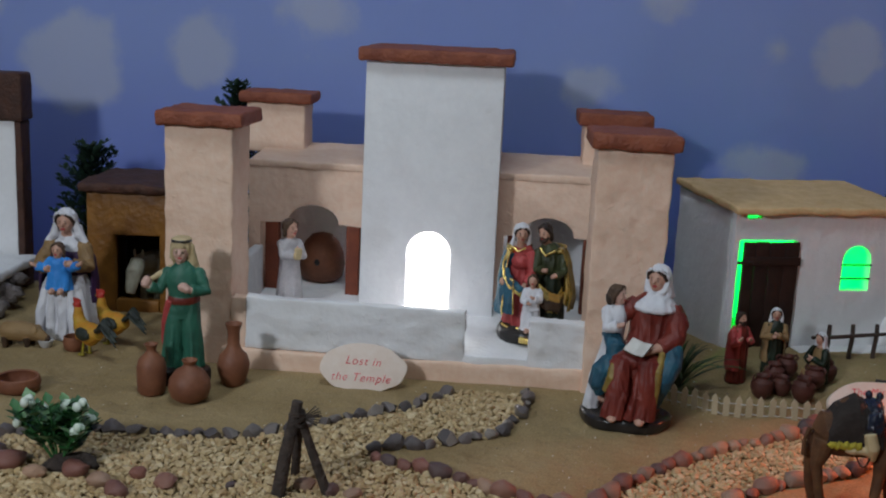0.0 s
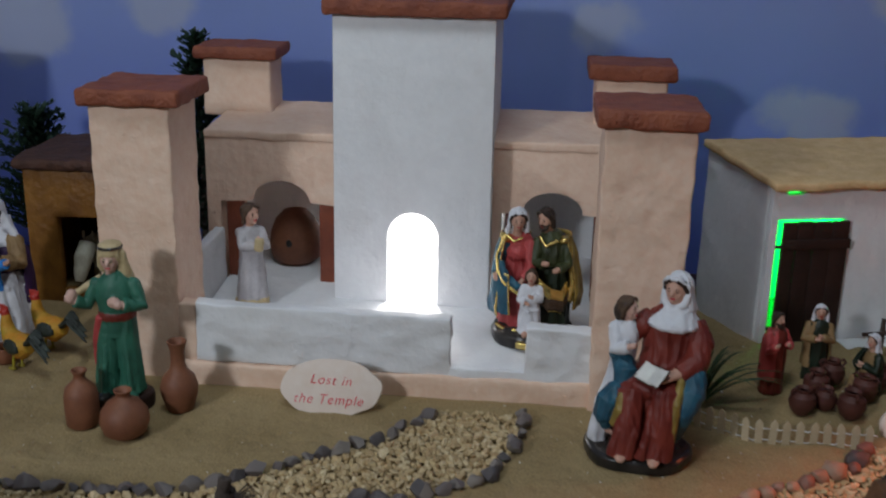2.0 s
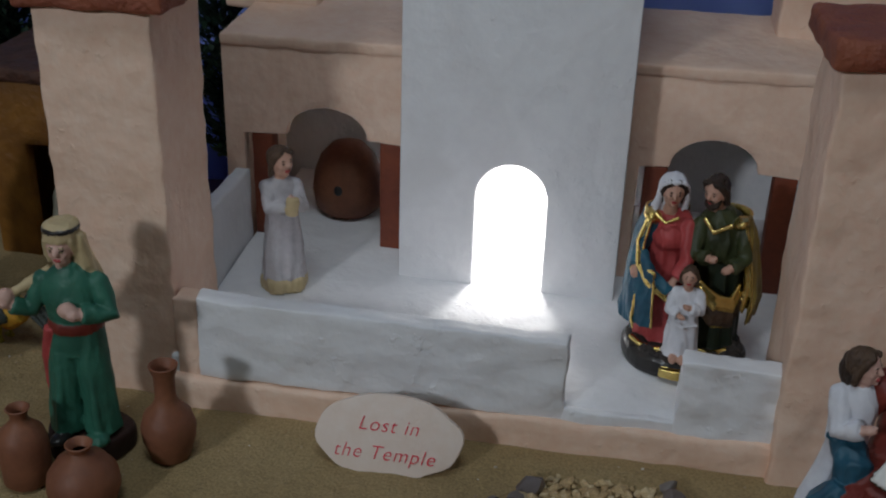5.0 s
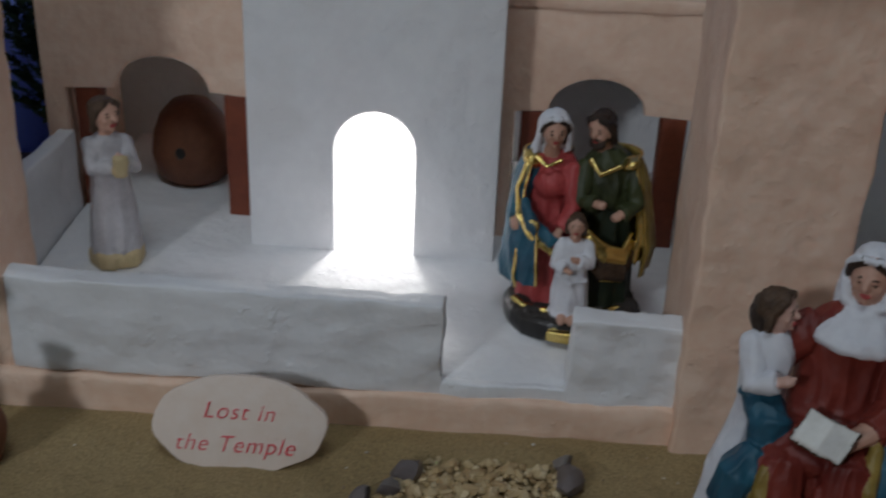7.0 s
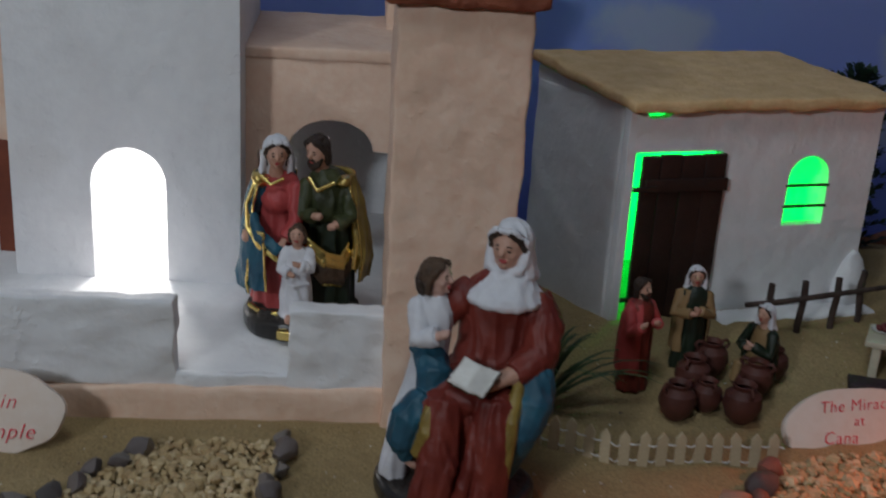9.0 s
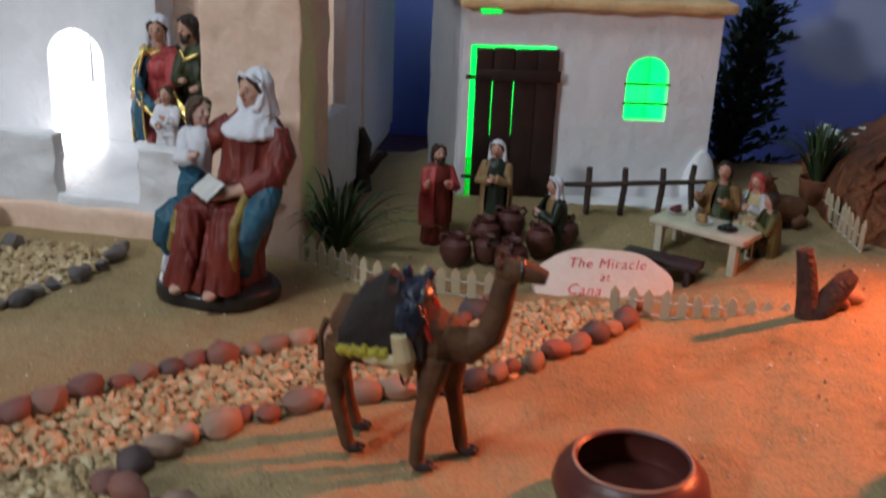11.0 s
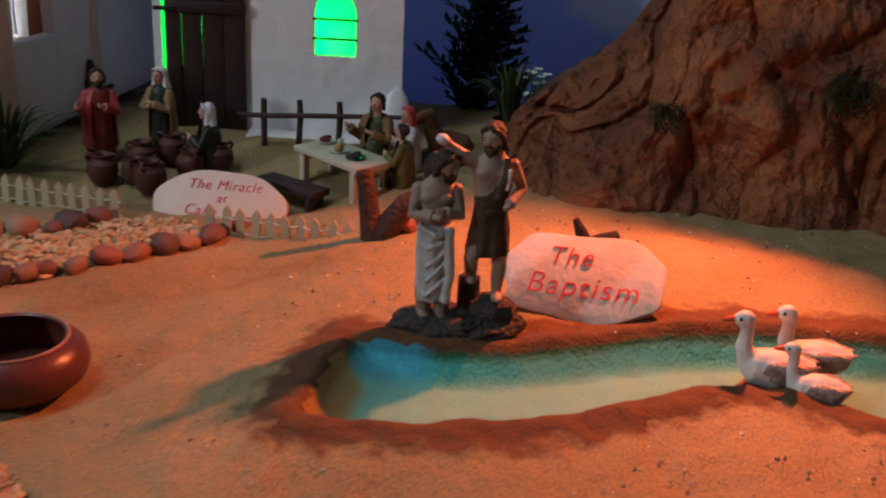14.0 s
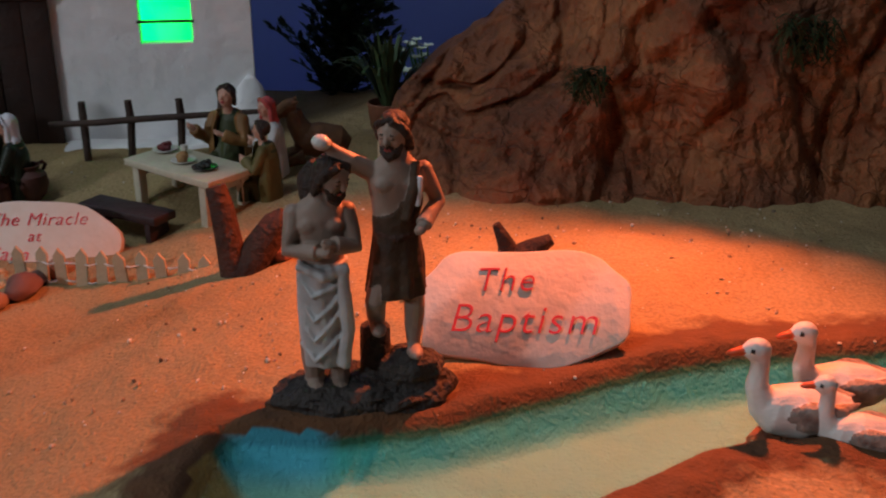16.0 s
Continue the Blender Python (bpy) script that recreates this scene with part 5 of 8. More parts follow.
def fir(at, h, r, count, label, lo=0.15):
    t = thing("fir_tree", label, "tree", at, "dark fir trees")
    part("trunk", tube(bmesh.new(), [(0, 0, -0.01), (0.002, 0, h * 0.5), (0, 0, h * 0.97)], [0.006, 0.004, 0.0012], 8), TWIG, t)
    crown = bmesh.new()
    for k in range(count):
        s = lo + (1 - lo) * (k / count) ** 0.85
        a = 2.4 * k + random.uniform(-0.3, 0.3)
        reach = r * (1 - 0.75 * s) * random.uniform(0.45, 1.1) * (1 + 0.35 * noise.noise((at[0] * 9 + a, s * 5, 0)))
        root, tip = Vector((0, 0, s * h * 0.93)), Vector((reach * math.cos(a), reach * math.sin(a), s * h * 0.93 + reach * 0.55))
        n = max(3, int(reach / 0.005))
        for i in range(n):
            p = root.lerp(tip, (i + 1) / n)
            for _ in range(3):
                leafy(crown, p, (math.cos(a) + random.uniform(-1, 1), math.sin(a) + random.uniform(-1, 1), 0.7 + random.uniform(-0.4, 0.8)), random.uniform(0.009, 0.015), 0)
    part("crown", crown, FIR, t)
    return t


fir((-0.705, 1.870, 0.0), 0.265, 0.10, 170, "dark green model fir behind the ochre house")
fir((-0.440, 1.880, 0.0), 0.40, 0.09, 190, "tall dark green model fir behind the temple")
fir((0.706, 1.875, 0.0), 0.262, 0.080, 170, "dark green model fir beside the whitewashed house", 0.02).rotation_euler = (0, radians(8), 0)
fir((1.16, 1.96, 0.22), 0.20, 0.08, 90, "dark green model fir on the rock hill")


def white_flowers():
    t = thing("white_flowers", "cluster of small white flowers behind the grass pot", "plant", (0.832, 1.760, ground_at(0.83, 1.76)))
    for k in range(30):
        x, y, z = random.uniform(-0.026, 0.022), random.uniform(-0.012, 0.012), random.uniform(0.040, 0.074)
        part("stem", tube(bmesh.new(), [(x * 0.3, y * 0.3, -0.004), (x, y, z)], 0.0007, 5), LEAF, t)
        bm = bmesh.new()
        for j in range(6):
            leafy(bm, (x, y, z), (math.cos(j * 1.05), math.sin(j * 1.05), 0.5), 0.007, 0)
        part("bloom", bm, PETAL, t)
    return t


white_flowers().scale = (1.25, 1.2, 1.0)


def moss_tuft(x, y, z, n, r):
    bm = bmesh.new()
    for k in range(n):
        a, b = random.uniform(0, 6.28), random.uniform(-0.5, 1.0)
        blade(bm, (random.uniform(-r, r), random.uniform(-0.2, 0.4) * r, random.uniform(-r, r) * 1.2), (1.6 * r * math.cos(a), -abs(1.2 * r * math.sin(a)), 1.3 * r * b), 0.002, 0.0016, n=3)
    single("moss_tuft", bm, MOSS, "dark green moss tuft growing on the rock", "moss", (x, y, z), group="moss tufts")


moss_tuft(0.988, 1.532, 0.122, 130, 0.013)
moss_tuft(1.148, 1.540, 0.158, 150, 0.018)

# ---- figurines: each one solid painted mesh
from mathutils.bvhtree import BVHTree


def box(bm, x0, x1, y0, y1, z0, z1, mi=0):
    v = [bm.verts.new((x, y, z)) for x in (x0, x1) for y in (y0, y1) for z in (z0, z1)]
    for q in ((0, 1, 3, 2), (4, 6, 7, 5), (0, 4, 5, 1), (2, 3, 7, 6), (0, 2, 6, 4), (1, 5, 7, 3)):
        bm.faces.new([v[i] for i in q]).material_index = mi


class Clay:
    """Collects the solids of one figurine, with a slot for each paint."""
    def __init__(self):
        self.bm, self.mats = bmesh.new(), []

    def slot(self, m):
        if m not in self.mats:
            self.mats.append(m)
        return self.mats.index(m)

    def placed(self, before, m):
        """Moves all that was added since before."""
        for v in self.bm.verts:
            if v not in before:
                v.co = m @ v.co

    def now(self):
        return set(self.bm.verts)

    def ball(self, c, r, m, turn=(0, 0, 0), seg=14, wobble=0.0):
        ball(self.bm, c, r, self.slot(m), turn, seg, wobble)

    def tube(self, pts, r, m, n=10, flat=1.0):
        tube(self.bm, pts, r, n, self.slot(m), flat)

    def loft(self, secs, m, n=40):
        """Rings, with three more between each two, along a smooth curve."""
        full = [tuple(list(q) + [0, 1, 0][len(q) - 5:]) if len(q) < 8 else q for q in secs]
        for k in range(1, len(full)):
            if not secs[k][5:]:
                full[k] = (*full[k][:6], full[k - 1][6], full[k - 1][7])
        out = []
        for k in range(len(full) - 1):
            p0, p1, p2, p3 = (np.array(full[min(max(i, 0), len(full) - 1)]) for i in (k - 1, k, k + 1, k + 2))
            for s in (0, 0.25, 0.5, 0.75):
                q = 0.5 * (2 * p1 + (p2 - p0) * s + (2 * p0 - 5 * p1 + 4 * p2 - p3) * s * s + (3 * p1 - p0 - 3 * p2 + p3) * s ** 3)
                q[2] = p1[2] + (p2[2] - p1[2]) * s
                q[6] = p1[6]
                out.append(tuple(q))
        loft(self.bm, out + [full[-1]], n, self.slot(m))

    def cape(self, secs, a0, a1, m, n=22, thick=0.0016, edge=None):
        """An open cloth round the back of a body, from angle a0 to a1 in degrees, with a hem line in another paint."""
        rows = [[], []]
        for x, y, z, rx, ry, *f in secs:
            amp, k = f if f else (0.0, 1)
            for side, grow in ((0, 0.0), (1, thick)):
                ring = []
                for i in range(n + 1):
                    a = radians(a0 + (a1 - a0) * i / n)
                    w = 1 + amp * math.sin(k * a)
                    ring.append(self.bm.verts.new((x + (rx * w + grow) * math.cos(a), y + (ry * w + grow) * math.sin(a), z)))
                rows[side].append(ring)
        mi = self.slot(m)
        fs = []
        for side in (0, 1):
            for p, q in zip(rows[side], rows[side][1:]):
                for i in range(n):
                    fs.append(self.bm.faces.new((p[i], p[i + 1], q[i + 1], q[i]) if side else (q[i], q[i + 1], p[i + 1], p[i])))
        for e in (0, -1):
            for (p, q), (p2, q2) in zip(zip(rows[0], rows[0][1:]), zip(rows[1], rows[1][1:])):
                fs.append(self.bm.faces.new((p[e], q[e], q2[e], p2[e])))
        for e in (0, -1):
            p, p2 = rows[0][e], rows[1][e]
            for i in range(n):
                fs.append(self.bm.faces.new((p[i], p[i + 1], p2[i + 1], p2[i])))
        for f in fs:
            f.material_index, f.smooth = mi, True
        if edge:
            for e in (0, -1):
                self.tube([r[e].co.copy() for r in rows[1]], 0.0011, edge, 6)
            self.tube([v.co.copy() for v in rows[1][0]], 0.0013, edge, 6)

    def done(self, name, label, at=(0, 0, 0), category="figurine", group="", turn=0, grain=0.0011, folds=0.0, size=1.0, soft=2):
        """Fuses the solids into one cast body; each place keeps the paint of the solid nearest to it."""
        bmesh.ops.recalc_face_normals(self.bm, faces=self.bm.faces)
        bmesh.ops.triangulate(self.bm, faces=self.bm.faces)
        tree = BVHTree.FromBMesh(self.bm)
        paint = [f.material_index for f in self.bm.faces]
        me = bpy.data.meshes.new(name)
        self.bm.to_mesh(me)
        raw = bpy.data.objects.new("raw_cast", me)
        scene.collection.objects.link(raw)
        fuse = raw.modifiers.new("fuse", "REMESH")
        fuse.mode, fuse.voxel_size = "VOXEL", grain
        cast = bpy.data.meshes.new_from_object(raw.evaluated_get(bpy.context.evaluated_depsgraph_get()))
        bpy.data.objects.remove(raw)
        bpy.data.meshes.remove(me)
        bm = bmesh.new()
        bm.from_mesh(cast)
        bpy.data.meshes.remove(cast)
        cloth = {self.mats.index(m) for m in self.mats if "cloth" in m.name or "gown" in m.name or "hide" in m.name}
        locks = {self.mats.index(m) for m in self.mats if "hair" in m.name}
        for f in bm.faces:
            p = f.calc_center_median()
            hit = tree.find_nearest(p)
            f.material_index = paint[hit[2]] if hit[2] is not None else 0
        for k in range(soft):
            bmesh.ops.smooth_vert(bm, verts=bm.verts, factor=0.5, use_axis_x=True, use_axis_y=True, use_axis_z=True)
        bm.normal_update()
        for v in bm.verts:
            q = v.co
            d = 0.0005 * noise.noise(q * 90)
            if v.link_faces and v.link_faces[0].material_index in locks:
                d += 0.0007 * noise.noise(Vector((q.x * 420, q.y * 420, q.z * 110)))
            if folds and v.link_faces and v.link_faces[0].material_index in cloth:
                w = noise.noise(Vector((q.x * 30, q.y * 30, q.z * 16)))
                n = noise.noise(Vector((q.x * 105 + 1.5 * w, q.y * 105, q.z * 20 + q.x * 30)))
                d += folds * (0.9 - 2.4 * abs(n))
            v.co = q + v.normal * d
        ob = single(name, bm, self.mats, label, category, at, turn, group)
        ob.data.set_sharp_from_angle(angle=radians(180))
        ob.scale = (size,) * 3
        return ob


def head(c, x, y, z, r, skin, hair, veil=None, beard=False, turn=0.0, nod=0.0, wimple=False):
    """A head that looks towards -y, with hair or a veil."""
    s = c.now()
    c.ball((0, 0, 0.12 * r), (0.76 * r, 0.86 * r, 0.92 * r), skin)
    c.ball((0, -0.22 * r, -0.42 * r), (0.56 * r, 0.56 * r, 0.60 * r), skin)
    c.tube([(0, -0.80 * r, 0.26 * r), (0, -0.97 * r, -0.04 * r), (0, -0.90 * r, -0.16 * r)], [0.09 * r, 0.15 * r, 0.12 * r], skin, 8)
    c.ball((0, -0.76 * r, -0.70 * r), (0.18 * r, 0.12 * r, 0.14 * r), skin, seg=8)
    for sx in (-1, 1):
        c.ball((sx * 0.36 * r, -0.62 * r, -0.16 * r), (0.22 * r, 0.16 * r, 0.2 * r), skin, seg=8)
        c.ball((sx * 0.30 * r, -0.76 * r, 0.12 * r), (0.11 * r, 0.06 * r, 0.045 * r), hair, seg=8)
        c.ball((sx * 0.31 * r, -0.77 * r, 0.33 * r), (0.15 * r, 0.05 * r, 0.028 * r), hair, (0, sx * 8, 0), 8)
    c.ball((0, -0.80 * r, -0.42 * r), (0.22 * r, 0.08 * r, 0.075 * r), ROSE, seg=8)
    c.ball((0, 0.30 * r, 0.26 * r), (0.84 * r, 0.78 * r, 0.90 * r), hair, wobble=0.10)
    for sx in (-1, 1):
        c.tube([(sx * 0.22 * r, -0.50 * r, 0.98 * r), (sx * 0.66 * r, -0.30 * r, 0.62 * r), (sx * 0.82 * r, 0.02 * r, 0.0), (sx * 0.76 * r, 0.18 * r, -0.9 * r)], [0.2 * r, 0.24 * r, 0.24 * r, 0.2 * r], hair, 8)
    if not veil:
        c.ball((0, -0.02 * r, 0.92 * r), (0.60 * r, 0.50 * r, 0.24 * r), hair, wobble=0.2)
    c.tube([(0, 0.05 * r, -0.6 * r), (0, 0.05 * r, -1.6 * r)], [0.42 * r, 0.52 * r], skin)
    if beard:
        c.tube([(-0.52 * r, -0.30 * r, -0.35 * r), (-0.38 * r, -0.62 * r, -0.72 * r), (0, -0.74 * r, -0.88 * r), (0.38 * r, -0.62 * r, -0.72 * r), (0.52 * r, -0.30 * r, -0.35 * r)], [0.16 * r, 0.24 * r, 0.32 * r, 0.24 * r, 0.16 * r], hair, 8)
        c.tube([(-0.28 * r, -0.80 * r, -0.40 * r), (0, -0.88 * r, -0.29 * r), (0.28 * r, -0.80 * r, -0.40 * r)], 0.07 * r, hair, 6)
        c.ball((0, 0.40 * r, -0.5 * r), (0.80 * r, 0.55 * r, 0.95 * r), hair, wobble=0.15)
    if veil:
        c.ball((0, 0.34 * r, 0.24 * r), (0.98 * r, 0.90 * r, 1.04 * r), veil)
        c.tube([(-1.0 * r, 0.05 * r, 0.0), (-0.92 * r, -0.22 * r, 0.50 * r), (-0.55 * r, -0.48 * r, 0.98 * r), (0, -0.56 * r, 1.04 * r), (0.55 * r, -0.48 * r, 0.98 * r), (0.92 * r, -0.22 * r, 0.50 * r), (1.0 * r, 0.05 * r, 0.0)], [0.12 * r, 0.13 * r, 0.14 * r, 0.14 * r, 0.14 * r, 0.13 * r, 0.12 * r], veil, 8)
        c.loft([(0, 0.62 * r, -1.55 * r, 1.35 * r, 0.62 * r), (0, 0.55 * r, -0.9 * r, 1.08 * r, 0.62 * r), (0, 0.42 * r, -0.2 * r, 1.0 * r, 0.78 * r), (0, 0.36 * r, 0.2 * r, 0.98 * r, 0.85 * r)], veil, 28)
        for sx in (-1, 1):
            c.tube([(sx * 0.95 * r, 0.0, 0.1 * r), (sx * 0.98 * r, 0.02 * r, -0.6 * r), (sx * 1.0 * r, 0.0, -1.4 * r)], [0.18 * r, 0.24 * r, 0.26 * r], veil, 8)
        if wimple:
            c.tube([(-0.88 * r, -0.12 * r, -0.2 * r), (-0.72 * r, -0.42 * r, -0.92 * r), (0, -0.52 * r, -1.26 * r), (0.72 * r, -0.42 * r, -0.92 * r), (0.88 * r, -0.12 * r, -0.2 * r)], [0.2 * r, 0.24 * r, 0.26 * r, 0.24 * r, 0.2 * r], veil, 8)
    c.placed(s, pose(x, y, z, nod, 0, turn))


def robe(c, x, y, z0, z1, w0, w1, m, folds=11, amp=0.06, deep=0.8, waist=0.0):
    """A gown that falls in folds from the shoulders z1 to the hem z0."""
    h = z1 - z0
    mid = 0.5 * (w0 + w1) * (1 - waist)
    c.loft([(x, y, z0, w0, w0 * deep, amp, folds, 1.3), (x, y, z0 + 0.08 * h, w0 * 0.95, w0 * deep * 0.95, amp * 1.2, folds, 1.1), (x, y, z0 + 0.35 * h, 0.5 * (w0 + mid), deep * 0.5 * (w0 + mid), amp, folds, 0.6), (x, y, z0 + 0.62 * h, mid, mid * deep, amp * 0.6, folds, 0.2),
            (x, y, z0 + 0.80 * h, w1 * 1.02, w1 * 0.78, amp * 0.25, folds, 0), (x, y, z0 + 0.90 * h, w1 * 1.02, w1 * 0.70, 0), (x, y, z0 + 0.96 * h, w1 * 0.80, w1 * 0.58, 0), (x, y, z1, w1 * 0.42, w1 * 0.40, 0)], m)


def arm(c, shoulder, elbow, wrist, r, sleeve, skin, hand=0.95):
    c.tube([shoulder, tuple(0.5 * (a + b) for a, b in zip(shoulder, elbow)), elbow, tuple(0.45 * a + 0.55 * b for a, b in zip(elbow, wrist)), wrist], [r * 1.2, r * 1.15, r * 1.05, r * 1.1, r * 1.12], sleeve, 12)
    c.ball(shoulder, (r * 1.3, r * 1.2, r * 1.25), sleeve, seg=12)
    d = (Vector(wrist) - Vector(elbow)).normalized()
    p = Vector(wrist) + d * r * 1.0
    q = Vector(wrist) + d * r * 1.7
    c.tube([wrist, tuple(p), tuple(q)], [r * 0.6 * hand, r * 0.78 * hand, r * 0.5 * hand], skin, 8, 0.8)
    c.tube([tuple(p), tuple(q + Vector((0, -r * 0.2, r * 0.5)))], [r * 0.34, r * 0.26], skin, 6)


def disc(c, x, y, z0, z1, rx, ry, m, top=None, wob=0.02):
    c.loft([(x, y, z0, rx * 0.97, ry * 0.97, wob, 5), (x, y, z0 + 0.25 * (z1 - z0), rx, ry, wob, 5), (x, y, z1 - 0.2 * (z1 - z0), rx, ry, wob, 5), (x, y, z1, rx * 0.95, ry * 0.95, wob, 5)], m, 44)
    if top:
        c.loft([(x, y, z1 - 0.001, rx * 0.93, ry * 0.93, wob, 5), (x, y, z1 + 0.002, rx * 0.86, ry * 0.86, wob * 2, 7)], top, 44)


def holy_family():
    c = Clay()
    disc(c, 0, 0, 0, 0.019, 0.060, 0.046, BLACK, ROCKBASE)
    for k in range(14):
        a = 0.45 * k
        c.ball((0.048 * math.cos(a), 0.036 * math.sin(a), 0.020), (0.011, 0.009, 0.0055), ROCKBASE, (0, 0, 40 * k), 8, 0.3)
    c.loft([(0.0, -0.0475, 0.0040, 0.0175, 0.0035), (0.0, -0.0475, 0.0130, 0.0175, 0.0035)], GOLD, 24)
    # mother
    robe(c, -0.026, 0.006, 0.020, 0.150, 0.027, 0.0190, ROSE, 10, 0.05, 0.85, 0.08)
    c.ball((-0.026, -0.009, 0.124), (0.014, 0.008, 0.012), ROSE)
    c.cape([(-0.029, 0.006, 0.147, 0.0190, 0.0160), (-0.031, 0.004, 0.125, 0.0240, 0.022, 0.02, 5), (-0.032, 0.002, 0.10, 0.0265, 0.026, 0.04, 6), (-0.031, 0.000, 0.075, 0.029, 0.030, 0.06, 7), (-0.029, 0.000, 0.052, 0.033, 0.033, 0.06, 8), (-0.026, 0.000, 0.040, 0.033, 0.034, 0.06, 8)], 40, 236, BLUE, 34, 0.003, GOLD)
    # mantle across her skirt
    c.cape([(-0.026, -0.002, 0.100, 0.029, 0.029, 0.03, 6), (-0.025, -0.002, 0.080, 0.031, 0.0315, 0.05, 7), (-0.024, -0.002, 0.060, 0.032, 0.033, 0.06, 8), (-0.023, -0.002, 0.045, 0.032, 0.033, 0.06, 8)], 205, 258, BLUE, 24, 0.003, GOLD)
    c.tube([(-0.047, -0.010, 0.140), (-0.053, -0.018, 0.122), (-0.050, -0.026, 0.102), (-0.038, -0.031, 0.088), (-0.020, -0.034, 0.076), (-0.008, -0.034, 0.068)], [0.0018, 0.0022, 0.0022, 0.0028, 0.0028, 0.002], GOLD, 8)
    c.tube([(-0.047, -0.018, 0.112), (-0.038, -0.029, 0.096), (-0.018, -0.033, 0.084)], [0.004, 0.006, 0.005], BLUE, 10)
    c.ball((-0.043, -0.003, 0.142), (0.0085, 0.010, 0.006), GOLD, (0, 30, 0), wobble=0.15)
    c.tube([(-0.041, -0.012, 0.148), (-0.030, -0.0165, 0.141), (-0.018, -0.014, 0.147)], 0.0020, GOLD, 8)
    c.tube([(-0.050, -0.020, 0.026), (-0.040, -0.027, 0.023), (-0.024, -0.031, 0.022), (-0.010, -0.028, 0.023)], 0.0026, GOLD, 8)
    arm(c, (-0.042, 0.0, 0.136), (-0.051, -0.006, 0.110), (-0.052, -0.018, 0.097), 0.0062, BLUE, SKIN, 1.0)
    arm(c, (-0.010, -0.002, 0.134), (-0.006, -0.016, 0.108), (-0.014, -0.026, 0.094), 0.0060, ROSE, SKIN, 0.9)
    head(c, -0.027, -0.004, 0.167, 0.0130, SKIN, HAIR, CLOTHW, turn=14, nod=10)
    # father
    robe(c, 0.020, 0.010, 0.020, 0.153, 0.029, 0.0205, DARKGREEN, 10, 0.06, 0.8, 0.08)
    c.loft([(0.020, 0.008, 0.108, 0.0220, 0.0195, 0.04, 9), (0.020, 0.008, 0.126, 0.0225, 0.0185, 0.03, 9), (0.020, 0.008, 0.143, 0.0195, 0.0150), (0.018, 0.008, 0.154, 0.010, 0.010)], OLIVE)
    c.cape([(0.024, 0.010, 0.150, 0.0185, 0.0155), (0.028, 0.010, 0.125, 0.024, 0.021, 0.03, 6), (0.031, 0.010, 0.098, 0.0265, 0.023, 0.05, 7), (0.034, 0.010, 0.070, 0.0275, 0.025, 0.06, 7), (0.032, 0.010, 0.050, 0.026, 0.024, 0.06, 7)], -42, 130, YELLOWGOLD, 28, 0.003, GOLD)
    c.ball((0.037, -0.002, 0.145), (0.0085, 0.010, 0.005), GOLD, (0, -30, 0), wobble=0.15)
    c.tube([(0.004, -0.008, 0.148), (0.014, -0.0155, 0.138), (0.030, -0.012, 0.146)], 0.0026, GOLD, 8)
    # sash that swings across in folds
    for k, (za, zb, r, m) in enumerate(((0.104, 0.074, 0.0036, GOLD), (0.097, 0.067, 0.0064, GOLD), (0.089, 0.059, 0.0070, HIDE), (0.081, 0.053, 0.0062, HIDE), (0.073, 0.048, 0.0034, GOLD))):
        c.tube([(-0.004 + 0.003 * k, -0.012, za), (0.008 + 0.002 * k, -0.024, 0.6 * za + 0.4 * zb), (0.024, -0.026, 0.25 * za + 0.75 * zb), (0.038, -0.018, zb + 0.003), (0.044, -0.006, zb + 0.014)], [r * 0.6, r, r * 1.1, r, r * 0.6], m, 10)
    for fx, fy in ((0.050, 0.004), (0.053, 0.014)):
        c.tube([(fx - 0.008, fy, 0.130), (fx, fy, 0.105), (fx + 0.003, fy, 0.075), (fx, fy, 0.055)], [0.0014, 0.0020, 0.0022, 0.0014], GOLD, 6)
    c.tube([(0.040, -0.014, 0.024), (0.026, -0.022, 0.022), (0.008, -0.018, 0.023)], 0.0026, GOLD, 8)
    c.tube([(0.046, 0.0, 0.118), (0.051, -0.004, 0.09), (0.049, -0.006, 0.062)], [0.003, 0.004, 0.003], GOLD, 8)
    arm(c, (0.038, 0.004, 0.138), (0.045, -0.010, 0.114), (0.034, -0.022, 0.110), 0.0062, OLIVE, SKIN, 1.05)
    arm(c, (0.002, 0.0, 0.138), (0.000, -0.014, 0.114), (0.012, -0.022, 0.116), 0.0060, OLIVE, SKIN, 1.05)
    head(c, 0.011, 0.000, 0.171, 0.0132, SKIN, HAIR, None, True, turn=-30, nod=16)
    # child
    robe(c, -0.002, -0.032, 0.024, 0.090, 0.0165, 0.0120, CLOTHW, 8, 0.05, 0.8, 0.12)
    arm(c, (-0.011, -0.032, 0.083), (-0.015, -0.040, 0.070), (-0.007, -0.045, 0.068), 0.0046, CLOTHW, SKIN)
    arm(c, (0.009, -0.032, 0.083), (0.013, -0.040, 0.072), (0.004, -0.045, 0.076), 0.0046, CLOTHW, SKIN)
    c.tube([(-0.015, -0.037, 0.060), (-0.002, -0.045, 0.056), (0.012, -0.040, 0.058)], 0.0018, CLOTHW, 6)
    c.tube([(0.006, -0.046, 0.026), (0.014, -0.042, 0.030)], 0.0022, GOLD, 6)
    c.ball((-0.006, -0.047, 0.024), (0.0045, 0.007, 0.004), SKIN, seg=8)
    c.ball((0.003, -0.047, 0.024), (0.0045, 0.007, 0.004), SKIN, seg=8)
    head(c, -0.001, -0.034, 0.101, 0.0092, SKIN, TANHAIR)
    fam = c.done("family_statue", "painted statue group of a couple and child on black base", (0.098, 1.556, temple_floor(0.098, 1.556)), turn=-7, grain=0.00095, folds=0.0011)
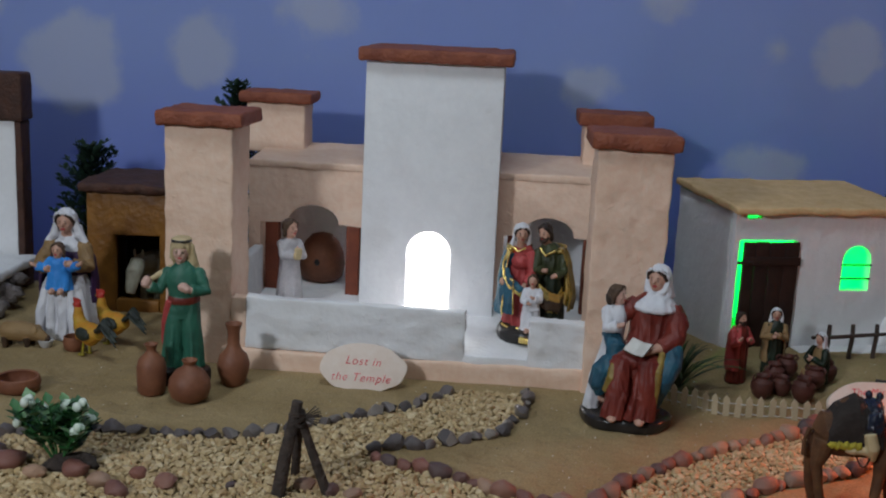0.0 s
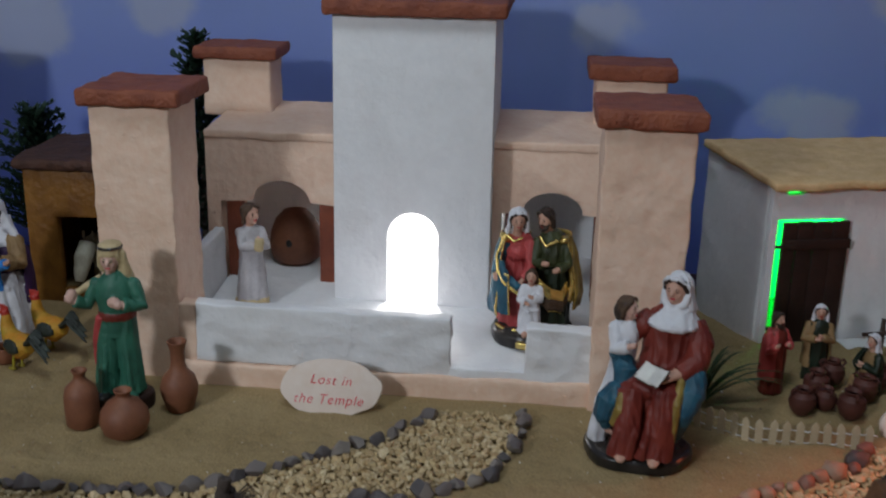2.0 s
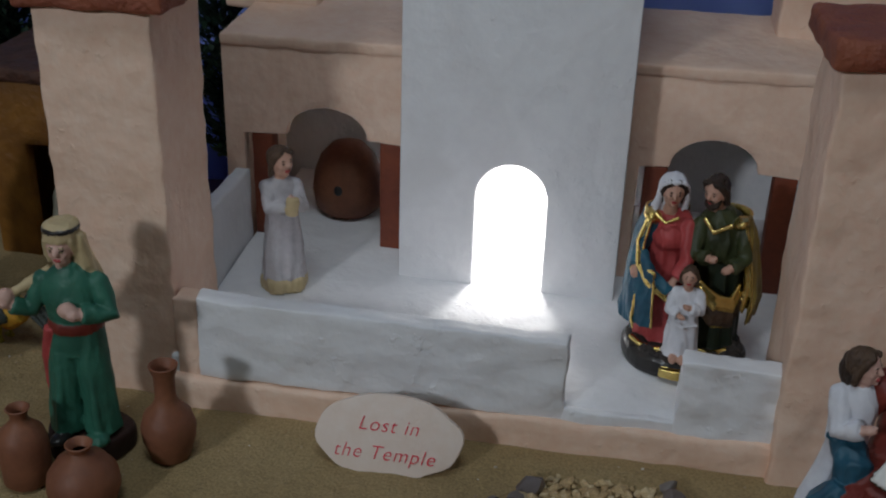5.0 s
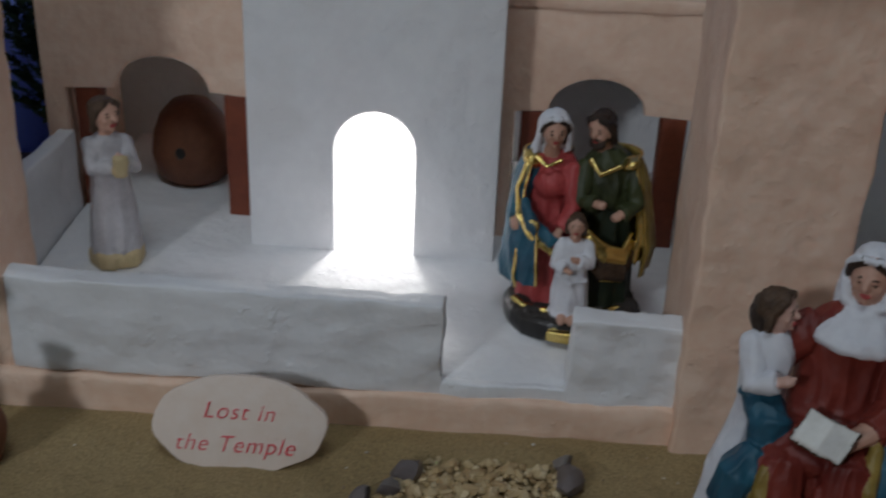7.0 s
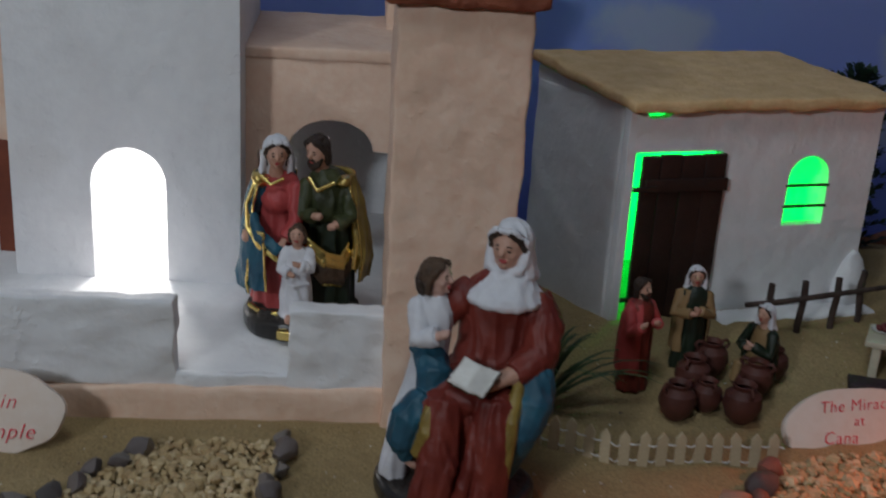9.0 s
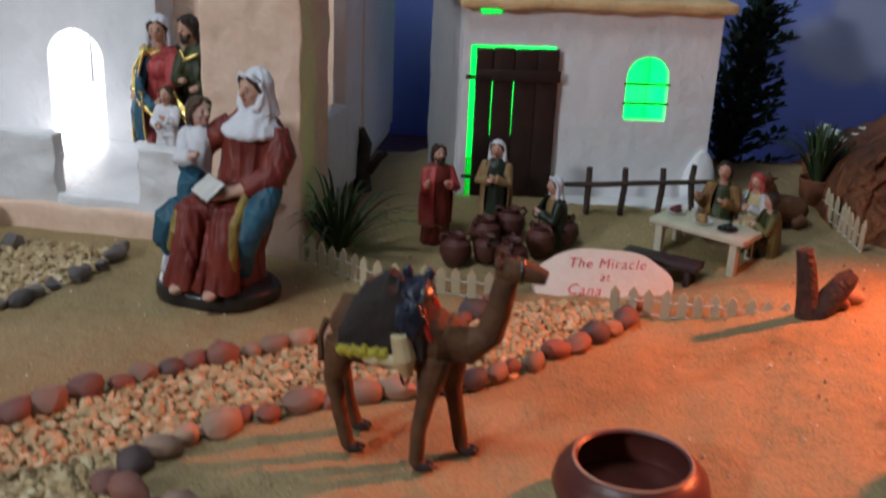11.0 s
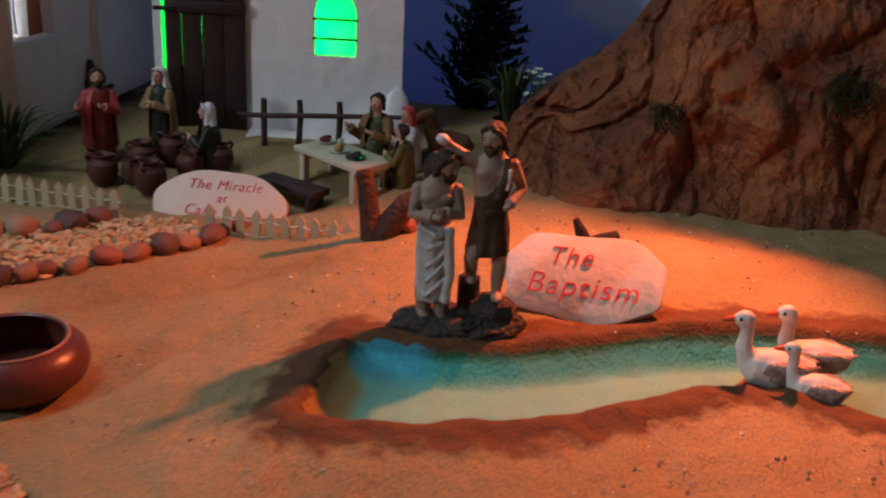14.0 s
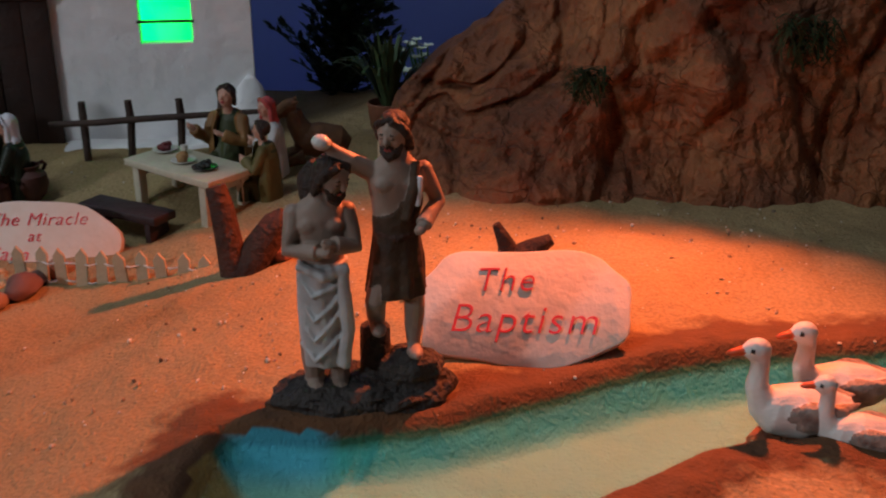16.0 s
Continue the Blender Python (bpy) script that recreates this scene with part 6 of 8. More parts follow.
    fam.scale = (0.92, 0.95, 0.965)


def reading_group():
    c = Clay()
    disc(c, 0, 0, 0, 0.016, 0.058, 0.048, BLACK, ROCKBASE, 0.03)
    # seated woman
    c.loft([(0.010, 0.006, 0.017, 0.031, 0.031, 0.05, 7, 0.4), (0.010, 0.004, 0.045, 0.031, 0.032, 0.06, 8, 0.2), (0.014, 0.000, 0.075, 0.035, 0.034, 0.05, 8), (0.016, 0.004, 0.096, 0.033, 0.031, 0.03, 7), (0.020, 0.014, 0.108, 0.027, 0.021, 0.02, 6), (0.022, 0.017, 0.130, 0.026, 0.0195, 0.02, 6), (0.024, 0.018, 0.150, 0.0285, 0.0190), (0.025, 0.018, 0.163, 0.0260, 0.0165), (0.025, 0.016, 0.172, 0.016, 0.012), (0.025, 0.014, 0.180, 0.008, 0.008)], RED, 48)
    # lap and shins under the skirt
    c.ball((0.008, -0.012, 0.092), (0.034, 0.026, 0.014), RED, (0, 5, 0))
    for kx, kz in ((-0.010, 0.088), (0.026, 0.090)):
        c.tube([(kx + 0.002, -0.006, kz + 0.002), (kx, -0.030, kz - 0.002), (kx, -0.036, kz - 0.03), (kx - 0.002, -0.036, 0.020)], [0.015, 0.0155, 0.0135, 0.0150], RED, 12)
    for kx, r in ((-0.020, 0.005), (-0.004, 0.0062), (0.010, 0.0050), (0.022, 0.0058)):
        c.tube([(kx + 0.003, -0.036, 0.080), (kx + 0.002, -0.0435, 0.05), (kx - 0.004, -0.0445, 0.019)], [r * 0.5, r, r * 1.1], RED, 8)
    c.ball((-0.014, -0.047, 0.019), (0.0065, 0.010, 0.0045), SKIN, seg=10)
    c.ball((0.020, -0.049, 0.019), (0.0065, 0.010, 0.0045), SKIN, seg=10)
    # blue mantle over the lap with its gold hem
    c.tube([(0.052, 0.010, 0.124), (0.054, -0.010, 0.108), (0.052, -0.024, 0.090), (0.046, -0.030, 0.072), (0.040, -0.024, 0.050), (0.036, -0.016, 0.030)], [0.006, 0.012, 0.0140, 0.0110, 0.008, 0.005], BLUE, 14)
    c.tube([(0.040, -0.012, 0.118), (0.040, -0.028, 0.104), (0.038, -0.040, 0.084), (0.036, -0.041, 0.058), (0.033, -0.036, 0.030)], [0.0026, 0.0036, 0.0042, 0.0044, 0.005], YELLOWGOLD, 8)
    c.tube([(0.048, 0.004, 0.128), (0.056, -0.004, 0.121), (0.060, 0.010, 0.112)], 0.0024, YELLOWGOLD, 8)
    c.tube([(-0.022, -0.026, 0.094), (-0.032, -0.030, 0.078), (-0.036, -0.030, 0.058), (-0.032, -0.026, 0.044)], [0.008, 0.0125, 0.0115, 0.006], BLUE, 12)
    c.tube([(-0.018, -0.038, 0.090), (-0.020, -0.042, 0.072), (-0.026, -0.038, 0.052)], [0.003, 0.0045, 0.003], YELLOWGOLD, 8)
    # wide sleeves that hang to the elbows
    c.tube([(0.046, 0.016, 0.156), (0.056, 0.008, 0.138), (0.053, -0.006, 0.119), (0.036, -0.022, 0.112)], [0.0125, 0.0140, 0.0135, 0.0095], RED, 14)
    c.tube([(0.036, -0.022, 0.112), (0.022, -0.032, 0.108), (0.012, -0.037, 0.106)], [0.0072, 0.0068, 0.005], SKIN, 10, 0.8)
    c.tube([(0.004, 0.018, 0.158), (-0.012, 0.010, 0.146), (-0.024, 0.006, 0.132), (-0.034, 0.002, 0.126)], [0.0120, 0.0120, 0.0105, 0.008], RED, 14)
    head(c, 0.027, 0.012, 0.194, 0.0150, SKIN, HAIR, CLOTHW, turn=-22, nod=6, wimple=True)
    c.loft([(0.027, 0.010, 0.153, 0.0245, 0.0225, 0.03, 6), (0.027, 0.010, 0.158, 0.0262, 0.0230, 0.03, 6), (0.028, 0.012, 0.168, 0.0190, 0.0165, 0.02, 5), (0.029, 0.014, 0.176, 0.0145, 0.0125)], CLOTHW, 40)
    k = c.now()
    # child that leans on her knee
    c.loft([(-0.036, -0.012, 0.100, 0.0130, 0.0115, 0.03, 6), (-0.036, -0.012, 0.118, 0.0140, 0.0120), (-0.035, -0.012, 0.134, 0.0140, 0.0110), (-0.034, -0.012, 0.145, 0.0070, 0.0065)], CLOTHW, 36)
    c.loft([(-0.056, -0.018, 0.006, 0.0100, 0.0130, 0.08, 6), (-0.051, -0.015, 0.050, 0.0092, 0.0120, 0.08, 6), (-0.042, -0.012, 0.085, 0.0088, 0.0115, 0.05, 6), (-0.039, -0.012, 0.108, 0.0080, 0.0110)], CLOTHW, 30)
    c.tube([(-0.036, -0.016, 0.103), (-0.030, -0.030, 0.094), (-0.032, -0.034, 0.070)], [0.011, 0.0120, 0.0090], BLUE, 12)
    c.tube([(-0.048, -0.018, 0.107), (-0.038, -0.025, 0.103), (-0.026, -0.022, 0.104)], 0.0026, BLUE, 8)
    c.ball((-0.042, -0.026, 0.022), (0.0065, 0.011, 0.006), SKIN, (0, 0, 20), 10)
    c.tube([(-0.044, -0.014, 0.020), (-0.042, -0.016, 0.04)], 0.006, SKIN, 8)
    arm(c, (-0.045, -0.014, 0.136), (-0.043, -0.028, 0.116), (-0.030, -0.032, 0.122), 0.0060, CLOTHW, PALE, 1.0)
    head(c, -0.034, -0.011, 0.158, 0.0122, PALE, TANHAIR, None, turn=68)
    c.ball((-0.039, -0.006, 0.153), (0.0110, 0.0105, 0.0145), HAIR, wobble=0.15)
    c.placed(k, pose(0.0125, 0.014, 0.012))
    # open book: two leaves that meet at the spine
    s = c.now()
    for sx in (-1, 1):
        k = c.now()
        box(c.bm, 0, 0.0150, -0.0105, 0.0105, -0.0010, 0.0010, c.slot(PORCELAIN))
        c.placed(k, pose(0, 0, 0, 0, 0, 0 if sx > 0 else 180) @ pose(0, 0, 0, 0, -14, 0))
        k = c.now()
        box(c.bm, 0, 0.0158, -0.0112, 0.0112, -0.0026, -0.0010, c.slot(HIDE))
        c.placed(k, pose(0, 0, 0, 0, 0, 0 if sx > 0 else 180) @ pose(0, 0, 0, 0, -14, 0))
    c.placed(s, pose(0.011, -0.034, 0.112, 40, 4, -34))
    for v in c.bm.verts:
        v.co.y += 0.07 * v.co.z
    seated = c.done("reading_statue", "painted statue of a seated woman teaching a child from a book", (0.220, 1.334, 0.0), turn=-9, grain=0.00095, folds=0.0012)
    seated.scale = (1.03, 1.0, 0.985)


def green_man():
    c = Clay()
    disc(c, 0, 0, 0, 0.021, 0.037, 0.031, DARKWOOD_SHADE, None, 0.04)
    # straight trousers that fall to the feet
    for sx in (-1, 1):
        c.tube([(sx * 0.009, 0, 0.122), (sx * 0.0115, -0.003, 0.08), (sx * 0.014, -0.005, 0.05), (sx * 0.0145, -0.006, 0.024)], [0.0130, 0.0142, 0.0135, 0.0150], GREEN, 16)
        c.tube([(sx * 0.011, -0.013, 0.10), (sx * 0.014, -0.018, 0.06), (sx * 0.016, -0.020, 0.026)], [0.0028, 0.0036, 0.0044], GREEN, 8)
        c.tube([(sx * 0.021, -0.004, 0.10), (sx * 0.025, -0.006, 0.06), (sx * 0.027, -0.006, 0.026)], [0.0028, 0.0036, 0.0044], GREEN, 8)
    c.loft([(0, 0, 0.096, 0.0210, 0.0155), (0, 0, 0.122, 0.0205, 0.0155), (0, 0, 0.132, 0.0215, 0.0165, 0.03, 7), (0, 0, 0.148, 0.0240, 0.0175), (0, 0, 0.160, 0.0235, 0.0150), (0, 0, 0.169, 0.0165, 0.0118), (0, 0, 0.178, 0.0080, 0.0080)], GREEN, 40)
    c.loft([(0, 0, 0.118, 0.0218, 0.0168), (0, 0, 0.1225, 0.0226, 0.0176), (0, 0, 0.127, 0.0222, 0.0170)], RED, 32)
    c.tube([(-0.018, -0.010, 0.122), (-0.025, -0.004, 0.092), (-0.028, 0.002, 0.055)], [0.005, 0.0055, 0.004], ROSE)
    arm(c, (-0.022, 0, 0.160), (-0.033, -0.006, 0.136), (-0.045, -0.014, 0.143), 0.0070, GREEN, PALE, 1.25)
    arm(c, (0.022, 0, 0.160), (0.034, -0.008, 0.136), (0.014, -0.021, 0.141), 0.0070, GREEN, PALE, 1.3)
    c.ball((-0.048, -0.016, 0.150), (0.0068, 0.0068, 0.0085), PALE, seg=10)
    c.ball((0.004, -0.023, 0.145), (0.0085, 0.0060, 0.0072), PALE, seg=10)
    c.tube([(-0.047, -0.013, 0.150), (-0.033, -0.004, 0.158), (-0.016, 0.004, 0.168)], [0.0038, 0.0044, 0.0045], CREAM)
    head(c, -0.003, -0.003, 0.190, 0.0140, PALE, CREAM)
    for sx in (-1, 1):
        c.ball((-0.003 + sx * 0.0043, -0.0140, 0.1920), (0.0019, 0.0010, 0.0009), HAIR, seg=8)
        c.ball((-0.003 + sx * 0.0043, -0.0142, 0.1948), (0.0023, 0.0008, 0.0006), HAIR, seg=8)
    # headcloth
    c.ball((-0.003, 0.005, 0.194), (0.0146, 0.0142, 0.0140), CREAM)
    c.loft([(-0.003, 0.001, 0.1985, 0.0140, 0.0152), (-0.003, 0.001, 0.2050, 0.0140, 0.0150), (-0.003, 0.002, 0.2100, 0.0132, 0.0140), (-0.003, 0.002, 0.2118, 0.0095, 0.0105)], CREAM, 32)
    c.loft([(-0.003, 0.001, 0.2062, 0.0148, 0.0158), (-0.003, 0.001, 0.2086, 0.0146, 0.0156)], BLACK, 30)
    c.tube([(-0.016, 0.002, 0.202), (-0.0168, 0.003, 0.190), (-0.017, 0.003, 0.180)], [0.0034, 0.0036, 0.0034], CREAM, 8)
    c.tube([(0.010, 0.0, 0.202), (0.012, 0.001, 0.188), (0.014, 0.002, 0.175), (0.017, 0.006, 0.166)], [0.0042, 0.0055, 0.0062, 0.005], CREAM, 8)
    c.loft([(0.003, 0.013, 0.156, 0.020, 0.008), (0.001, 0.011, 0.170, 0.0185, 0.010), (-0.001, 0.008, 0.186, 0.0160, 0.011), (-0.002, 0.006, 0.197, 0.0165, 0.012)], CREAM, 28)
    c.ball((-0.016, -0.024, 0.023), (0.008, 0.012, 0.005), BLACK, (0, 0, -15), 10)
    c.ball((0.015, -0.024, 0.024), (0.0105, 0.011, 0.006), GREEN, seg=10)
    c.done("shepherd_statue", "painted statue of a man in green with cream headcloth", (-0.386, 1.375, 0.0), turn=6, folds=0.0006, size=0.97)


def boy():
    c = Clay()
    disc(c, 0, 0, 0, 0.014, 0.022, 0.019, CREAM, None, 0.06)
    robe(c, 0, 0, 0.013, 0.116, 0.021, 0.0150, WHITEGOWN, 9, 0.05, 0.8, 0.15)
    arm(c, (-0.013, 0, 0.106), (-0.014, -0.012, 0.090), (0.002, -0.020, 0.092), 0.0058, WHITEGOWN, PALE)
    arm(c, (0.013, 0, 0.106), (0.018, -0.012, 0.088), (0.010, -0.020, 0.098), 0.0058, WHITEGOWN, PALE)
    c.loft([(0.006, -0.026, 0.086, 0.006, 0.004), (0.007, -0.027, 0.104, 0.006, 0.004)], CREAM, 12)
    head(c, 0, -0.001, 0.130, 0.0135, SKIN, TANHAIR, turn=30)
    c.done("boy_statue", "painted statue of a boy in a white spotted gown", (-0.284, 1.592, temple_floor(-0.284, 1.592)), turn=25, folds=0.0008)


def mother_left():
    c = Clay()
    c.loft([(0, 0, -0.003, 0.044, 0.036, 0.05, 7), (0, 0, 0.03, 0.044, 0.036, 0.06, 8), (0, -0.004, 0.065, 0.038, 0.034, 0.05, 8), (0, -0.002, 0.085, 0.034, 0.030, 0.03, 7), (0, 0.006, 0.10, 0.027, 0.02), (0, 0.006, 0.14, 0.026, 0.018), (0, 0.006, 0.156, 0.010, 0.010)], CLOTHW, 48)
    for kx in (-0.028, -0.012, 0.006, 0.022):
        c.tube([(kx * 0.8, -0.030, 0.078), (kx, -0.036, 0.045), (kx * 1.1, -0.036, 0.0)], [0.005, 0.007, 0.007], CLOTHW, 10)
    c.ball((0, -0.012, 0.080), (0.034, 0.024, 0.012), CLOTHW)
    c.loft([(0, 0.004, 0.098, 0.029, 0.022, 0.04, 7), (0, 0.004, 0.125, 0.028, 0.020, 0.03, 7), (0, 0.006, 0.146, 0.020, 0.015)], PURPLE, 32)
    c.cape([(0, 0.006, 0.15, 0.024, 0.018), (0, 0.008, 0.12, 0.037, 0.027, 0.03, 6), (0, 0.008, 0.085, 0.041, 0.031, 0.04, 6), (0, 0.008, 0.05, 0.041, 0.033, 0.04, 6), (0, 0.008, 0.01, 0.042, 0.033, 0.04, 6)], -20, 200, PURPLE, 30, 0.003)
    arm(c, (-0.026, 0.004, 0.138), (-0.038, -0.010, 0.112), (-0.022, -0.028, 0.112), 0.0095, TAN, SKIN)
    arm(c, (0.026, 0.004, 0.138), (0.038, -0.010, 0.112), (0.024, -0.028, 0.118), 0.0095, TAN, SKIN)
    head(c, 0, 0.0, 0.178, 0.0165, SKIN, HAIR, CLOTHW, nod=8)
    for sx in (-1, 1):
        c.tube([(sx * 0.016, 0.006, 0.172), (sx * 0.020, 0.004, 0.158), (sx * 0.030, 0.002, 0.146)], [0.006, 0.007, 0.004], CLOTHW, 10)
    # child on the lap
    robe(c, 0.0, -0.030, 0.080, 0.130, 0.021, 0.014, SKYBLUE, 7, 0.05, 0.7, 0.1)
    arm(c, (-0.012, -0.030, 0.122), (-0.022, -0.034, 0.112), (-0.031, -0.038, 0.116), 0.006, SKYBLUE, SKIN)
    arm(c, (0.012, -0.030, 0.122), (0.022, -0.034, 0.114), (0.032, -0.038, 0.120), 0.006, SKYBLUE, SKIN)
    c.ball((-0.006, -0.046, 0.079), (0.005, 0.008, 0.005), SKIN, seg=8)
    c.ball((0.008, -0.046, 0.079), (0.005, 0.008, 0.005), SKIN, seg=8)
    head(c, 0.0, -0.032, 0.140, 0.0115, SKIN, TANHAIR)
    c.done("mother_statue", "painted statue of a veiled seated woman with a child in blue", (-0.625, 1.556, 0.0), folds=0.0012)


def baptism():
    c = Clay()
    c.loft([(0, 0, -0.002, 0.050, 0.026, 0.06, 5), (0, 0, 0.004, 0.053, 0.027, 0.06, 6), (0, 0, 0.011, 0.047, 0.023, 0.10, 7), (0, 0, 0.015, 0.040, 0.019, 0.12, 7)], ROCKBASE, 60)
    for k in range(9):
        a = 0.7 * k
        c.tube([(0.05 * math.cos(a), 0.025 * math.sin(a), 0.004), (0.05 * math.cos(a + 0.3), 0.026 * math.sin(a + 0.3), 0.009), (0.047 * math.cos(a + 0.6), 0.023 * math.sin(a + 0.6), 0.006)], 0.0030, ROCKBASE, 6)
    c.tube([(0.007, 0.004, 0.012), (0.007, 0.004, 0.044)], [0.0095, 0.0085], ROCKBASE, 12)
    c.ball((0.026, -0.002, 0.020), (0.020, 0.015, 0.012), ROCKBASE, wobble=0.25)
    # the bather
    x = -0.021
    for sx in (-1, 1):
        c.tube([(x + sx * 0.007, 0, 0.012), (x + sx * 0.008, 0, 0.04)], [0.0055, 0.007], BODY)
        c.ball((x + sx * 0.007, -0.005, 0.014), (0.005, 0.009, 0.0035), BODY, seg=8)
    c.loft([(x, 0, 0.026, 0.0128, 0.011, 0.06, 7), (x, 0, 0.05, 0.0142, 0.0122, 0.06, 7, 0.5), (x, 0, 0.075, 0.0142, 0.0122, 0.05, 7, 0.9), (x, 0, 0.088, 0.0132, 0.011, 0.03, 7, 1.1)], GREYCLOTH, 44)
    for za, zm, zb in ((0.080, 0.071, 0.080), (0.070, 0.056, 0.074), (0.056, 0.044, 0.066), (0.040, 0.032, 0.052)):
        c.tube([(x - 0.0140, -0.004, za), (x - 0.006, -0.0125, zm), (x + 0.004, -0.0130, 0.5 * (zm + zb)), (x + 0.010, -0.0115, zb)], [0.0008, 0.0019, 0.0015, 0.0008], GREYCLOTH, 6)
    c.tube([(x - 0.013, -0.008, 0.088), (x, -0.0140, 0.083), (x + 0.013, -0.010, 0.086)], 0.0030, GREYCLOTH, 8)
    c.tube([(x + 0.010, -0.012, 0.084), (x + 0.012, -0.0125, 0.05), (x + 0.009, -0.012, 0.028)], [0.003, 0.0042, 0.0036], GREYCLOTH, 8)
    c.loft([(x, 0, 0.086, 0.0118, 0.0095), (x, 0, 0.100, 0.0128, 0.0100), (x, 0, 0.111, 0.0148, 0.0102), (x, 0, 0.118, 0.0135, 0.0090), (x, 0, 0.123, 0.0085, 0.0075), (x, 0, 0.127, 0.0055, 0.0055)], BODY, 32)
    for sx in (-1, 1):
        c.ball((x + sx * 0.006, -0.0072, 0.110), (0.0062, 0.0036, 0.0045), BODY, seg=10)
    arm(c, (x - 0.0140, 0, 0.115), (x - 0.0175, -0.005, 0.096), (x - 0.002, -0.016, 0.098), 0.0044, BODY, BODY, 1.1)
    arm(c, (x + 0.0140, 0, 0.115), (x + 0.0175, -0.007, 0.097), (x + 0.006, -0.016, 0.102), 0.0044, BODY, BODY, 1.1)
    head(c, x + 0.007, -0.003, 0.135, 0.0108, BODY, HAIR, None, True, turn=40, nod=22)
    c.ball((x + 0.001, 0.005, 0.127), (0.0124, 0.009, 0.016), HAIR, wobble=0.2)
    # the baptizer
    x = 0.020
    c.tube([(x + 0.008, -0.004, 0.034), (x + 0.0085, -0.001, 0.046), (x + 0.009, -0.003, 0.058), (x + 0.007, 0.002, 0.078)], [0.0040, 0.0056, 0.0060, 0.0085], BODY)
    c.tube([(x - 0.012, 0.002, 0.044), (x - 0.0125, 0.0, 0.053), (x - 0.013, -0.006, 0.063), (x - 0.006, 0.0, 0.080)], [0.0040, 0.0054, 0.0062, 0.0085], BODY)
    c.ball((x + 0.008, -0.010, 0.033), (0.0048, 0.009, 0.0035), BODY, seg=8)
    c.ball((x - 0.012, -0.006, 0.046), (0.0048, 0.009, 0.0035), BODY, seg=8)
    c.loft([(x - 0.001, 0, 0.066, 0.0165, 0.0140, 0.08, 9), (x, 0, 0.085, 0.0150, 0.012, 0.05, 9), (x, 0, 0.100, 0.0128, 0.0105, 0.03, 9), (x, 0, 0.112, 0.0126, 0.0100), (x + 0.003, 0, 0.122, 0.0115, 0.0098)], HIDE, 40)
    c.tube([(x - 0.012, -0.004, 0.104), (x, -0.0115, 0.101), (x + 0.013, -0.004, 0.104)], 0.0018, STUMP, 6)
    c.loft([(x, 0, 0.106, 0.0120, 0.0092), (x, 0, 0.121, 0.0138, 0.0098), (x, 0, 0.132, 0.0155, 0.0098), (x, 0, 0.139, 0.0135, 0.0085), (x, 0, 0.144, 0.0085, 0.0070), (x, 0, 0.150, 0.0055, 0.0055)], BODY, 32)
    for sx in (-1, 1):
        c.ball((x + sx * 0.006, -0.0070, 0.131), (0.0064, 0.0036, 0.0045), BODY, seg=10)
    c.tube([(x + 0.004, -0.0115, 0.112), (x + 0.008, -0.0112, 0.128), (x + 0.011, -0.005, 0.143)], 0.0026, HIDE, 8)
    c.tube([(x + 0.0105, -0.0125, 0.120), (x + 0.0125, -0.011, 0.136)], 0.0013, CLOTHW, 6)
    c.tube([(x - 0.013, 0, 0.136), (x - 0.024, -0.003, 0.144), (x - 0.031, -0.004, 0.149), (x - 0.036, -0.005, 0.153)], [0.0056, 0.0048, 0.0038, 0.0030], BODY)
    c.ball((x - 0.038, -0.005, 0.154), (0.0055, 0.0045, 0.0036), BODY, seg=10)
    c.ball((x - 0.039, -0.007, 0.1555), (0.0052, 0.005, 0.0042), PORCELAIN, (0, 15, 0), 10, 0.15)
    arm(c, (x + 0.0150, 0, 0.136), (x + 0.0225, 0.0, 0.118), (x + 0.013, -0.014, 0.110), 0.0042, BODY, BODY, 1.1)
    head(c, x - 0.001, -0.002, 0.157, 0.0104, BODY, HAIR, None, True, turn=-30, nod=14)
    c.done("baptism_statue", "grey-brown painted statue group of a baptism on rocky base", (0.882, 1.198, 0.0335), turn=16, grain=0.0007, folds=0.0006, size=0.915)


WHITEGOWN = mat("spotted_white_gown", (0.50, 0.48, 0.50), (0.40, 0.38, 0.40), 0.6, 30, 0.3, 180, stain=(0.13, 0.10, 0.11), stain_at=0.53)
TANHAIR = mat("painted_light_brown_hair", (0.10, 0.058, 0.034), (0.06, 0.034, 0.021), 0.6, 120, 0.8, 400)
YELLOWGOLD = mat("painted_gold_hem_cloth", (0.34, 0.24, 0.06), (0.20, 0.13, 0.03), 0.45, 60, 0.35, 200)
holy_family()
reading_group()
green_man()
boy()
mother_left()
baptism()


OCHREROBE = mat("painted_ochre_cloth", (0.26, 0.13, 0.04), (0.17, 0.08, 0.025), 0.55, 45, 0.3, 180)
OLIVETAN = mat("painted_olive_tan_cloth", (0.15, 0.12, 0.035), (0.09, 0.075, 0.022), 0.55, 45, 0.3, 180)


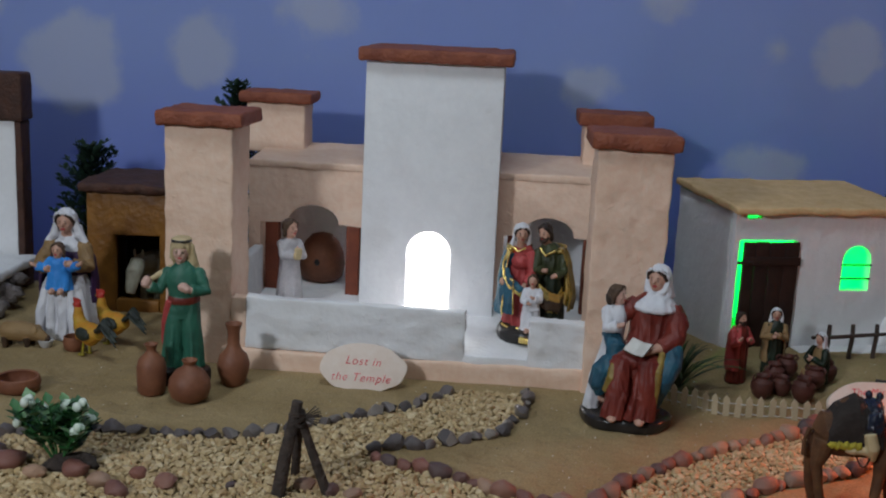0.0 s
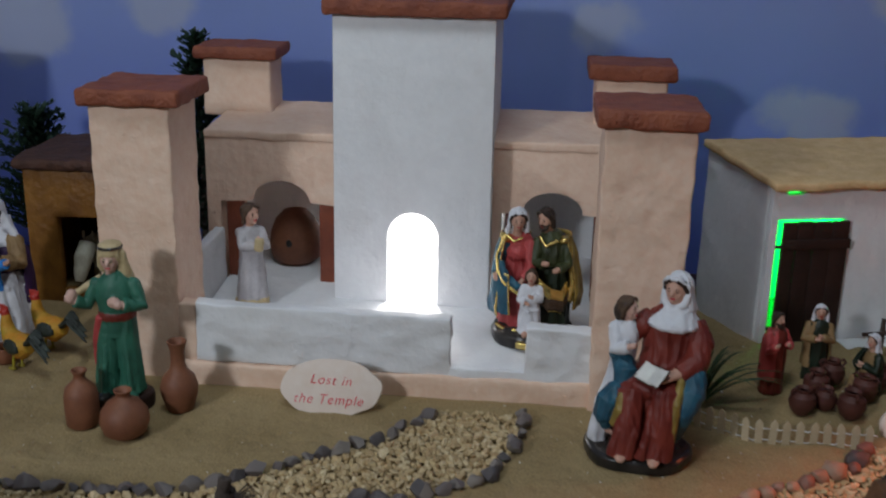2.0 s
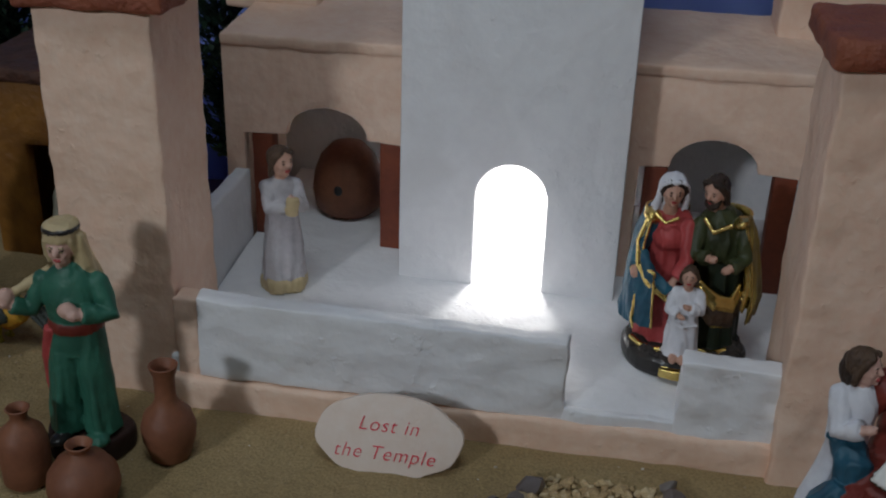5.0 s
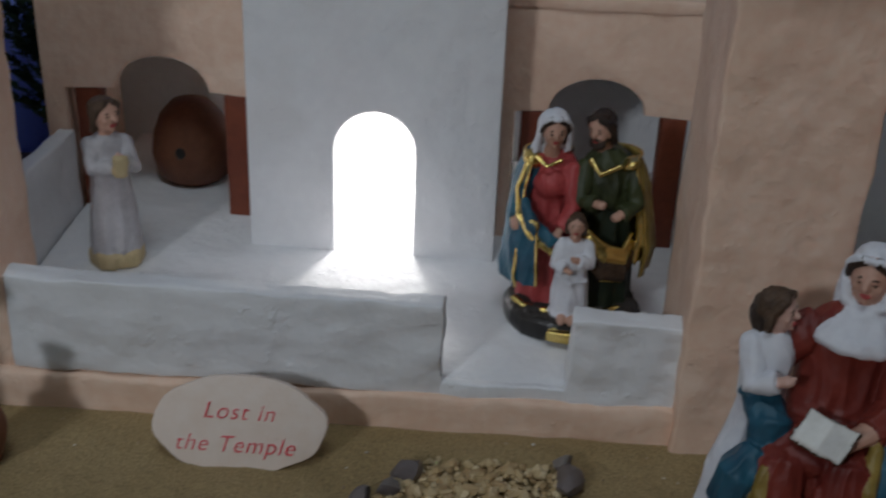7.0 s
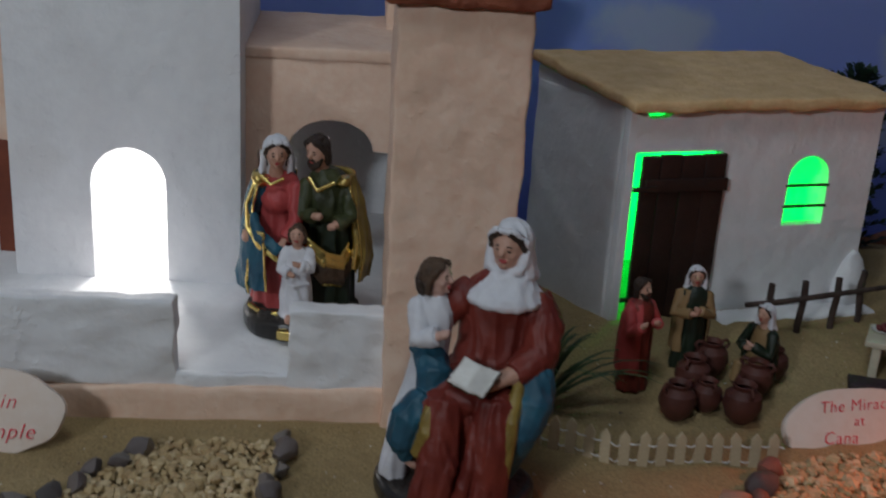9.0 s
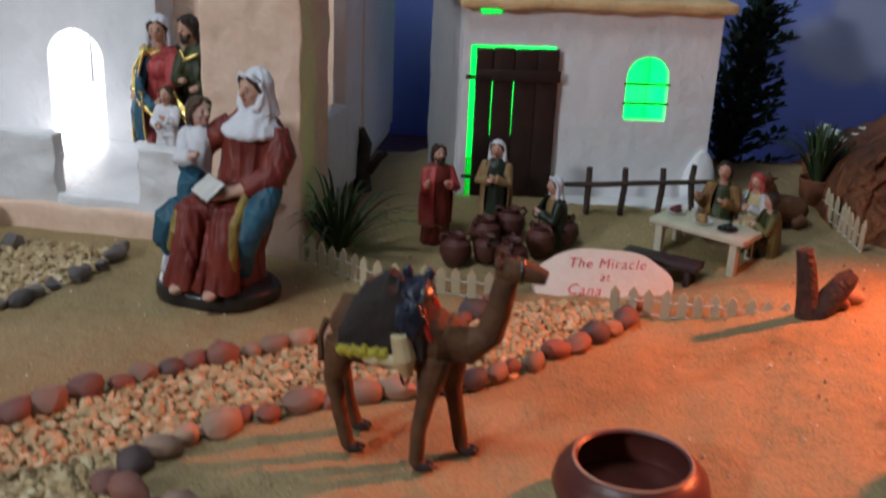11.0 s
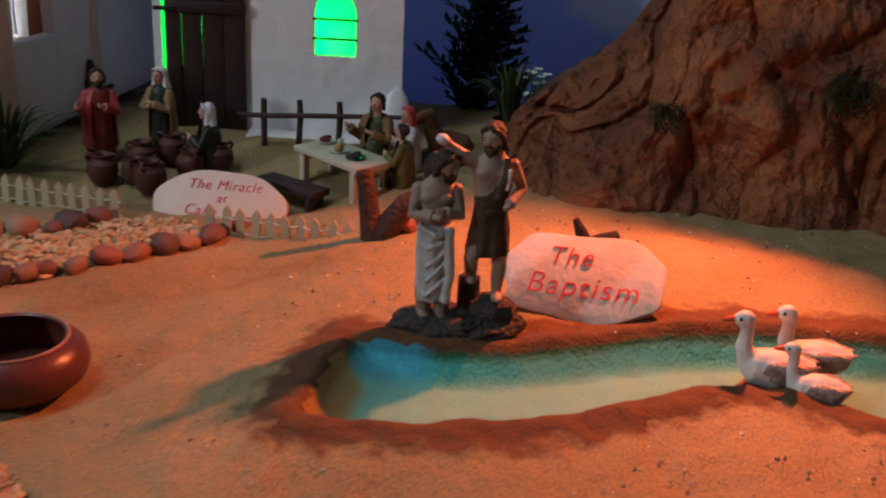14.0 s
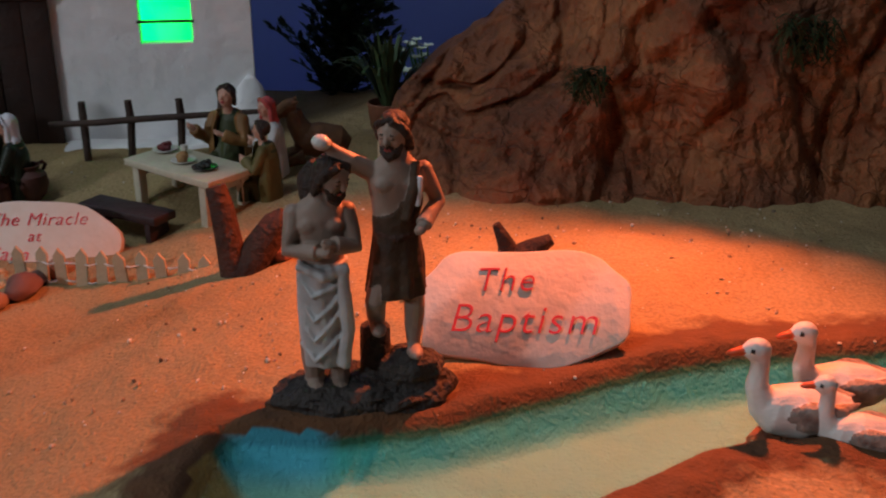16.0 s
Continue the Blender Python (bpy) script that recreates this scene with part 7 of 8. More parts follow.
# the feast's small figurines
def small(name, label, at, h, mats, veil=None, turn=0, seated=False, group="feast figurines", beard=False, reach=False):
    outer, over, skin, hair = mats
    c = Clay()
    k = h / 0.11
    base = 0.0 if not seated else -0.004
    if seated:
        c.loft([(0, 0, base, 0.015 * k, 0.015 * k, 0.07, 8), (0, -0.002, 0.018 * k, 0.016 * k, 0.016 * k, 0.06, 8), (0, 0.002, 0.030 * k, 0.0135 * k, 0.012 * k, 0.04, 8), (0, 0.004, 0.052 * k, 0.013 * k, 0.0095 * k), (0, 0.003, 0.060 * k, 0.005 * k, 0.005 * k)], outer, 36)
        c.tube([(-0.007 * k, -0.006 * k, 0.020 * k), (-0.008 * k, -0.020 * k, 0.018 * k), (-0.008 * k, -0.022 * k, 0.0)], 0.0062 * k, outer)
        c.tube([(0.007 * k, -0.006 * k, 0.020 * k), (0.008 * k, -0.020 * k, 0.018 * k), (0.008 * k, -0.022 * k, 0.0)], 0.0062 * k, outer)
        sh, hz = 0.052 * k, 0.072 * k
    else:
        robe(c, 0, 0, base, 0.090 * k, 0.017 * k, 0.0142 * k, outer, 9, 0.07, 0.8, 0.15)
        sh, hz = 0.080 * k, 0.100 * k
    c.cape([(0, 0.001, sh + 0.007 * k, 0.010 * k, 0.009 * k), (0, 0.001, sh - 0.006 * k, 0.0165 * k, 0.0135 * k, 0.03, 6), (0, 0.001, sh - 0.03 * k, 0.018 * k, 0.0155 * k, 0.05, 7), (0, 0.001, max(0.0, sh - 0.060 * k), 0.018 * k, 0.016 * k, 0.06, 7)], -20, 240, over, 20, 0.0012)
    arm(c, (-0.0135 * k, 0, sh), (-0.019 * k, -0.008 * k, sh - 0.018 * k), ((-0.022 * k, -0.022 * k, sh - 0.006 * k) if reach else (-0.004 * k, -0.018 * k, sh - 0.014 * k)), 0.0048 * k, over, skin)
    arm(c, (0.0135 * k, 0, sh), (0.019 * k, -0.008 * k, sh - 0.018 * k), (0.005 * k, -0.018 * k, sh - 0.010 * k), 0.0048 * k, over, skin)
    head(c, 0, 0, hz, 0.0092 * k, skin, hair, veil, beard)
    c.done(name, label, (*at, ground_at(*at)), turn=turn, group=group, grain=0.0008, folds=0.0005, soft=1)


def resting_ox(at, turn):
    c = Clay()
    c.tube([(-0.036, 0, 0.016), (-0.026, 0, 0.022), (-0.004, 0, 0.025), (0.012, 0, 0.026), (0.020, 0, 0.030)], [0.010, 0.018, 0.020, 0.018, 0.010], CAMELHIDE, 16)
    c.tube([(0.010, 0, 0.030), (0.020, 0, 0.046), (0.023, 0, 0.060)], [0.015, 0.0115, 0.0095], CAMELHIDE, 14)
    c.tube([(0.020, 0, 0.066), (0.030, 0, 0.064), (0.041, 0, 0.057), (0.046, 0, 0.054)], [0.0085, 0.0088, 0.0066, 0.0048], CAMELHIDE, 12)
    for sy in (-1, 1):
        c.tube([(0.020, sy * 0.007, 0.070), (0.018, sy * 0.014, 0.073)], [0.0026, 0.0014], CAMELHIDE, 8)
        c.ball((0.032, sy * 0.0072, 0.066), 0.0012, BLACK, seg=6)
        c.tube([(0.014, sy * 0.014, 0.010), (0.030, sy * 0.016, 0.006), (0.036, sy * 0.014, 0.004)], [0.008, 0.006, 0.004], CAMELHIDE, 10)
        c.tube([(-0.026, sy * 0.014, 0.012), (-0.012, sy * 0.020, 0.006)], [0.012, 0.006], CAMELHIDE, 10)
    c.done("resting_animal", "small brown toy animal lying beside the table", (*at, ground_at(*at)), "animal", turn=turn, grain=0.0009, size=0.78)


small("standing_figure", "small figurine of a man in a crimson robe", (0.396, 1.503), 0.104, (RED, ROSE, SKIN, HAIR), None, 35, False, beard=True, reach=True)
small("standing_figure", "small figurine of a woman with white veil and dark gown", (0.453, 1.532), 0.098, (DARKGREEN, TAN, SKIN, HAIR), CLOTHW, -10)
small("kneeling_figure", "small kneeling figurine in tan with a white headcloth", (0.516, 1.516), 0.098, (TAN, DARKGREEN, SKIN, HAIR), CLOTHW, -60, True)
small("seated_figure", "small seated figurine of a man in ochre robe", (0.688, 1.568), 0.106, (OLIVE, OCHREROBE, SKIN, HAIR), None, -12, True, reach=True)
small("seated_figure", "small seated figurine in pale robe with red headcloth", (0.722, 1.566), 0.090, (CREAM, GREYCLOTH, SKIN, ROSE), ROSE, -40, True)
small("seated_figure", "small seated figurine in an olive brown robe", (0.732, 1.518), 0.086, (OLIVE, OLIVETAN, SKIN, HAIR), None, -75, True)
resting_ox((0.754, 1.600), 200)


# ---- animals
def camel():
    c = Clay()
    c.tube([(-0.044, 0, 0.086), (-0.038, 0, 0.090), (-0.018, 0, 0.090), (0.006, 0, 0.088), (0.028, 0, 0.088), (0.040, 0, 0.090)], [0.010, 0.0215, 0.0235, 0.0215, 0.0205, 0.012], CAMELHIDE, 18, 1.1)
    c.ball((-0.010, 0, 0.112), (0.021, 0.016, 0.020), CAMELHIDE)
    c.tube([(0.030, 0, 0.092), (0.048, 0, 0.086), (0.060, 0.0, 0.096), (0.066, 0, 0.116), (0.069, 0, 0.138)], [0.0165, 0.0135, 0.0105, 0.0088, 0.0082], CAMELHIDE, 14)
    c.ball((0.072, 0, 0.143), (0.0115, 0.0085, 0.009), CAMELHIDE)
    c.tube([(0.074, 0, 0.145), (0.086, 0, 0.143), (0.096, 0, 0.1405)], [0.0085, 0.0068, 0.0052], CAMELHIDE, 12)
    for s in (-1, 1):
        c.ball((0.064, s * 0.008, 0.151), (0.0028, 0.0018, 0.005), CAMELHIDE, (s * 20, 0, 0), 8)
        c.ball((0.080, s * 0.0068, 0.1475), 0.0014, BLACK, seg=6)
    for s in (0.080,):
        c.tube([(s, 0.0078 * math.cos(a), 0.144 + 0.0085 * math.sin(a)) for a in np.linspace(0, 6.28, 16)], 0.0008, BLACK, 5)
    legs = (((-0.038, -0.010, 0.085), (-0.044, -0.011, 0.055), (-0.039, -0.011, 0.028), (-0.0335, -0.0105, 0.004)), ((-0.037, 0.010, 0.085), (-0.045, 0.014, 0.055), (-0.042, 0.018, 0.028), (-0.036, 0.0205, 0.004)),
            ((0.026, -0.010, 0.080), (0.022, -0.016, 0.050), (0.018, -0.021, 0.026), (0.018, -0.023, 0.004)), ((0.034, 0.008, 0.080), (0.036, 0.008, 0.050), (0.041, 0.006, 0.026), (0.045, 0.005, 0.004)))
    for a, b, d, e in legs:
        c.tube([a, tuple(0.5 * (p + q) for p, q in zip(a, b)), b, d, e], [0.0125, 0.0105, 0.0066, 0.0055, 0.0052], CAMELHIDE, 12)
        for sy in (-1, 1):
            c.ball((e[0] + 0.005, e[1] + sy * 0.0028, 0.0028), (0.0078, 0.0034, 0.0034), BLACK, seg=10)
    c.tube([(-0.052, 0, 0.094), (-0.057, 0, 0.08), (-0.056, 0, 0.062)], [0.003, 0.0022, 0.003], CAMELHIDE, 8)
    # saddle cloth, fringe and pack
    cloth = [(-0.038, 0.104), (-0.026, 0.125), (-0.008, 0.136), (0.008, 0.124), (0.020, 0.110)]
    prev, mi = None, c.slot(FELT)
    for x, top in cloth:
        row = []
        for i in range(15):
            a = math.pi * i / 14
            y, z = -0.0245 * math.cos(a), 0.086 + (top - 0.086) * math.sin(a) ** 0.6
            row.append(c.bm.verts.new((x, y, z - 0.004 * (i in (0, 14)))))
        if prev:
            for i in range(14):
                f = c.bm.faces.new((prev[i], row[i], row[i + 1], prev[i + 1]))
                f.material_index, f.smooth = mi, True
            c.bm.faces.new((prev[14], row[14], row[0], prev[0])).material_index = mi
        if x in (cloth[0][0], cloth[-1][0]):
            c.bm.faces.new(row).material_index = mi
        prev = row
    for s in (-1, 1):
        c.tube([(x, s * 0.0252, 0.0845 + 0.002 * math.sin(x * 900)) for x in np.linspace(-0.037, -0.004, 14)], 0.0036, YELLOW, 8)
        c.tube([(0.004, s * 0.0245, 0.100), (0.008, s * 0.026, 0.084), (0.010, s * 0.0225, 0.070)], [0.006, 0.0075, 0.004], CREAM, 10)
        c.tube([(x, s * 0.0245, 0.0800) for x in np.linspace(-0.020, 0.010, 8)], [0.003, 0.0042, 0.005, 0.004, 0.0045, 0.005, 0.006, 0.005], CREAM, 8)
        c.ball((0.010, s * 0.020, 0.108), (0.011, 0.0085, 0.015), NAVY, wobble=0.25)
        c.tube([(0.014, s * 0.012, 0.122), (0.020, s * 0.020, 0.106), (0.024, s * 0.019, 0.096)], 0.0024, COMB, 8)
    c.ball((0.010, 0, 0.122), (0.012, 0.017, 0.010), NAVY, wobble=0.2)
    for x in (-0.001, 0.017):
        c.tube([(x, 0.023 * math.cos(a), 0.098 + 0.033 * math.sin(a)) for a in np.linspace(0, 3.14, 14)], 0.0017, BLACK, 6)
    c.tube([(0.006, 0.0275 * math.cos(a), 0.082 + 0.0275 * math.sin(a)) for a in np.linspace(0, 6.28, 24)], 0.0014, BLACK, 6)
    c.ball((0.004, -0.004, 0.137), (0.004, 0.004, 0.005), NAVY)
    c.ball((0.018, 0.002, 0.134), (0.004, 0.004, 0.005), NAVY)
    c.done("camel", "brown toy camel with dark saddlecloth, yellow fringe and pack", (0.4445, 1.0985, 0.002), "camel", grain=0.0008, soft=2)


camel()


def goose(at, turn, size, group="geese"):
    c = Clay()
    c.tube([(-0.030, 0, 0.020), (-0.020, 0, 0.017), (-0.004, 0, 0.0155), (0.012, 0, 0.0165), (0.020, 0, 0.020)], [0.003, 0.0105, 0.0145, 0.0125, 0.006], GOOSE, 18, 1.0)
    c.tube([(0.015, 0, 0.020), (0.0195, 0, 0.030), (0.019, 0, 0.041), (0.020, 0, 0.048)], [0.0085, 0.0058, 0.0048, 0.005], GOOSE, 14)
    c.ball((0.0215, 0, 0.050), (0.0074, 0.0062, 0.0062), GOOSE)
    c.tube([(0.027, 0, 0.0495), (0.033, 0, 0.0485), (0.0365, 0, 0.0478)], [0.0032, 0.0024, 0.0012], BEAK, 10, 0.8)
    for s in (-1, 1):
        c.ball((0.0245, s * 0.0054, 0.0515), 0.0013, BLACK, seg=8)
        c.ball((-0.008, s * 0.0115, 0.0180), (0.0165, 0.0042, 0.0085), WING, (0, 8, s * -4), wobble=0.2)
        c.tube([(-0.010, s * 0.0125, 0.022), (-0.022, s * 0.010, 0.0215), (-0.032, s * 0.004, 0.0225)], [0.0035, 0.003, 0.001], WING, 8)
    g = c.done("goose", "white painted goose with grey-brown wings and orange beak", at, "goose", group, turn)
    g.scale = (size,) * 3


single("mud_mound", ball(bmesh.new(), (0, 0, 0), (0.030, 0.018, 0.012), wobble=0.35), [ROCK], "small brown clay mound in the pond", "mound", (1.108, 1.197, 0.022))
goose((1.099, 1.197, 0.028), 186, 0.98)
goose((1.126, 1.231, 0.024), 193, 0.97)
goose((1.127, 1.186, 0.026), 180, 0.78)


def hen(at, turn):
    c = Clay()
    c.tube([(-0.020, 0, 0.030), (-0.008, 0, 0.026), (0.006, 0, 0.028), (0.014, 0, 0.038)], [0.007, 0.0125, 0.0115, 0.006], HENGOLD, 14, 1.1)
    c.tube([(0.010, 0, 0.032), (0.015, 0, 0.044), (0.015, 0, 0.054)], [0.0088, 0.0062, 0.0042], HENGOLD, 12)
    c.ball((0.0165, 0, 0.0565), (0.0052, 0.0045, 0.0048), COMB)
    c.tube([(0.020, 0, 0.0565), (0.0255, 0, 0.0555)], [0.002, 0.0006], YELLOW, 8)
    for k in range(4):
        c.ball((0.011 + 0.0035 * k, 0, 0.0625 - 0.0006 * abs(k - 1.5)), (0.0018, 0.001, 0.0032), COMB, seg=8)
    c.ball((0.019, 0, 0.0505), (0.0018, 0.0016, 0.0034), COMB, seg=8)
    for k in range(6):
        a = radians(40 + 18 * k)
        c.tube([(-0.016, 0.002 * (k % 3 - 1), 0.030), (-0.026 - 0.004 * math.sin(a), 0.003 * (k % 3 - 1), 0.036 + 0.012 * math.cos(a * 0.6)), (-0.038 - 0.003 * k % 2, 0.004 * (k % 3 - 1), 0.030 + 0.014 * math.cos(a))], [0.0045, 0.004, 0.001], HENDARK, 8, 0.5)
    for s in (-1, 1):
        c.ball((-0.004, s * 0.0105, 0.028), (0.0115, 0.003, 0.0075), HENDARK if s > 0 else HENGOLD, wobble=0.2)
        c.tube([(0.002, s * 0.004, 0.018), (0.003, s * 0.005, 0.0)], 0.0016, YELLOW, 6)
        c.ball((0.005, s * 0.005, 0.0012), (0.006, 0.0032, 0.0014), YELLOW, seg=8)
    c.done("hen", "golden painted hen with red comb and dark tail", at, "hen", "hens", turn, size=1.3, grain=0.0008)


hen((-0.556, 1.458, 0.0), 150)
hen((-0.541, 1.518, 0.0), 160)


def grazing_pig():
    c = Clay()
    c.tube([(-0.032, 0, 0.022), (-0.022, 0, 0.024), (0.0, 0, 0.024), (0.018, 0, 0.023), (0.030, 0, 0.019), (0.040, 0, 0.014)], [0.006, 0.0145, 0.016, 0.0135, 0.0095, 0.006], TAN, 16)
    c.ball((0.042, 0, 0.0135), (0.004, 0.0058, 0.0055), HIDE)
    for x in (-0.020, 0.014):
        for s in (-1, 1):
            c.tube([(x, s * 0.008, 0.016), (x, s * 0.008, -0.001)], [0.006, 0.0038], HIDE)
    for s in (-1, 1):
        c.ball((0.026, s * 0.008, 0.029), (0.004, 0.002, 0.006), TAN, (s * 30, 0, 0), 8)
    c.done("farm_animal", "tan toy farm animal feeding at a small bowl", (-0.668, 1.480, 0.0), "animal")


grazing_pig()


def horse_in_stable():
    c = Clay()
    c.tube([(0.010, 0.075, 0.085), (0.008, 0.045, 0.092), (0.003, 0.022, 0.096)], [0.020, 0.018, 0.0145], HORSE, 14)
    c.tube([(0.003, 0.020, 0.100), (0.0, 0.006, 0.082), (-0.002, -0.004, 0.060), (-0.003, -0.008, 0.048)], [0.0135, 0.0145, 0.0105, 0.0075], HORSE, 14)
    for s in (-1, 1):
        c.ball((0.003 + s * 0.007, 0.020, 0.113), (0.003, 0.003, 0.008), HORSE, seg=8)
        c.ball((-0.001 + s * 0.0125, 0.004, 0.083), 0.0018, BLACK, seg=8)
        c.tube([(0.010 + s * 0.012, 0.06, 0.08), (0.010 + s * 0.012, 0.06, 0.021)], 0.007, HORSE)
        c.tube([(0.010 + s * 0.012, 0.10, 0.08), (0.010 + s * 0.012, 0.10, 0.021)], 0.007, HORSE)
    c.tube([(0.010, 0.05, 0.085), (0.010, 0.08, 0.085), (0.010, 0.11, 0.085)], [0.020, 0.022, 0.016], HORSE, 14)
    c.done("horse", "white toy horse looking out of a stable door", (-0.578, 1.718, ground_at(-0.54, 1.73) - 0.020), "horse")


horse_in_stable()

# ---- stones and gravel
def pebble_mesh(name, m, seed, sub=2, rough=0.28, broken=0):
    bm = bmesh.new()
    bmesh.ops.create_icosphere(bm, subdivisions=sub, radius=1.0)
    for v in bm.verts:
        k = 1 + rough * noise.noise(v.co * 1.1 + Vector((seed * 3.1, seed, 0))) + 0.10 * noise.noise(v.co * 2.7 + Vector((0, seed * 2, 5)))
        v.co = Vector((v.co.x * 1.0, v.co.y * 0.80, v.co.z * 0.72)) * k
    chip = random.Random(seed)
    for _ in range(broken):
        d = Vector((chip.uniform(-1, 1), chip.uniform(-1, 1), chip.uniform(-0.4, 1))).normalized()
        reach = chip.uniform(0.42, 0.66)
        for v in bm.verts:
            over = v.co.dot(d) - reach
            if over > 0:
                v.co -= d * over
    return mesh_of(name, bm, m)


RED_SHAPES = [pebble_mesh("border_stone", STONE, k) for k in range(7)]
GREY_SHAPES = [pebble_mesh("border_stone", GREYSTONE, k + 20, 2, 0.5, 6) for k in range(7)]


def border(line, shapes, size, label, group):
    """Stones laid one beside another along a bent line."""
    pts = [Vector((*p, 0)) for p in line]
    left = 0.0
    for a, b in zip(pts, pts[1:]):
        d = b - a
        n, run = d.normalized(), d.length
        s = left
        while s < run:
            k = size * random.uniform(0.72, 1.28)
            p = a + n * s + Vector((-n.y, n.x, 0)) * random.uniform(-0.004, 0.004)
            ob = new("border_stone", random.choice(shapes))
            ob.matrix_basis = Matrix.LocRotScale((p.x, p.y, ground_at(p.x, p.y) + 0.42 * k), Euler((random.uniform(-0.3, 0.3), random.uniform(-0.3, 0.3), math.atan2(n.y, n.x) + random.uniform(-0.5, 0.5))), (k, k * random.uniform(0.8, 1.05), k * random.uniform(0.85, 1.1)))
            tagged(ob, label, "stone", group)
            s += k * 1.75
        left = s - run


border(EDGE_TEMPLE_WEST, GREY_SHAPES, 0.0118, "rough grey stone edging the gravel path", "grey path stones")
border(EDGE_TEMPLE_EAST, GREY_SHAPES, 0.0128, "rough dark grey stone edging the gravel path", "grey path stones")
border(EDGE_TONGUE, RED_SHAPES, 0.0130, "smooth reddish pebble edging the gravel path", "red path pebbles")
border(EDGE_CAMEL, RED_SHAPES, 0.0132, "smooth reddish pebble edging the gravel path", "red path pebbles")
border(EDGE_FRONT, RED_SHAPES, 0.0135, "smooth reddish pebble along the table's edge", "red path pebbles")
for x, y, k in ((-0.375, 1.030, 0.016), (-0.342, 1.058, 0.012), (-0.305, 1.040, 0.015), (-0.410, 1.050, 0.018), (-0.450, 1.040, 0.014), (-0.350, 1.010, 0.015), (-0.155, 1.060, 0.013), (-0.125, 1.052, 0.012), (-0.100, 1.045, 0.011), (-0.235, 1.048, 0.007), (-0.49, 1.06, 0.02), (-0.52, 1.09, 0.016), (0.782, 1.380, 0.013), (0.797, 1.394, 0.011)):
    ob = new("loose_stone", random.choice(RED_SHAPES))
    ob.matrix_basis = Matrix.LocRotScale((x, y, ground_at(x, y) + 0.4 * k), Euler((0.2, 0.1, random.uniform(0, 6))), (k, k, k * 0.85))
    tagged(ob, "loose reddish stone lying on the ground", "stone", "loose stones")


def berry(at, k):
    bm = ball(bmesh.new(), (0, 0, 0.7 * k), (k, 0.9 * k, 0.8 * k), wobble=0.12)
    tube(bm, [(0, 0, 1.4 * k), (0.3 * k, 0, 1.75 * k)], [0.12 * k, 0.08 * k], 6)
    single("berry", bm, COMB, "small dried red berry lying on the sand", "berry", (*at, ground_at(*at) - 0.001), group="red berries")


berry((0.934, 0.938), 0.0062)
berry((1.090, 1.010), 0.0052)


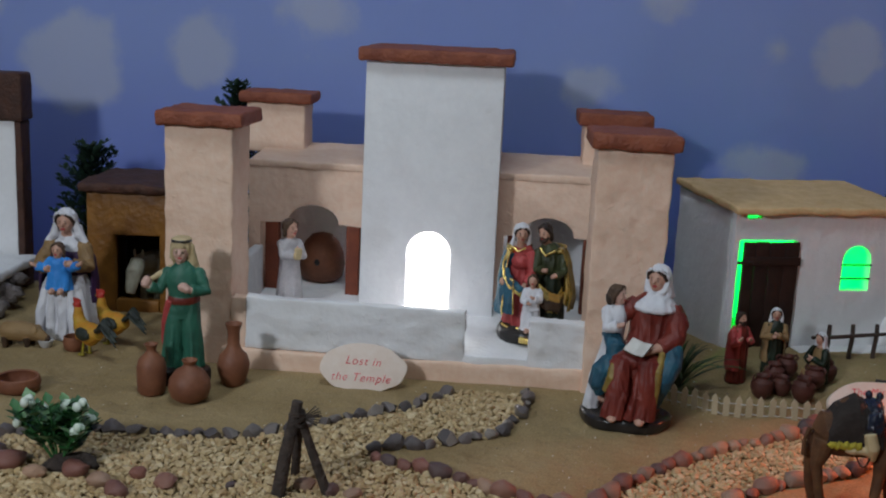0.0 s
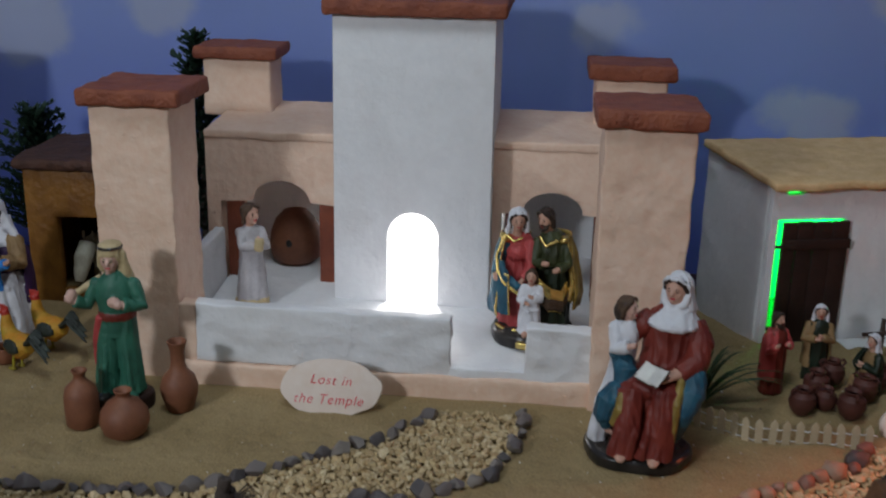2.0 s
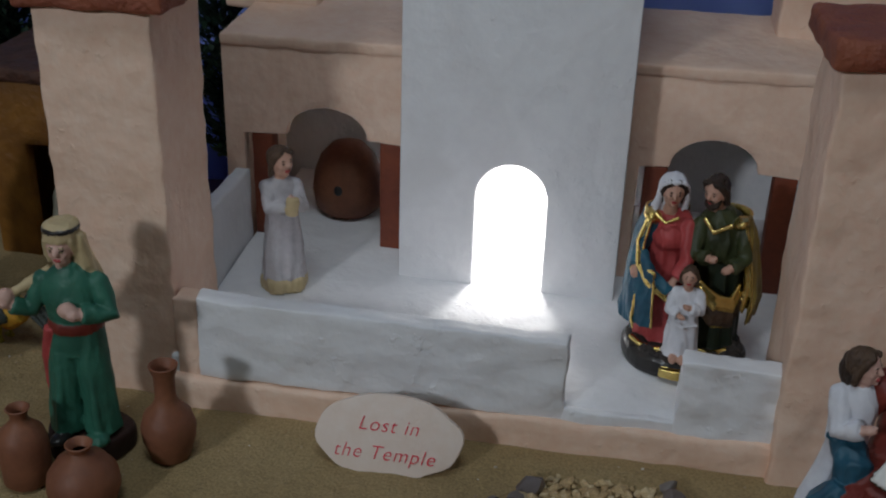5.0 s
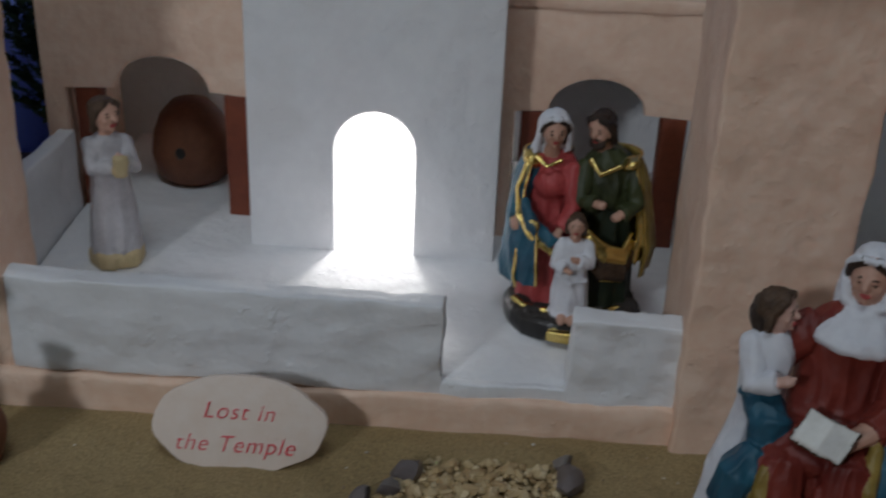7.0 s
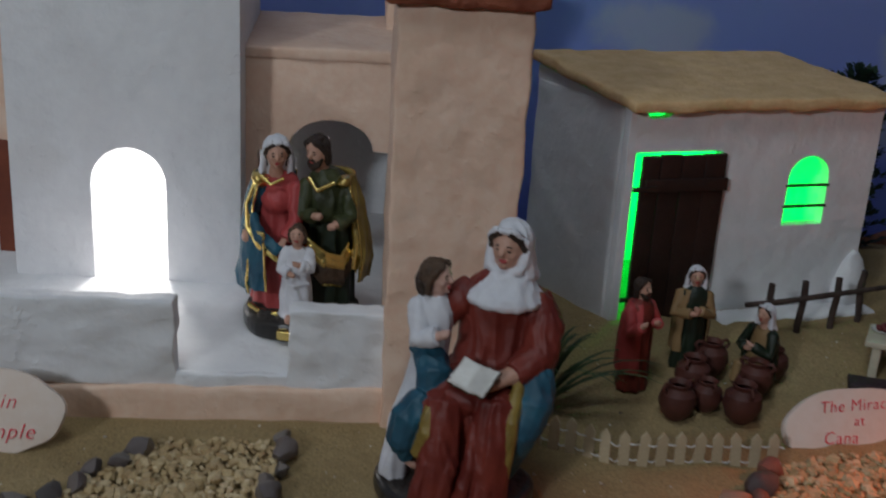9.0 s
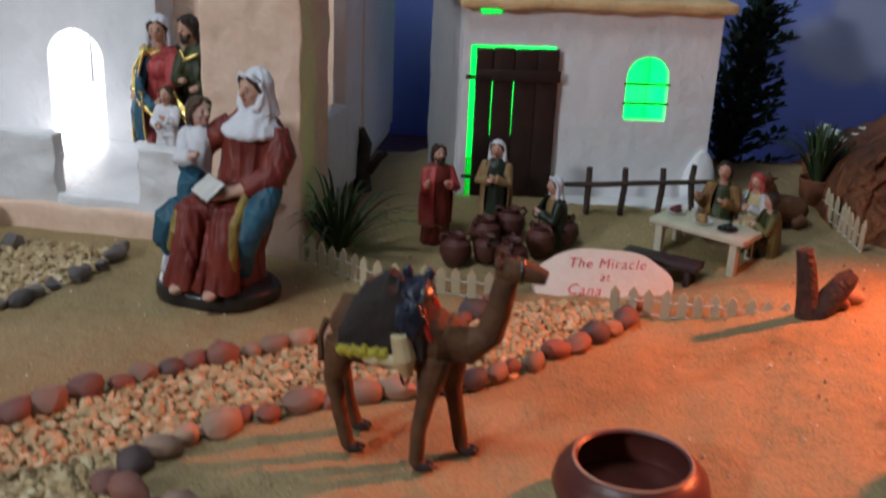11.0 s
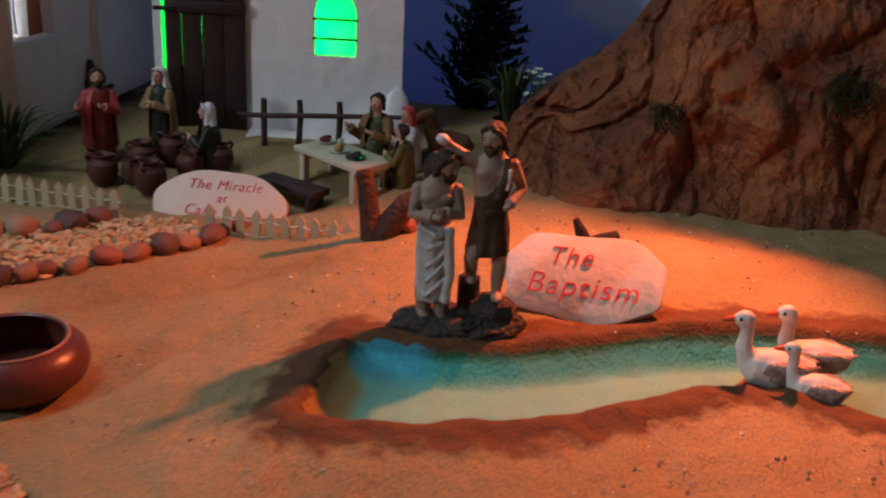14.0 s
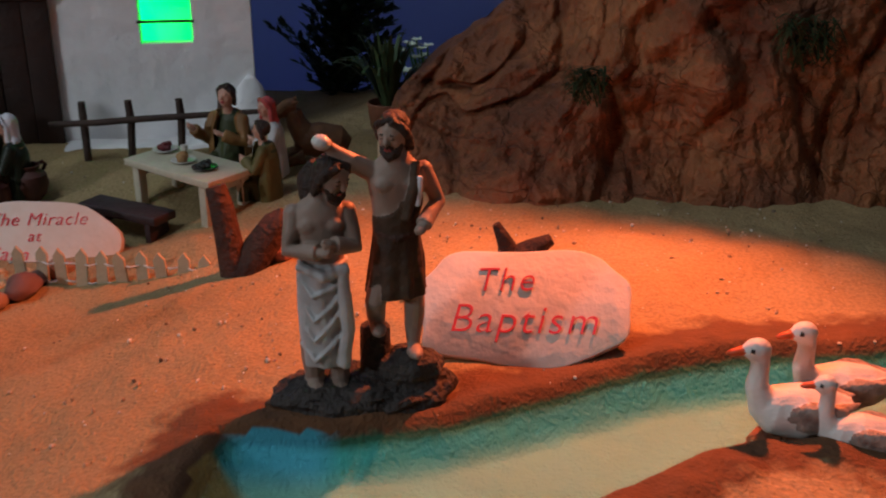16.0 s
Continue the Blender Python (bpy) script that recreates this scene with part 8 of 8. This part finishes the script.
def gravel():
    step = 0.0054
    xs, ys = np.meshgrid(np.arange(-0.80, 0.745, step), np.arange(0.866, 1.435, step), indexing="ij")
    rng = np.random.default_rng(4)
    xs, ys = xs + rng.uniform(-0.45, 0.45, xs.shape) * step, ys + rng.uniform(-0.45, 0.45, ys.shape) * step
    fade = np.where(xs > 0.62, (0.78 - xs) / 0.16, 1.0) > rng.random(xs.shape)
    keep = inside(GRAVELLED, xs, ys) & fade
    px, py = xs[keep], ys[keep]
    t = thing("gravel_path", "path of pale crushed gravel between stone borders", "gravel")
    bm = bmesh.new()
    bmesh.ops.create_icosphere(bm, subdivisions=1, radius=1.0)
    base = np.array([v.co for v in bm.verts])
    tris = np.array([[v.index for v in f.verts] for f in bm.faces])
    bm.free()
    near = (px > 0.38) & (px < 0.62) & (py < 0.945)
    count = 0
    shapes = []
    for k in range(6):
        bm = bmesh.new()
        bmesh.ops.create_icosphere(bm, subdivisions=1, radius=1.0)
        for v in bm.verts:
            v.co *= 1 + 0.35 * noise.noise(v.co * 1.3 + Vector((k * 4.0, 0, 0)))
        shapes.append(mesh_of("pebble", bm, GRAVEL, False))
    verts, faces, n = [], [], 0
    for x, y, one in zip(px, py, near):
        r = 0.0024 + 0.0036 * rng.random() ** 2
        sc = np.array([r * rng.uniform(0.9, 1.5), r * rng.uniform(0.7, 1.1), r * rng.uniform(0.5, 0.9)])
        e = Euler((rng.uniform(-0.5, 0.5), rng.uniform(-0.5, 0.5), rng.uniform(0, 6.3)))
        z = ground_at(x, y) + rng.uniform(-0.0015, 0.0018)
        if one and count < 300:
            ob = new("pebble", shapes[count % 6])
            ob.parent = t
            ob.matrix_basis = Matrix.LocRotScale((x, y, z), e, tuple(sc))
            count += 1
            continue
        m = np.array(e.to_matrix())
        p = (base * (1 + rng.uniform(-0.32, 0.32, (len(base), 1))) * sc) @ m.T + np.array([x, y, z])
        verts.append(p)
        faces.append(tris + n)
        n += len(base)
    me = bpy.data.meshes.new("gravel_bed")
    me.from_pydata(np.concatenate(verts).tolist(), [], np.concatenate(faces).tolist())
    me.materials.append(GRAVEL)
    ob = new("gravel_bed", me)
    ob.parent = t
    tagged(ob, kind="stuff")


gravel()


def grit():
    """Stray grains on the sand, pale and dark."""
    rng = np.random.default_rng(9)
    bm = bmesh.new()
    bmesh.ops.create_icosphere(bm, subdivisions=1, radius=1.0)
    base, tris = np.array([v.co for v in bm.verts]), np.array([[v.index for v in f.verts] for f in bm.faces])
    bm.free()
    verts, faces, n = [], [], 0
    for x, y in zip(np.concatenate([rng.uniform(-0.6, 1.25, 2600), rng.uniform(0.70, 1.30, 1300)]), np.concatenate([rng.uniform(0.865, 1.62, 2600), rng.uniform(0.90, 1.50, 1300)])):
        ax, ay = np.array([x]), np.array([y])
        if inside(POND, ax, ay)[0] or (-0.44 < x < 0.27 and y > 1.44):
            continue
        r = 0.0005 + 0.0011 * rng.random() ** 3
        verts.append(base * r * rng.uniform(0.6, 1.3, 3) + np.array([x, y, ground_at(x, y) + 0.0006]))
        faces.append(tris + n)
        n += len(base)
    me = bpy.data.meshes.new("sand_grit")
    me.from_pydata(np.concatenate(verts).tolist(), [], np.concatenate(faces).tolist())
    me.materials.append(GRIT)
    tagged(new("sand_grit", me), "stray pale and dark grains scattered on the sand", "grit", kind="stuff")


GRIT = stone_material("stray_grains", (0.10, 0.06, 0.04), (0.45, 0.33, 0.2), (0.75, 0.7, 0.6))
grit()
